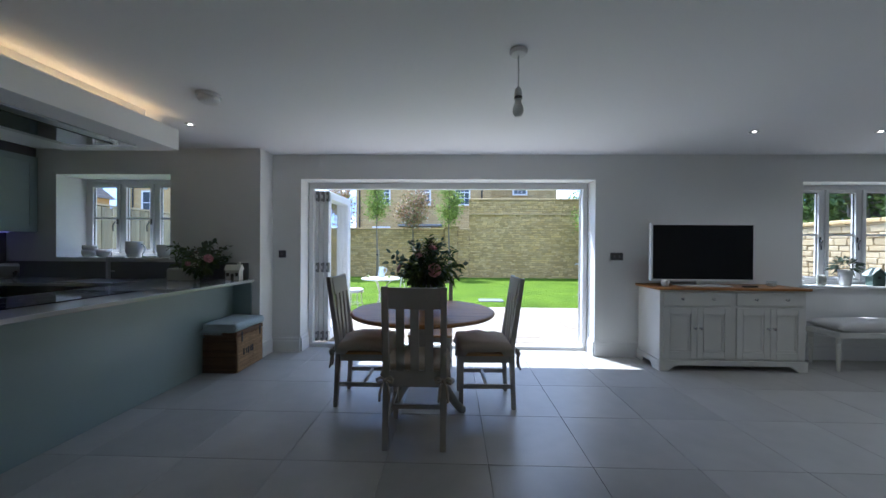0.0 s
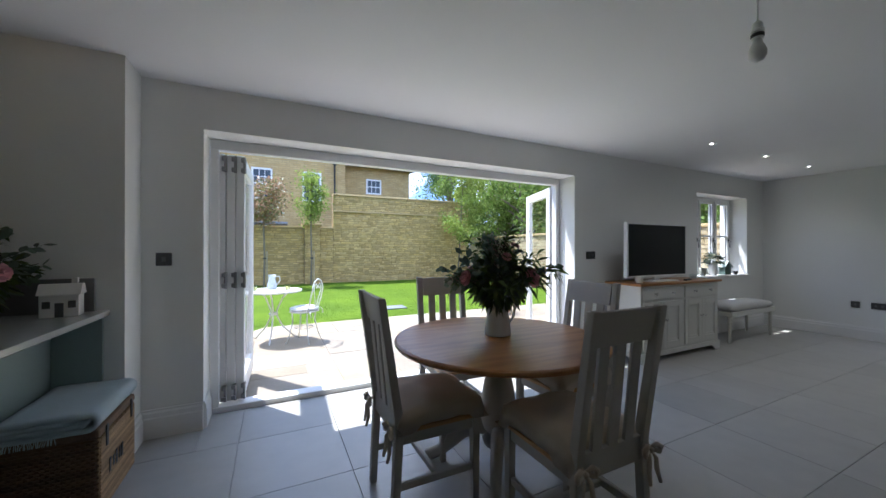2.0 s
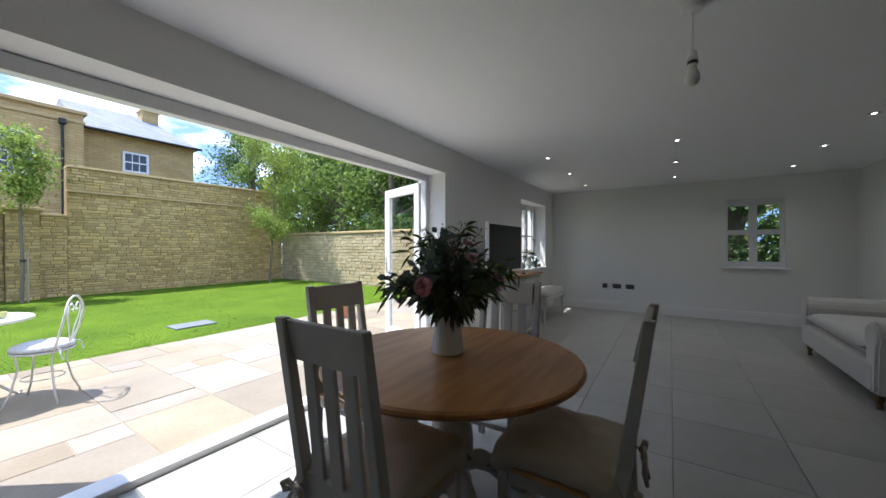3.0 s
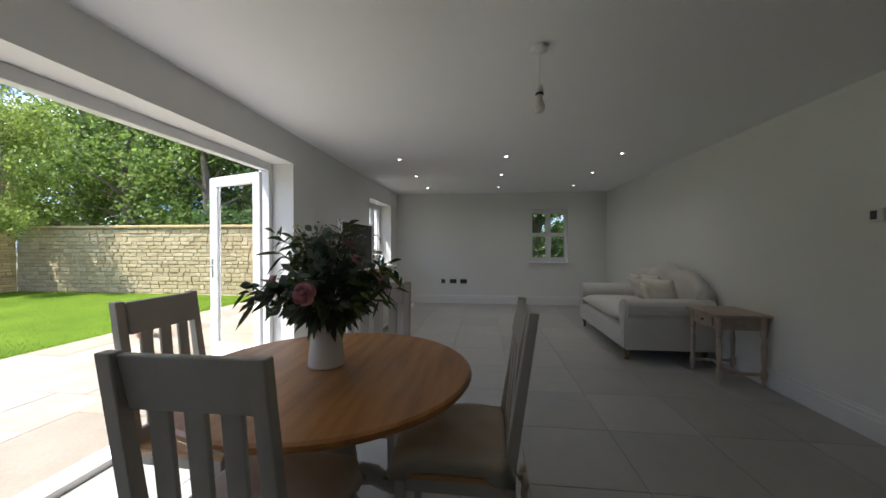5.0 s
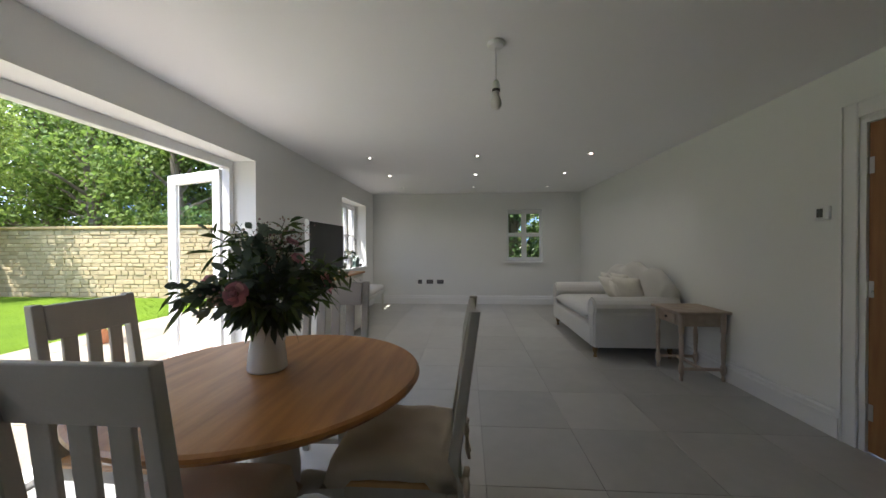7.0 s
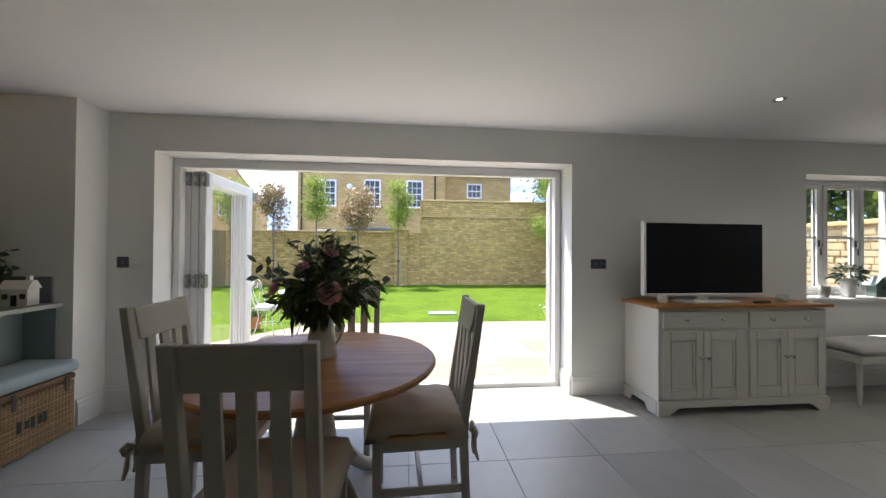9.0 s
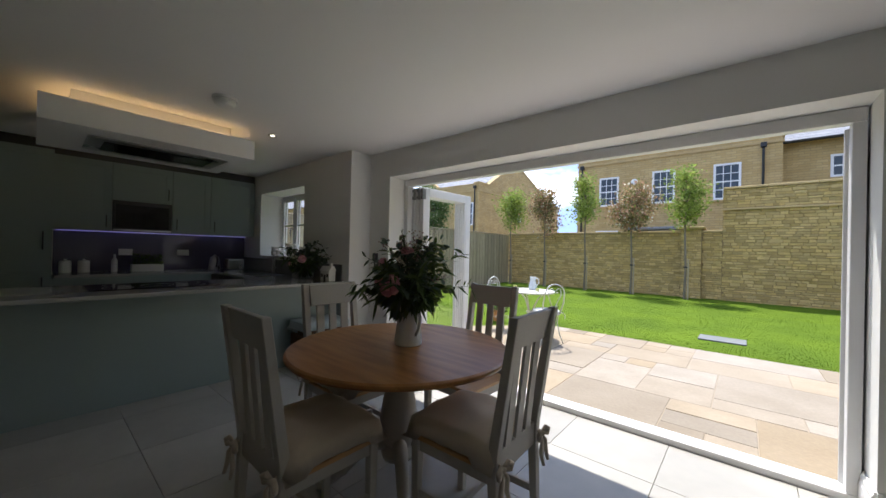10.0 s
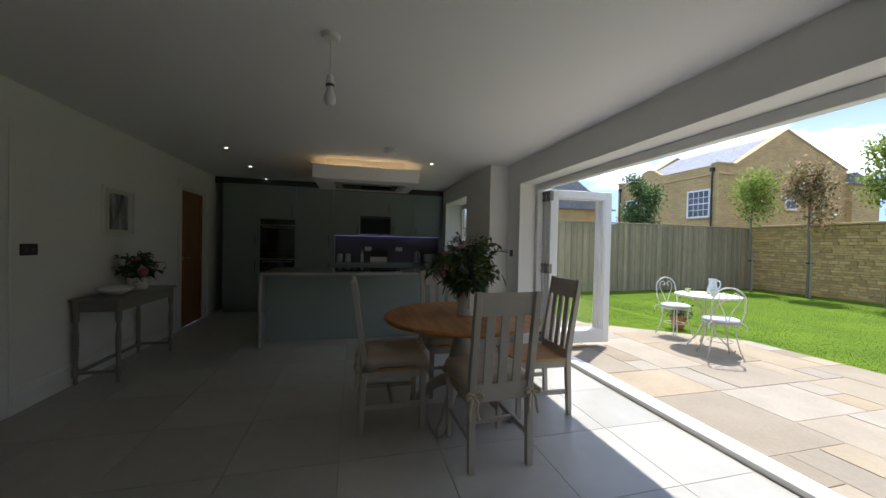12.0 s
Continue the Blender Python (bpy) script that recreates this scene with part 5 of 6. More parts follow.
# neighbouring houses
def sash_window(parent, m, w, h, cols=3, rows=4):
    """A small-paned sash: frame proud of the wall, x along, outward -y."""
    f = part("window", bmesh.new(), FRAME, parent)
    f.matrix_basis = m
    bm = bmesh.new()
    t = 0.09
    ring(bm, -w / 2 - t, w / 2 + t, -t, h + t, t, -0.05, 0.06)
    for i in range(1, cols):
        x = -w / 2 + w * i / cols
        part("glazing_bar", boxm(x - 0.014, x + 0.014, -0.02, 0.02, 0, h), FRAME, f)
    for j in range(1, rows):
        z = h * j / rows
        s = 0.028 if j * 2 == rows else 0.014
        part("glazing_bar", boxm(-w / 2, w / 2, -0.021, 0.021, z - s, z + s), FRAME, f)
    bm.to_mesh(f.data)
    bm.free()
    part("pane", boxm(-w / 2, w / 2, -0.012, -0.004, 0, h), mat("far_glass", (0.07, 0.085, 0.10), 0.08, var=0.3, scale=1.5, bump=0), f)
    part("sill", boxm(-w / 2 - 0.14, w / 2 + 0.14, -0.10, 0.0, -t - 0.08, -t - 0.001, bevel=0.01), COPING, f)
    return f


def downpipe(parent, x, y, z1):
    bm = tube([(x, y - 0.1, 0), (x, y - 0.1, z1 - 0.5), (x, y - 0.06, z1 - 0.2)], 0.045, 8)
    box(bm, x - 0.1, x + 0.1, y - 0.18, y - 0.01, z1 - 0.25, z1 - 0.05, bevel=0.01)
    part("downpipe", bm, PIPE, parent, "black rainwater pipe with a hopper")


ha = thing("house", pose(0, 0, 0), "honey-coloured stone house with white sash windows behind the garden wall", "house")
HAY = 22.0
part("wall", boxm(-6.1, 2.35, HAY, HAY + 8, -0.2, 6.55), FACADE, ha)
part("parapet", boxm(-6.2, 2.45, HAY - 0.1, HAY + 8.1, 6.551, 6.7, bevel=0.02), COPING, ha)
part("string_course", boxm(-6.15, 2.4, HAY - 0.05, HAY + 0.02, 6.2, 6.3, bevel=0.01), COPING, ha)
for x, z, w, h in ((-4.43, 4.0, 0.8, 1.38), (-1.9, 4.0, 0.8, 1.45), (0.55, 4.0, 0.8, 1.45), (-4.5, 0.9, 0.95, 1.6), (-1.95, 0.9, 0.95, 1.6)):
    sash_window(ha, pose(x, HAY, z), w, h)
downpipe(ha, -5.85, HAY, 6.3)
downpipe(ha, 1.75, HAY, 6.3)
bm = boxm(-3.3, -0.7, HAY - 1.1, HAY - 0.05, 2.55, 2.68, bevel=0.02)
part("porch_canopy", bm, SLATE, ha, "grey lead-covered door canopy")
part("alarm_box", lathe([(0, 0), (0.16, 0), (0.16, 0.05), (0.1, 0.08), (0, 0.08)], 18, None, pose(-3.2, HAY - 0.001, 5.1, 90)), PLASTIC, ha, "white round alarm box")
WY = 23.2
part("wing_wall", boxm(2.36, 6.7, WY, WY + 6, -0.2, 6.4), FACADE, ha)
bm = bmesh.new()
v = [bm.verts.new(c) for c in ((2.37, WY - 0.3, 6.36), (6.95, WY - 0.3, 6.36), (5.6, WY + 3, 8.25), (2.37, WY + 3, 8.25), (2.37, WY + 6.3, 6.36), (6.95, WY + 6.3, 6.36))]
for f in ((0, 1, 2, 3), (3, 2, 5, 4), (1, 5, 2), (0, 3, 4), (0, 4, 5, 1)):
    bm.faces.new([v[i] for i in f])
bmesh.ops.recalc_face_normals(bm, faces=bm.faces)
part("roof", bm, SLATE, ha, "blue-grey slate roof")
part("gutter", tube([(2.37, WY - 0.34, 6.35), (6.95, WY - 0.34, 6.35)], 0.06, 8), PIPE, ha)
sash_window(ha, pose(4.33, WY, 4.82), 0.78, 0.76, 3, 2)
bm = boxm(5.3, 6.0, WY + 2.4, WY + 3.1, 7.2, 8.45)
box(bm, 5.24, 6.06, WY + 2.34, WY + 3.16, 8.451, 8.56, bevel=0.02)
part("chimney", bm, FACADE, ha)

hc = thing("house", pose(0, 0, 0), "honey-coloured stone house with a gable and slate roof beyond the fence", "house")
CX, CY0, CY1, CL, CEV, CRI = -13.0, 22.0, 32.4, -20.4, 5.85, 8.2
cm = 27.15
out = [(CY0, -0.2), (CY1, -0.2), (CY1, CEV), (cm, CRI), (CY0 + 0.6, CEV), (CY0, CEV)]
part("wall", prism(out, CL, CX - 0.36, "x"), FACADE, hc)
gab = [(CY0, -0.2), (CY1, -0.2), (CY1, 6.45), (cm, 8.45), (CY0 + 1.25, 6.12), (CY0, 6.12)]
for x0_, x1_ in ((CX - 0.358, CX), (CL - 0.3, CL - 0.002)):
    part("gable", prism(gab, x0_, x1_, "x"), FACADE, hc)
    cop = [(CY0 - 0.06, 6.121), (CY0 + 1.23, 6.121), (cm, 8.451), (CY1 + 0.06, 6.451), (CY1 + 0.06, 6.54), (cm, 8.56), (CY0 + 1.2, 6.22), (CY0 - 0.06, 6.22)]
    part("gable_coping", prism(cop, x0_ - 0.05, x1_ + 0.05, "x"), COPING, hc)
front = [(CL, 5.851), (CX - 0.36, 5.851), (CX - 0.36, 6.12), (-16.6, 6.12), (-16.9, 6.2), (-17.5, 6.62), (-17.9, 6.7), (-18.3, 6.62), (-18.9, 6.0), (-19.2, 5.95), (CL, 5.95)]
part("parapet", prism(front, CY0 + 0.001, CY0 + 0.3, "y"), FACADE, hc)
part("string_course", boxm(CL - 0.3, CX + 0.05, CY0 - 0.05, CY0 - 0.001, 5.55, 5.64, bevel=0.01), COPING, hc)
part("string_course", boxm(CX + 0.001, CX + 0.05, CY0 - 0.05, CY1, 5.55, 5.64, bevel=0.01), COPING, hc)
for ya, sgn in ((CY0 + 0.55, -1), (CY1, 1)):
    o2 = [(ya, CEV - 0.02), (cm, CRI + 0.002), (cm, CRI + 0.13), (ya, CEV + 0.10)]
    part("roof", prism(o2, CL, CX - 0.37, "x"), SLATE, hc, "grey slate roof slope")
part("pediment_roof", prism([(-18.8, 6.0), (-17.9, 6.66), (-17.0, 6.12)], CY0 + 0.301, CY0 + 2.0, "y"), SLATE, hc, "small slate roof behind the pediment")
part("wing", boxm(-18.0, CX + 0.3, CY1 + 0.001, 35.0, -0.2, 5.55), FACADE, hc)
part("wing_roof", prism([(CY1 + 0.001, 5.551), (35.2, 5.551), (CY1 + 0.001, 6.3)], -18.0, CX + 0.45, "x"), SLATE, hc, "lean-to slate roof")
sash_window(hc, pose(-19.35, CY0, 3.35), 0.9, 1.35, 2, 2)
sash_window(hc, pose(-14.15, CY0, 3.25), 1.25, 1.45, 4, 4)
sash_window(hc, pose(CX, 27.6, 3.85, 0, 0, 90), 0.75, 0.95, 2, 2)
downpipe(hc, -13.3, CY0, 6.0)
downpipe(hc, -20.4, CY0, 5.8)
part("alarm_box", lathe([(0, 0), (0.14, 0), (0.14, 0.05), (0.1, 0.08), (0, 0.08)], 18, None, pose(-18.3, CY0 - 0.001, 5.0, 90)), PLASTIC, hc, "white round alarm box")
hd = thing("house", pose(0, 0, 0), "distant stone house with a slate roof", "house")
part("wall", boxm(-32, -24, 16, 24, -0.2, 4.6), FACADE, hd)
bm = prism([(15.7, 4.5), (24.3, 4.5), (20, 7.2)], -32.2, -23.8, "x")
part("roof", bm, SLATE, hd)
bm = boxm(-26, -25.2, 19.6, 20.4, 6.6, 8.2)
part("chimney", bm, FACADE, hd)


# trees
def small_tree(x, y, z, leaf, label, seed, h=4.05, crown=(0.75, 0.75, 0.95), cz=3.35, n=1500, lean=0.0, stake=True, size=0.095, blossom=0):
    t = thing("tree", pose(x, y, z), label, "tree", "young garden trees")
    rs = random.Random(seed)
    bm = tube([(0, 0, -0.05), (0.02 + lean * .3, 0.01, 1.0), (-0.01 + lean * .6, 0, 2.0), (lean, 0.02, cz), (lean, 0, h - 0.3)], [0.038, 0.032, 0.026, 0.02, 0.006], 8)
    tips = []
    for k in range(16):
        a, zz = rs.uniform(0, 6.28), rs.uniform(cz - crown[2] * 0.85, cz + crown[2] * 0.6)
        r = crown[0] * rs.uniform(0.55, 0.95) * math.sqrt(max(0.1, 1 - ((zz + 0.2 - cz) / crown[2]) ** 2))
        s = Vector((lean, 0, zz - 0.15))
        e = Vector((lean + r * math.cos(a), r * math.sin(a), zz + rs.uniform(0.1, 0.4)))
        m_ = (s + e) / 2 + Vector((0, 0, 0.05))
        tube([s, m_, e], [0.014, 0.009, 0.003], 5, bm)
        tips.append((s, m_, e))
    part("trunk", bm, BARK, t)
    pts = []
    for k in range(int(n * 1.8)):
        s, m_, e = rs.choice(tips)
        u = rs.random() ** 0.6
        c = s.lerp(m_, u * 2) if u < 0.5 else m_.lerp(e, u * 2 - 1)
        sp = 0.16
        pts.append(c + Vector((rs.gauss(0, sp), rs.gauss(0, sp), rs.gauss(0, sp))))
    part("crown", leaf_cloud(pts, size, rs, ratio=0.55), leaf, t)
    if blossom:
        tagged(part("blossom", leaf_cloud(rs.sample(pts, blossom), 0.07, rs, ratio=0.9), WHITEFL, t, "pale pink-white blossom and flecks"), kind="stuff")
    if stake:
        part("stake", tube([(0.09, -0.03, -0.05), (0.09, -0.03, 1.25)], 0.022, 8), FENCE, t)
        part("tie", boxm(-0.03, 0.11, -0.035, 0.02, 0.98, 1.03), PIPE, t, "black rubber tree tie")
    return t


GT = "young clear-stemmed tree with a light green crown"
RT = "young clear-stemmed tree with a reddish leafy crown"
small_tree(-6.25, 14.75, GZ, LEAF_G, GT, 1, cz=3.12, crown=(0.66, 0.66, 0.85), n=1500)
small_tree(-4.75, 14.75, GZ, LEAF_R, RT, 2, cz=2.98, crown=(0.72, 0.72, 0.9), n=1500, blossom=260)
small_tree(-3.2, 14.75, GZ, LEAF_G, GT, 3, cz=3.25, crown=(0.55, 0.55, 0.75), n=1200)
small_tree(-1.68, 14.75, GZ, LEAF_R, RT, 4, cz=3.02, crown=(0.76, 0.76, 0.88), n=1700, blossom=300)
small_tree(-0.18, 14.7, GZ, LEAF_G, GT, 5, cz=3.15, crown=(0.58, 0.58, 0.85), n=1400)
small_tree(5.6, 14.45, GZ, LEAF_G, "young garden tree with a loose spreading crown", 6, h=6.1, cz=3.75, crown=(1.45, 1.4, 2.3), n=4600, lean=0.25, stake=False)
# on this tree the blossom part is pale flecks through a dark crown
small_tree(-9.6, 13.6, 0, LEAF_D, "conical broadleaf tree behind the fence", 7, h=4.7, cz=3.1, crown=(0.8, 0.8, 1.6), n=4200, stake=False, blossom=500)


def wood_tree(x, y, h, r, seed, leaf, n=11000, size=0.15):
    """A tall woodland tree: trunk, limbs and a ragged crown of leaf clumps."""
    t = thing("tree", pose(x, y, -0.1), "tall dense broadleaf tree beyond the garden wall", "tree", "woodland trees")
    rs = random.Random(seed)
    bm = tube([(0, 0, 0), (0.1, 0.05, h * 0.3), (-0.1, 0.1, h * 0.6), (0, 0, h * 0.9)], [0.24, 0.19, 0.12, 0.03], 9)
    blobs = []
    for k in range(26):
        a, zz = rs.uniform(0, 6.28), h * rs.uniform(0.12, 0.95)
        rr = r * rs.uniform(0.35, 1.0) * (1.0 if zz < h * 0.55 else max(0.25, 1.5 - zz / h * 1.3))
        e = Vector((rr * math.cos(a), rr * math.sin(a), zz))
        s = Vector((0, 0, zz * 0.75))
        tube([s, (s + e) / 2 + Vector((0, 0, 0.1)), e], [0.07, 0.045, 0.012], 5, bm)
        blobs.append((e, r * rs.uniform(0.26, 0.5)))
    part("trunk", bm, BARK, t)
    pts = []
    for k in range(n):
        c, q = rs.choice(blobs)
        d = Vector((rs.gauss(0, 1), rs.gauss(0, 1), rs.gauss(0, 0.75)))
        d = d.normalized() * q * (rs.random() ** 0.4) * rs.uniform(0.8, 1.15)
        pts.append(c + d)
    part("crown", leaf_cloud(pts, size, rs, ratio=0.7, droop=0.3), leaf, t)
    return t


rw = random.Random(21)
for k, (x, y, h, r, lf) in enumerate(((9.9, 5.6, 6.0, 2.0, LEAF_W), (9.9, 9.0, 7.2, 2.4, LEAF_D), (9.9, 12.2, 7.4, 2.4, LEAF_W), (9.9, 15.4, 7.4, 2.5, LEAF_W),
                                      (12.6, 7.0, 9.4, 2.9, LEAF_D), (12.5, 10.8, 10.4, 3.1, LEAF_W), (12.8, 14.6, 10.2, 3.1, LEAF_D), (11.0, 18.6, 9.6, 2.9, LEAF_W),
                                      (15.8, 9.0, 12.5, 3.6, LEAF_W), (15.5, 13.4, 13.0, 3.6, LEAF_D), (15.2, 18.0, 12.5, 3.5, LEAF_W), (14.4, 22.5, 12.0, 3.4, LEAF_D),
                                      (9.4, 22.2, 9.0, 2.5, LEAF_W), (18.5, 23.5, 10.5, 3.5, LEAF_W), (11.5, 26.5, 11.0, 3.2, LEAF_D))):
    wood_tree(x, y, h, r, 50 + k, lf)
# ivy screen outside the end window
for k, (x, y) in enumerate(((7.9, -0.2), (7.8, 1.0), (7.9, 2.2), (8.3, 3.5), (10.2, 0.8), (10.4, 2.8))):
    wood_tree(x, y, 3.6 if k < 4 else 5.0, 1.0 if k < 4 else 1.6, 90 + k, LEAF_D if k % 2 else LEAF_W, 5000, 0.11)


# ---- flowers ----
def rose(bm, c, r, rs, axis=None):
    """A full bloom: rings of cupped petals."""
    ax = (axis or Vector((0, 0, 1))).normalized()
    q = ax.to_track_quat("Z", "Y")
    for ring, (n, rad, tilt, sc) in enumerate(((3, 0.12, 80, 0.5), (5, 0.28, 68, 0.62), (6, 0.5, 50, 0.75), (8, 0.72, 26, 0.85), (8, 0.85, 2, 0.85))):
        for k in range(n):
            a = 2 * math.pi * k / n + ring * 0.6 + rs.uniform(-.15, .15)
            base = Vector((math.cos(a) * rad * 0.35, math.sin(a) * rad * 0.35, 0))
            out = Vector((math.cos(a), math.sin(a), 0))
            side = Vector((-math.sin(a), math.cos(a), 0))
            t = radians(tilt + rs.uniform(-8, 8))
            d = out * math.cos(t) + Vector((0, 0, 1)) * math.sin(t)
            w = sc * 0.5
            pts = [base - side * w * 0.35, base + side * w * 0.35, base + d * sc * 0.55 + side * w, base + d * sc * 0.55 - side * w,
                   base + d * sc * 0.95 + side * w * 0.55 - out * 0.06, base + d * sc * 0.95 - side * w * 0.55 - out * 0.06]
            vs = [bm.verts.new(c + (q @ p) * r) for p in pts]
            bm.faces.new((vs[0], vs[1], vs[2], vs[3]))
            bm.faces.new((vs[3], vs[2], vs[4], vs[5]))


def blade_leaf(bm, p, d, L, w, rs, curl=0.25):
    d = d.normalized()
    s = d.cross(Vector((rs.gauss(0, 1), rs.gauss(0, 1), rs.gauss(0, 1)))).normalized()
    u = d.cross(s)
    rows = []
    for k, f in enumerate((0.05, 0.75, 1.0, 0.7, 0.05)):
        t = k / 4
        c = p + d * L * t + Vector((0, 0, -1)) * curl * L * t * t + u * 0.03 * L * math.sin(t * 3)
        rows.append((bm.verts.new(c - s * w * f), bm.verts.new(c + s * w * f)))
    for a, b in zip(rows, rows[1:]):
        bm.faces.new((a[0], a[1], b[1], b[0]))


def bouquet(m, label, R, H, seed, roses, stems=64):
    """Cut stems fanning from a neck at the origin, with several kinds of leaf and some blooms."""
    b = thing("bouquet", m, label, "flowers")
    rs = random.Random(seed)
    bs, be, bl, bw, bb = bmesh.new(), bmesh.new(), bmesh.new(), bmesh.new(), bmesh.new()
    for k in range(stems):
        a = rs.uniform(0, 2 * math.pi)
        el = rs.uniform(-0.35, 1.5)
        rr = rs.uniform(0.7, 1.28)
        tip = Vector((math.cos(a) * math.cos(el) * R * rr, math.sin(a) * math.cos(el) * R * rr, (0.42 + 0.58 * math.sin(el)) * H * rr))
        mid = Vector((tip.x * 0.4, tip.y * 0.4, max(0.05, tip.z * 0.65 + 0.03)))
        tube([(0, 0, -0.08), mid, tip], [0.0025, 0.002, 0.001], 4, bs)
        kind = rs.random()
        steps = 9 if kind < 0.35 else 15
        for i in range(steps):
            u = 0.3 + 0.72 * i / (steps - 1)
            p = mid.lerp(tip, max(0, (u - 0.35) / 0.65)) if u > 0.35 else Vector((0, 0, 0)).lerp(mid, u / 0.35)
            d = (tip - mid).normalized() * 0.6 + Vector((rs.gauss(0, .6), rs.gauss(0, .6), rs.gauss(0, .5)))
            if kind < 0.35:
                blade_leaf(be, p, d, rs.uniform(0.04, 0.062), rs.uniform(0.013, 0.021), rs, 0.1)
            elif kind < 0.8:
                blade_leaf(bl, p, d, rs.uniform(0.05, 0.1), rs.uniform(0.005, 0.011), rs, 0.35)
            elif kind < 0.9:
                for _ in range(2):
                    c = p + Vector((rs.gauss(0, .014), rs.gauss(0, .014), rs.gauss(0, .014)))
                    bmesh.ops.create_icosphere(bw, subdivisions=1, radius=rs.uniform(.004, .008), matrix=Matrix.Translation(c))
            else:
                for _ in range(2):
                    c = p + Vector((rs.gauss(0, .016), rs.gauss(0, .016), rs.gauss(0, .016)))
                    bmesh.ops.create_icosphere(bb, subdivisions=1, radius=rs.uniform(.003, .006), matrix=Matrix.Translation(c))
    # dense heart of foliage
    for k in range(int(stems * 5)):
        d = Vector((rs.gauss(0, 1), rs.gauss(0, 1), rs.gauss(0, 0.8))).normalized()
        p = Vector((d.x * R * 0.55, d.y * R * 0.55, H * 0.40 + d.z * H * 0.34)) * rs.uniform(0.5, 1)
        blade_leaf(bl if rs.random() < 0.6 else be, p, d, rs.uniform(0.05, 0.09), rs.uniform(0.009, 0.017), rs, 0.25)
    tagged(part("stems", bs, STEM, b), kind="stuff")
    tagged(part("eucalyptus", be, EUCA, b, "grey-green eucalyptus leaves"), kind="stuff")
    tagged(part("foliage", bl, SPRIG, b, "dark narrow leaves"), kind="stuff")
    tagged(part("white_blossom", bw, WHITEFL, b, "small cream blossom"), kind="stuff")
    tagged(part("berries", bb, BERRY, b, "dusky berries"), kind="stuff")
    for p, r, in roses:
        bm = bmesh.new()
        rose(bm, Vector(p), r, rs, Vector(p) - Vector((0, 0, H * 0.25)))
        part("rose", bm, PETAL, b, "full pink rose")
    return b


JX, JY = -0.235, 3.115
jug = thing("jug", pose(JX, JY, 0.762), "white ribbed ceramic jug on the dining table", "jug")
prof = [(0, 0.0), (0.074, 0.0), (0.078, 0.006)]
for k in range(22):
    z = 0.012 + k * 0.0085
    prof.append((0.077 - 0.024 * (k / 21) ** 1.3 + (0.0012 if k % 2 else 0), z))
prof += [(0.056, 0.2), (0.061, 0.215), (0.057, 0.215), (0.048, 0.19), (0.06, 0.05), (0, 0.02)]
part("body", lathe(prof, 40), CERAMIC, jug, smooth=True)
part("handle", tube([(0.052, -0.01, 0.19), (0.095, -0.015, 0.195), (0.112, -0.02, 0.155), (0.098, -0.02, 0.1), (0.068, -0.012, 0.06)], [0.008, 0.009, 0.009, 0.008, 0.007], 10), CERAMIC, jug, smooth=True)
bouquet(pose(JX, JY, 0.955), "large loose bouquet of eucalyptus, dark foliage and pink roses", 0.27, 0.35, 5,
        [((0.08, -0.215, 0.155), 0.056), ((-0.225, -0.02, 0.15), 0.044), ((-0.06, 0.21, 0.17), 0.038), ((0.06, -0.08, 0.33), 0.036), ((-0.05, -0.16, 0.27), 0.028)], 92)

kv = thing("flower_bowl", pose(-2.72, 3.80, WT), "round clear glass vase on the worktop", "vase")
part("bowl", lathe([(0, 0.001), (0.05, 0.001), (0.075, 0.03), (0.078, 0.07), (0.06, 0.11), (0.055, 0.125), (0.051, 0.125), (0.056, 0.1), (0.072, 0.065), (0.068, 0.03), (0, 0.012)], 28), CLEARGL, kv, smooth=True)
bouquet(pose(-2.72, 3.80, WT + 0.10), "bouquet of dark foliage with a pale pink rose", 0.23, 0.29, 8, [((0.16, -0.11, 0.15), 0.045), ((-0.02, -0.16, 0.1), 0.03), ((-0.12, 0.02, 0.15), 0.03)], 46)
cv = thing("flower_pot", pose(-2.0, 0.06, 0.76), "white ceramic flower pot on the console table", "pot")
part("pot", lathe([(0, 0), (0.075, 0), (0.085, 0.02), (0.095, 0.13), (0.09, 0.135), (0.08, 0.12), (0.06, 0.06), (0, 0.05)], 28), CERAMIC, cv, smooth=True)
bouquet(pose(-2.0, 0.06, 0.88), "low bouquet of dark leaves with dusky pink blooms", 0.17, 0.22, 12, [((0.12, 0.1, 0.08), 0.045), ((-0.06, 0.13, 0.12), 0.03), ((0.05, 0.02, 0.2), 0.03)], 40)
bw = thing("bowl", pose(-1.64, 0.06, 0.76), "shallow white ceramic bowl on the console table", "bowl")
part("bowl", lathe([(0, 0), (0.06, 0), (0.065, 0.008), (0.12, 0.035), (0.145, 0.07), (0.14, 0.072), (0.11, 0.042), (0.05, 0.015), (0, 0.013)], 32), CERAMIC, bw, smooth=True)


# ---- basket and blanket ----
BX0, BX1, BY0, BY1, BH = -2.53, -2.185, 3.57, 4.04, 0.42
bas = thing("hamper", pose(BX0, BY0, 0), "lidded brown wicker hamper under the worktop", "hamper")
BW, BD = BX1 - BX0, BY1 - BY0
part("liner", boxm(0.012, BW - 0.012, 0.012, BD - 0.012, 0.004, BH - 0.02), WICKER, bas)
bm = bmesh.new()
nrow = 26
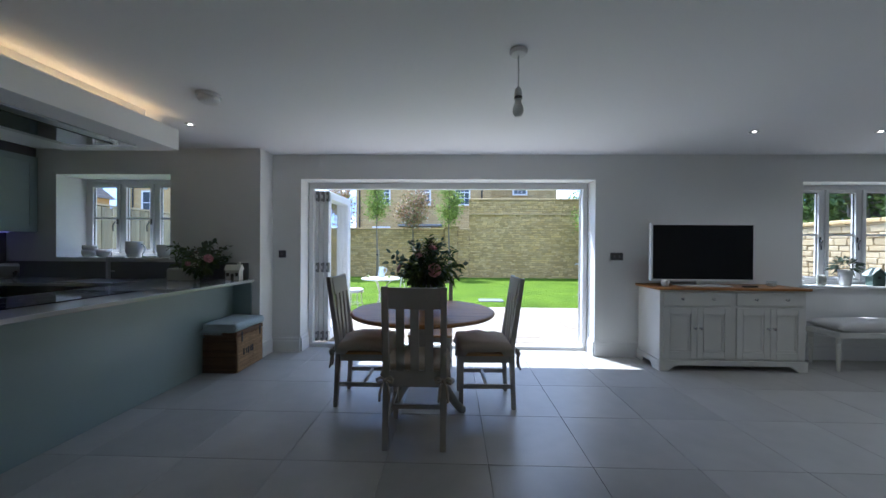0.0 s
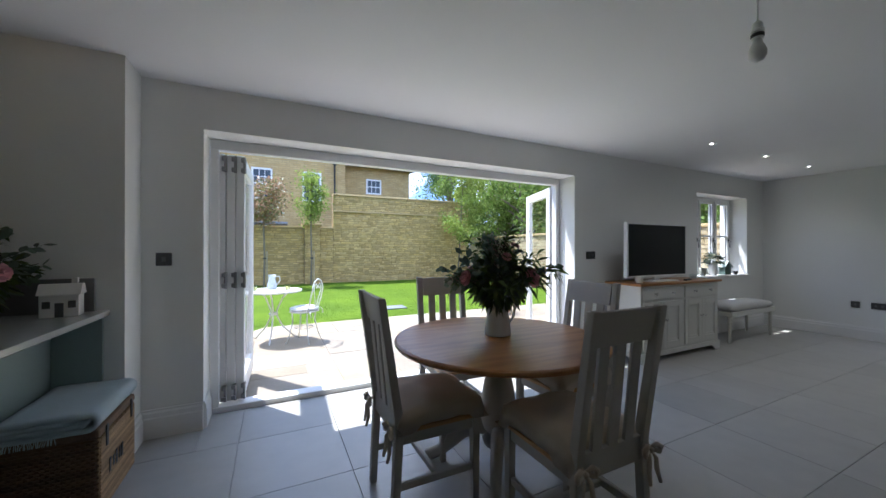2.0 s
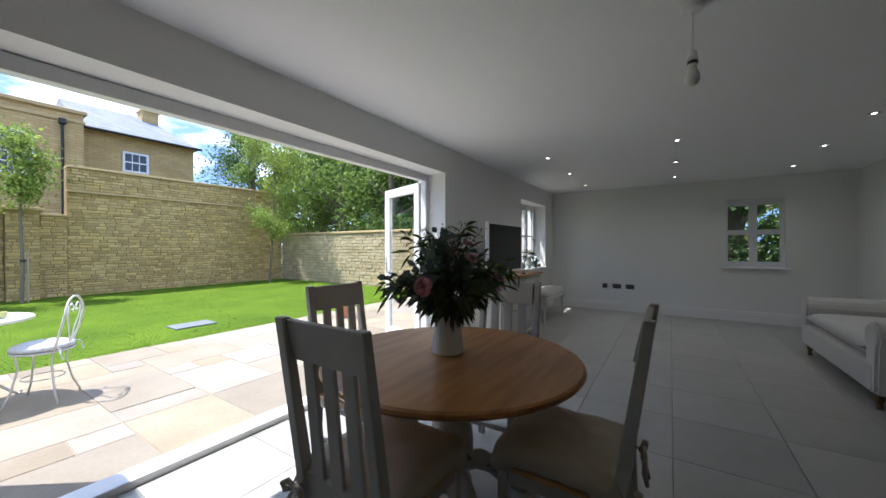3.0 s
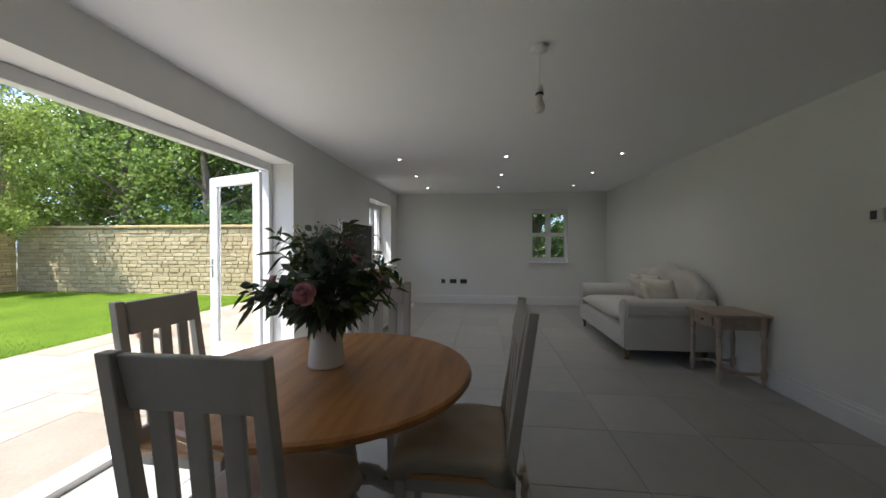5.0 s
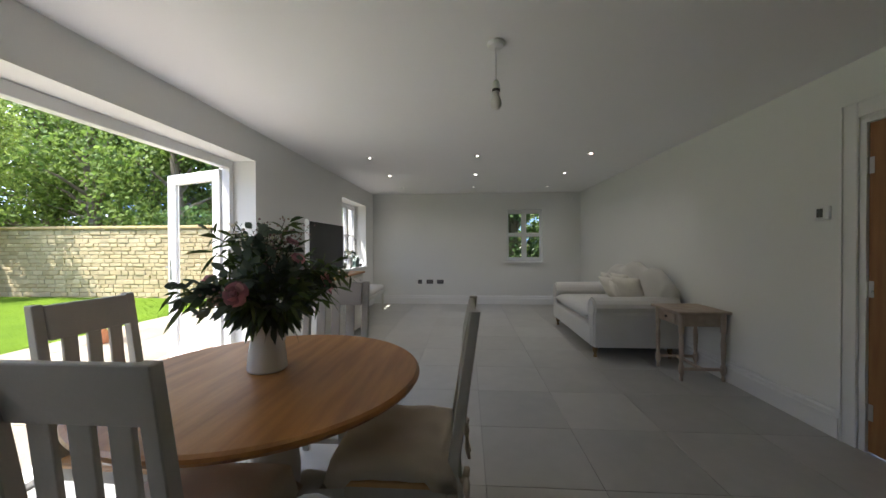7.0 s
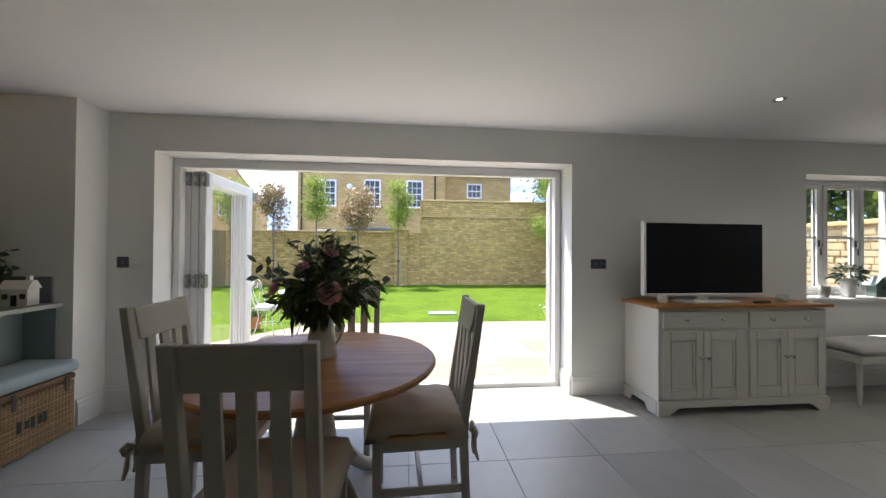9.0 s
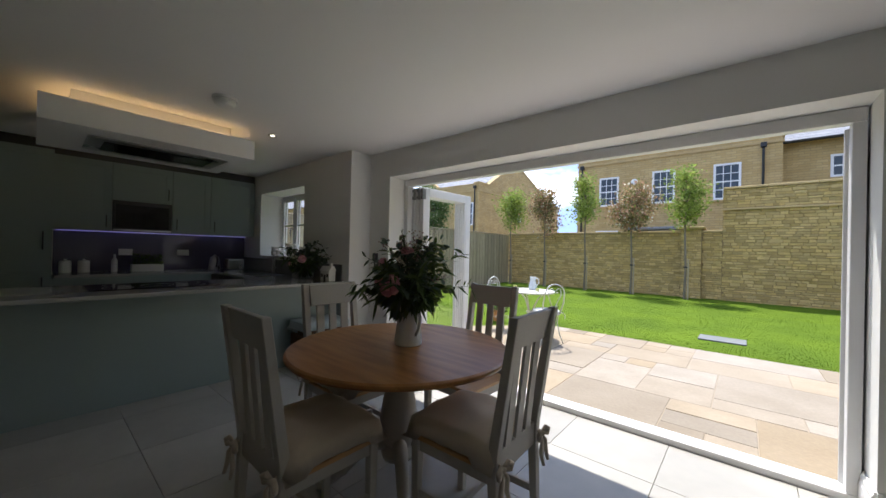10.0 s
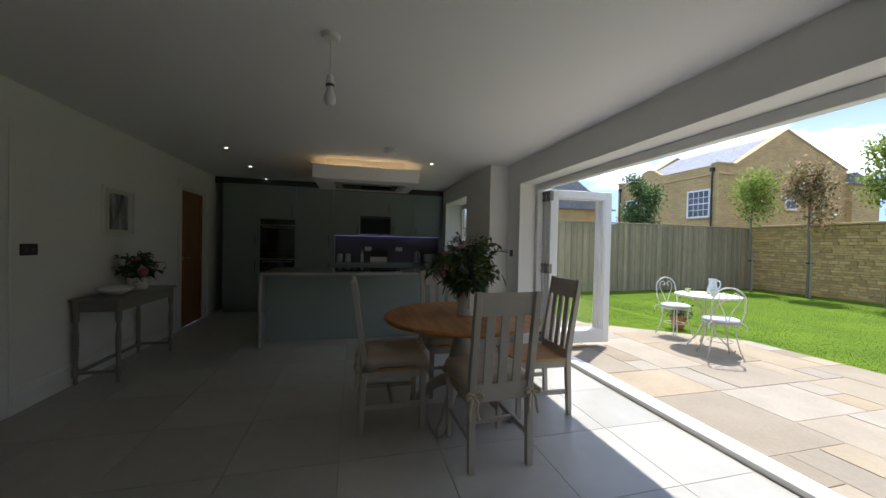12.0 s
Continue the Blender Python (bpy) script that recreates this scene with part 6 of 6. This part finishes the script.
for k in range(nrow):
    z = 0.012 + k * (BH - 0.06) / nrow
    ring = []
    n = 20
    for i in range(n + 1):
        w = 0.004 * (1 if (i + k) % 2 else -1)
        ring.append((BW * i / n, w, z))
    tube(ring, 0.0065, 5, bm)
    ring = [(BW + 0.004 * (1 if (i + k) % 2 else -1), BD * i / 14, z) for i in range(15)]
    tube(ring, 0.0065, 5, bm)
part("weave", bm, WICKER, bas)
bm = bmesh.new()
for k in range(20):
    x = 0.012 + (BD - 0.02) * k / 19
    tube([(BW + 0.006, x, 0.01), (BW + 0.006, x, BH - 0.05)], 0.006, 5, bm)
for k in range(22):
    z = 0.02 + k * (BH - 0.07) / 22
    tube([(BW + 0.012, 0.01, z), (BW + 0.012, BD - 0.01, z)], 0.005, 5, bm)
part("front_weave", bm, WICKER_L, bas, "lighter woven front")
bm = boxm(-0.008, BW + 0.014, -0.008, BD + 0.008, BH - 0.045, BH, bevel=0.014, seg=2)
part("lid", bm, WICKER, bas)
for y in (0.07, BD - 0.07):
    part("strap", boxm(BW + 0.015, BW + 0.021, y - 0.013, y + 0.013, BH - 0.11, BH - 0.005, bevel=0.003), PIPE, bas, "dark leather strap")
for y, h in ((0.10, 0.07), (0.145, 0.05), (0.18, 0.07), (0.225, 0.06), (0.255, 0.07)):
    part("stencil", boxm(BW + 0.0185, BW + 0.0205, y - 0.011, y + 0.011, 0.2 - h / 2, 0.2 + h / 2), PIPE, bas, "black stencilled mark")
bl = thing("blanket", pose(BX0, BY0, BH), "folded pale blue woollen blanket on the hamper", "blanket")


def fold_line():
    """The middle line of the sheet, seen from its end: three passes joined by round turns."""
    out = [(-0.02 + 0.34 * i / 10, 0.011) for i in range(11)]
    out += [(0.322 + 0.034 * math.sin(radians(g)), 0.045 - 0.034 * math.cos(radians(g))) for g in range(20, 180, 20)]
    out += [(0.32 - 0.30 * i / 10, 0.079) for i in range(11)]
    inner = [(0.30 - 0.28 * i / 10, 0.034) for i in range(11)]
    inner = inner[::-1] + [(0.302 + 0.011 * math.sin(radians(g)), 0.045 - 0.011 * math.cos(radians(g))) for g in range(30, 180, 30)] + [(0.30 - 0.28 * i / 10, 0.056) for i in range(11)]
    return out, inner


for line in fold_line():
    bm = bmesh.new()
    rows = []
    half = 0.0095
    for j in range(15):
        y = -0.03 + (BD + 0.05) * j / 14
        top, low = [], []
        for i, (x, z) in enumerate(line):
            p0, p1 = line[max(i - 1, 0)], line[min(i + 1, len(line) - 1)]
            tx, tz = p1[0] - p0[0], p1[1] - p0[1]
            ln = math.hypot(tx, tz)
            nx, nz = -tz / ln * half, tx / ln * half
            sag = 0.008 * noise.noise(Vector((x * 6, y * 6, 1))) * (z > 0.02) + 0.004 * noise.noise(Vector((x * 18, y * 18, 5))) * (z > 0.06)
            dy = 0.008 * noise.noise(Vector((x * 9, z * 20, j // 13 * 4.0))) * (j in (0, 14))
            top.append(bm.verts.new((x + nx, y + dy, z + nz + sag)))
            low.append(bm.verts.new((x - nx, y + dy, max(0.001, z - nz + sag))))
        rows.append(top + low[::-1])
    for r0, r1 in zip(rows, rows[1:]):
        for k in range(len(r0)):
            j = (k + 1) % len(r0)
            bm.faces.new((r0[k], r0[j], r1[j], r1[k]))
    for r0 in (rows[0], rows[-1]):
        n = len(r0) // 2
        for k in range(n - 1):
            bm.faces.new((r0[k], r0[k + 1], r0[-2 - k], r0[-1 - k]))
    bmesh.ops.recalc_face_normals(bm, faces=bm.faces)
    part("fold", bm, BLANKET, bl, smooth=True)
bm = bmesh.new()
rs = random.Random(2)
for i in range(40):
    x = -0.02 + 0.24 * i / 39
    tube([(x, -0.028, 0.011), (x + rs.uniform(-.004, .004), -0.042, 0.004), (x + rs.uniform(-.006, .006), -0.045, -0.02)], 0.0016, 4, bm)
part("fringe", bm, BLANKET, bl, "short wool fringe")

orn = thing("house_ornament", pose(-2.45, 3.95, WT, 0, 0, 8) @ Matrix.Diagonal((1.35, 1.35, 1.35, 1)), "small white pottery cottage candle house", "ornament")
part("body", boxm(-0.055, 0.055, -0.035, 0.035, 0, 0.085, bevel=0.002), CERAMIC, orn)
part("roof", prism([(-0.042, 0.0855), (0.042, 0.0855), (0.012, 0.128), (-0.012, 0.128)], -0.062, 0.062, "x", 0.002), CERAMIC, orn)
part("chimney", boxm(0.028, 0.046, -0.01, 0.01, 0.1285, 0.15), CERAMIC, orn)
for x in (-0.035, 0.035):
    part("window", boxm(x - 0.011, x + 0.011, -0.037, -0.0352, 0.035, 0.062), DARK, orn, "dark window opening")
part("door", boxm(-0.012, 0.012, -0.037, -0.0352, 0.0, 0.055), DARK, orn, "dark door opening")

# ---- sink side ----
tap = thing("tap", pose(-3.93, 3.98, WT), "square chrome kitchen mixer tap", "tap")
part("post", boxm(-0.016, 0.016, -0.016, 0.016, 0, 0.23, bevel=0.003), STEEL, tap)
part("spout", boxm(-0.012, 0.19, -0.012, 0.012, 0.231, 0.25, bevel=0.003), STEEL, tap)
part("lever", boxm(0.017, 0.075, -0.007, 0.007, 0.08, 0.095, bevel=0.002), STEEL, tap)
sink = thing("sink", pose(-3.75, 3.74, WT), "undermounted steel kitchen sink with drainer rim", "sink")
# flat plate; the hollow bowl's shade is put into its dark colour
part("bowl", boxm(-0.3, 0.3, -0.2, 0.2, 0.0005, 0.004, bevel=0.001), mat("sink_shadow", (0.10, 0.10, 0.105), 0.3, 0.9, var=0.05, bump=0), sink)
part("rim", boxm(-0.31, 0.31, -0.21, -0.2005, 0.0005, 0.005, bevel=0.001), STEEL, sink)


def cup(x, y, z, r, h, label, handle=True, name="cup", mt=None):
    c = thing(name, pose(x, y, z), label, name)
    part("body", lathe([(0, 0), (r * 0.7, 0), (r * 0.8, h * 0.05), (r, h * 0.5), (r * 0.97, h), (r * 0.9, h), (r * 0.92, h * 0.5), (0, h * 0.1)], 24), mt or CERAMIC, c, smooth=True)
    if handle:
        part("handle", tube(arc(r * 0.92, 0, h * 0.5, h * 0.3, -80, 80, 7, "xz", h * 0.34), r * 0.1, 8), CERAMIC, c, smooth=True)
    return c


SZ = KWZ0 + 0.02
cup(-4.40, 4.22, SZ, 0.075, 0.08, "white ceramic teacup on the window sill")
cup(-4.40, 4.22, SZ + 0.075, 0.072, 0.065, "white ceramic teacup stacked on another")
cup(-4.2, 4.2, SZ, 0.072, 0.09, "white ceramic teacup on the window sill")
cup(-3.83, 4.2, SZ, 0.085, 0.19, "white ceramic jug on the kitchen window sill", name="jug")
cup(-3.45, 4.2, SZ, 0.085, 0.15, "white lidded ceramic pot on the window sill", False, name="pot")
dish = thing("dish", pose(-3.65, 4.2, SZ), "small flat white dish on the window sill", "dish")
part("dish", lathe([(0, 0), (0.05, 0), (0.08, 0.015), (0.078, 0.018), (0.05, 0.006), (0, 0.006)], 24), CERAMIC, dish)
for y in (1.98, 2.14):
    j = thing("storage_jar", pose(-5.05, y, WT), "white ceramic storage jar with a lid", "jar", "storage jars")
    part("body", lathe([(0, 0), (0.05, 0), (0.056, 0.01), (0.056, 0.13), (0.05, 0.135), (0, 0.135)], 20), CERAMIC, j)
    part("lid", lathe([(0, 0.136), (0.053, 0.136), (0.05, 0.15), (0.012, 0.155), (0.014, 0.17), (0, 0.172)], 20), CERAMIC, j)
pb = thing("bottle", pose(-5.05, 2.42, WT), "slim pale bottle on the worktop", "bottle")
part("body", lathe([(0, 0), (0.03, 0), (0.032, 0.01), (0.032, 0.15), (0.012, 0.19), (0.012, 0.23), (0, 0.23)], 16), CERAMIC, pb)
pl = thing("planter", pose(-5.02, 2.75, WT), "white trough planter with dark herbs", "planter")
part("trough", boxm(-0.06, 0.06, -0.17, 0.17, 0, 0.1, bevel=0.006), CERAMIC, pl)
rs = random.Random(6)
part("herbs", leaf_cloud([(rs.uniform(-.06, .06), rs.uniform(-.16, .16), 0.1 + rs.random() ** 1.5 * 0.13) for _ in range(420)], 0.035, rs), SPRIG, pl)
kt = thing("kettle", pose(-5.0, 3.55, WT), "steel kettle on the worktop", "kettle")
part("body", lathe([(0, 0), (0.075, 0), (0.08, 0.02), (0.07, 0.14), (0.055, 0.2), (0.02, 0.215), (0.02, 0.23), (0, 0.235)], 24), STEEL, kt, smooth=True)
part("handle", tube([(0.05, 0, 0.2), (0.11, 0, 0.2), (0.12, 0, 0.12), (0.075, 0, 0.05)], 0.01, 8), PIPE, kt)
ts = thing("toaster", pose(-5.0, 3.85, WT), "small steel toaster on the worktop", "toaster")
part("body", boxm(-0.08, 0.08, -0.14, 0.1, 0.008, 0.17, bevel=0.025, seg=3), STEEL, ts)
part("slot", boxm(-0.02, 0.02, -0.1, 0.07, 0.1705, 0.173), PIPE, ts)
bt = thing("bread_box", pose(-3.02, 3.94, WT), "low cream bread box against the upstand", "bread box")
part("box", boxm(-0.14, 0.14, -0.08, 0.08, 0, 0.13, bevel=0.02, seg=2), CREAM, bt)
for y in (2.55, 3.2):
    p_ = thing("wall_plate", pose(X0 + 0.0125, y, 1.17, 0, 0, -90 + 180), "white double socket on the splashback", "socket", "wall plates")
    part("plate", boxm(-0.073, 0.073, 0, 0.008, -0.043, 0.043, bevel=0.002), PLASTIC, p_).matrix_basis = pose(0, 0, 0, 0, 0, 180)

# ---- sill and sideboard ornaments ----
S2 = TWZ0 + 0.03
cup(4.42, 4.44, S2, 0.045, 0.12, "grey-green candle pot on the window sill", False, "candle pot", mat("sage_pot", (0.33, 0.34, 0.29), 0.5, var=0.06))
vs_ = thing("vase", pose(4.70, 4.44, S2), "tall white ceramic vase on the window sill", "vase")
part("body", lathe([(0, 0), (0.045, 0), (0.05, 0.01), (0.058, 0.1), (0.066, 0.19), (0.061, 0.19), (0.05, 0.09), (0, 0.03)], 24), CERAMIC, vs_, smooth=True)
fl = thing("bouquet", pose(4.70, 4.44, S2 + 0.18), "white flowers with grey-green leaves in a vase", "flowers")
rs = random.Random(31)
bm = bmesh.new()
for k in range(9):
    a = rs.uniform(0, 6.28)
    rose(bm, Vector((math.cos(a) * rs.uniform(.02, .1), math.sin(a) * rs.uniform(.02, .08), rs.uniform(.06, .14))), rs.uniform(.026, .04), rs)
part("white_blossom", bm, WHITEFL, fl)
bm = bmesh.new()
for k in range(120):
    d = Vector((rs.gauss(0, 1), rs.gauss(0, .7), rs.gauss(0.2, .5))).normalized()
    blade_leaf(bm, Vector((d.x * .09, d.y * .07, 0.06 + d.z * .06)), d, rs.uniform(.05, .11), rs.uniform(.007, .013), rs, .2)
part("foliage", bm, EUCA, fl)
bh = thing("bird_house", pose(5.06, 4.45, S2, 0, 0, -12), "small dark green wooden bird house with a pointed roof", "bird house")
GREENP = mat("green_paint", (0.075, 0.12, 0.10), 0.6, var=0.12)
part("body", prism([(-0.06, 0), (0.06, 0), (0.06, 0.13), (0, 0.2), (-0.06, 0.13)], -0.05, 0.05, "y", 0.002), GREENP, bh)
for s in (-1, 1):
    part("roof", prism([(0, 0.203), (s * 0.085, 0.115), (s * 0.085, 0.127), (0, 0.218)], -0.065, 0.065, "y"), mat("pale_roof", (0.42, 0.50, 0.46), 0.6, var=0.1), bh, "pale green roof board")
part("hole", lathe([(0, 0), (0.017, 0), (0.017, 0.002), (0, 0.002)], 16, None, pose(0, -0.0505, 0.1, 90)), PIPE, bh)
cup(5.3, 4.42, S2, 0.035, 0.05, "small grey tealight holder on the window sill", False, "candle holder", DARK)
cup(2.31, 3.99, 0.886, 0.042, 0.07, "white ceramic tealight holder on the sideboard", False, "candle holder")
gl_ = thing("glass_candle", pose(3.52, 4.08, 0.886), "small clear glass candle holder on the sideboard", "candle holder")
part("glass", lathe([(0, 0), (0.045, 0), (0.047, 0.06), (0.043, 0.06), (0.041, 0.006), (0, 0.006)], 20), CLEARGL, gl_)
part("wax", lathe([(0, 0.0065), (0.04, 0.0065), (0.04, 0.03), (0, 0.03)], 20), CERAMIC, gl_)
rm = thing("remote_control", pose(3.2, 3.97, 0.886, 0, 0, 12), "slim black television remote", "remote control")
part("body", boxm(-0.085, 0.085, -0.02, 0.02, 0, 0.016, bevel=0.005, seg=2), PIPE, rm)
part("keys", boxm(-0.06, 0.06, -0.012, 0.012, 0.0162, 0.018), DARK, rm)


# ---- garden furniture ----
gt = thing("garden_table", pose(-1.42, 6.98, PZ), "round white metal garden table with curled iron legs", "garden table")
part("top", lathe([(0, 0.69), (0.37, 0.69), (0.38, 0.697), (0.38, 0.712), (0.37, 0.718), (0, 0.718)], 48), IRON, gt)
for k in range(3):
    pts = [(0.24, 0, 0.69), (0.13, 0, 0.6), (0.045, 0, 0.42), (0.05, 0, 0.33), (0.13, 0, 0.18), (0.25, 0, 0.06), (0.31, 0, 0.0), (0.33, 0, 0.015), (0.325, 0, 0.035)]
    part("leg", tube(pts, 0.011, 8), IRON, gt, smooth=True).matrix_basis = pose(0, 0, 0, 0, 0, 120 * k + 20)
part("collar", lathe([(0.035, 0.36), (0.06, 0.36), (0.06, 0.39), (0.035, 0.39)], 20), IRON, gt)


def garden_chair(m):
    c = thing("garden_chair", m, "white wrought-iron bistro chair with a padded round seat", "garden chair", "garden chairs")
    part("seat_ring", tube([(0.19 * math.cos(radians(a)), 0.19 * math.sin(radians(a)), 0.43) for a in range(0, 361, 15)], 0.008, 8, None, False), IRON, c)
    part("seat", lathe([(0, 0.424), (0.18, 0.424), (0.185, 0.43), (0.18, 0.436), (0, 0.436)], 28), IRON, c)
    for x, y in ((0.14, 0.13), (-0.14, 0.13), (0.15, -0.12), (-0.15, -0.12)):
        part("leg", tube([(x * 0.9, y * 0.9, 0.43), (x * 0.82, y * 0.82, 0.3), (x * 1.05, y * 1.05, 0.12), (x * 1.3, y * 1.35, 0.0)], 0.008, 7), IRON, c, smooth=True)
    outer = [(-0.15, -0.12, 0.43), (-0.175, -0.17, 0.6)] + [(0.17 * math.cos(radians(a)), -0.2, 0.72 + 0.16 * math.sin(radians(a))) for a in range(170, 9, -16)] + [(0.175, -0.17, 0.6), (0.15, -0.12, 0.43)]
    bm = tube(outer, 0.009, 8)
    for s in (-1, 1):
        heart = [(0, -0.165, 0.45), (s * 0.05, -0.18, 0.6), (s * 0.11, -0.195, 0.72), (s * 0.1, -0.2, 0.8), (s * 0.055, -0.202, 0.82), (s * 0.015, -0.2, 0.785), (s * 0.03, -0.2, 0.75), (s * 0.05, -0.2, 0.765)]
        tube(heart, 0.006, 7, bm)
    part("back", bm, IRON, c, smooth=True)
    part("stretcher", tube([(0.13 * math.cos(radians(a)), 0.13 * math.sin(radians(a)), 0.2) for a in range(0, 361, 20)], 0.005, 6, None, False), IRON, c)
    return c


def round_pad(m):
    c = thing("chair_pad", m, "round grey-and-white checked seat pad", "cushion", "garden chair pads")
    part("pad", lathe([(0, 0.437), (0.17, 0.437), (0.195, 0.455), (0.19, 0.48), (0.15, 0.495), (0, 0.498)], 32), SEATPAD, c, smooth=True)
    bm = bmesh.new()
    for s in (-1, 1):
        tube([(s * 0.14, -0.12, 0.46), (s * 0.17, -0.17, 0.455), (s * 0.2, -0.18, 0.42), (s * 0.19, -0.19, 0.37)], 0.006, 6, bm)
    part("tie", bm, SEATPAD, c)
    return c


GC = (pose(-1.98, 7.06, PZ, 0, 0, -95), pose(-1.03, 6.72, PZ, 0, 0, 60))
g0 = garden_chair(GC[0])
copy_thing(g0, GC[1])
for m in GC:
    round_pad(m)
TT = PZ + 0.718
pj = thing("pitcher", pose(-1.44, 7.1, TT), "clear glass water pitcher on the garden table", "pitcher")
part("body", lathe([(0, 0.001), (0.06, 0.001), (0.066, 0.02), (0.062, 0.08), (0.045, 0.14), (0.05, 0.2), (0.056, 0.21), (0.05, 0.21), (0.04, 0.14), (0.056, 0.08), (0.058, 0.02), (0, 0.012)], 28), mat("cut_glass", (0.55, 0.6, 0.64), 0.12, var=0.25, scale=30, bump=0.1), pj, smooth=True)
part("handle", tube([(0.05, 0, 0.19), (0.1, 0, 0.18), (0.105, 0, 0.12), (0.06, 0, 0.06)], 0.008, 8), IRON, pj)
for x, y in ((-1.66, 6.92), (-1.24, 6.86)):
    t_ = thing("tumbler", pose(x, y, TT), "glass tumbler of lemon drink", "glass", "tumblers")
    part("glass", lathe([(0, 0.001), (0.034, 0.001), (0.038, 0.09), (0.035, 0.09), (0.031, 0.008), (0, 0.008)], 18), CLEARGL, t_)
    part("drink", lathe([(0, 0.009), (0.03, 0.009), (0.033, 0.055), (0, 0.055)], 18), mat("lemonade", (0.62, 0.58, 0.22), 0.2, var=0.04, bump=0), t_, "pale yellow drink")


def flower_pot(x, y, label, seed, flower=None, n=260):
    p = thing("plant_pot", pose(x, y, PZ), label, "plant pot", "terracotta pots")
    part("pot", lathe([(0, 0), (0.085, 0), (0.12, 0.17), (0.132, 0.17), (0.134, 0.21), (0.12, 0.21), (0.115, 0.19), (0, 0.185)], 28), TERRA, p)
    rs = random.Random(seed)
    pts = [(rs.gauss(0, .08), rs.gauss(0, .08), 0.19 + abs(rs.gauss(0, .1))) for _ in range(n)]
    part("leaves", leaf_cloud(pts, 0.06, rs), LEAF_G if flower else SPRIG, p)
    if flower:
        pts = [(rs.gauss(0, .11), rs.gauss(0, .11), 0.3 + abs(rs.gauss(0, .09))) for _ in range(150)]
        tagged(part("flowers", leaf_cloud(pts, 0.028, rs, ratio=1.0), flower, p), kind="stuff")
    return p


flower_pot(-2.42, 7.62, "terracotta pot with a small dark plant on the patio", 4)
LILAC = leaf_mat("lilac_petal", (0.55, 0.42, 0.62), (0.7, 0.66, 0.74))
flower_pot(2.8, 7.25, "terracotta pot of pale lilac flowers on the patio", 9, LILAC)


# ---- laid pieces ----
lay_tiles()
lay_slabs()
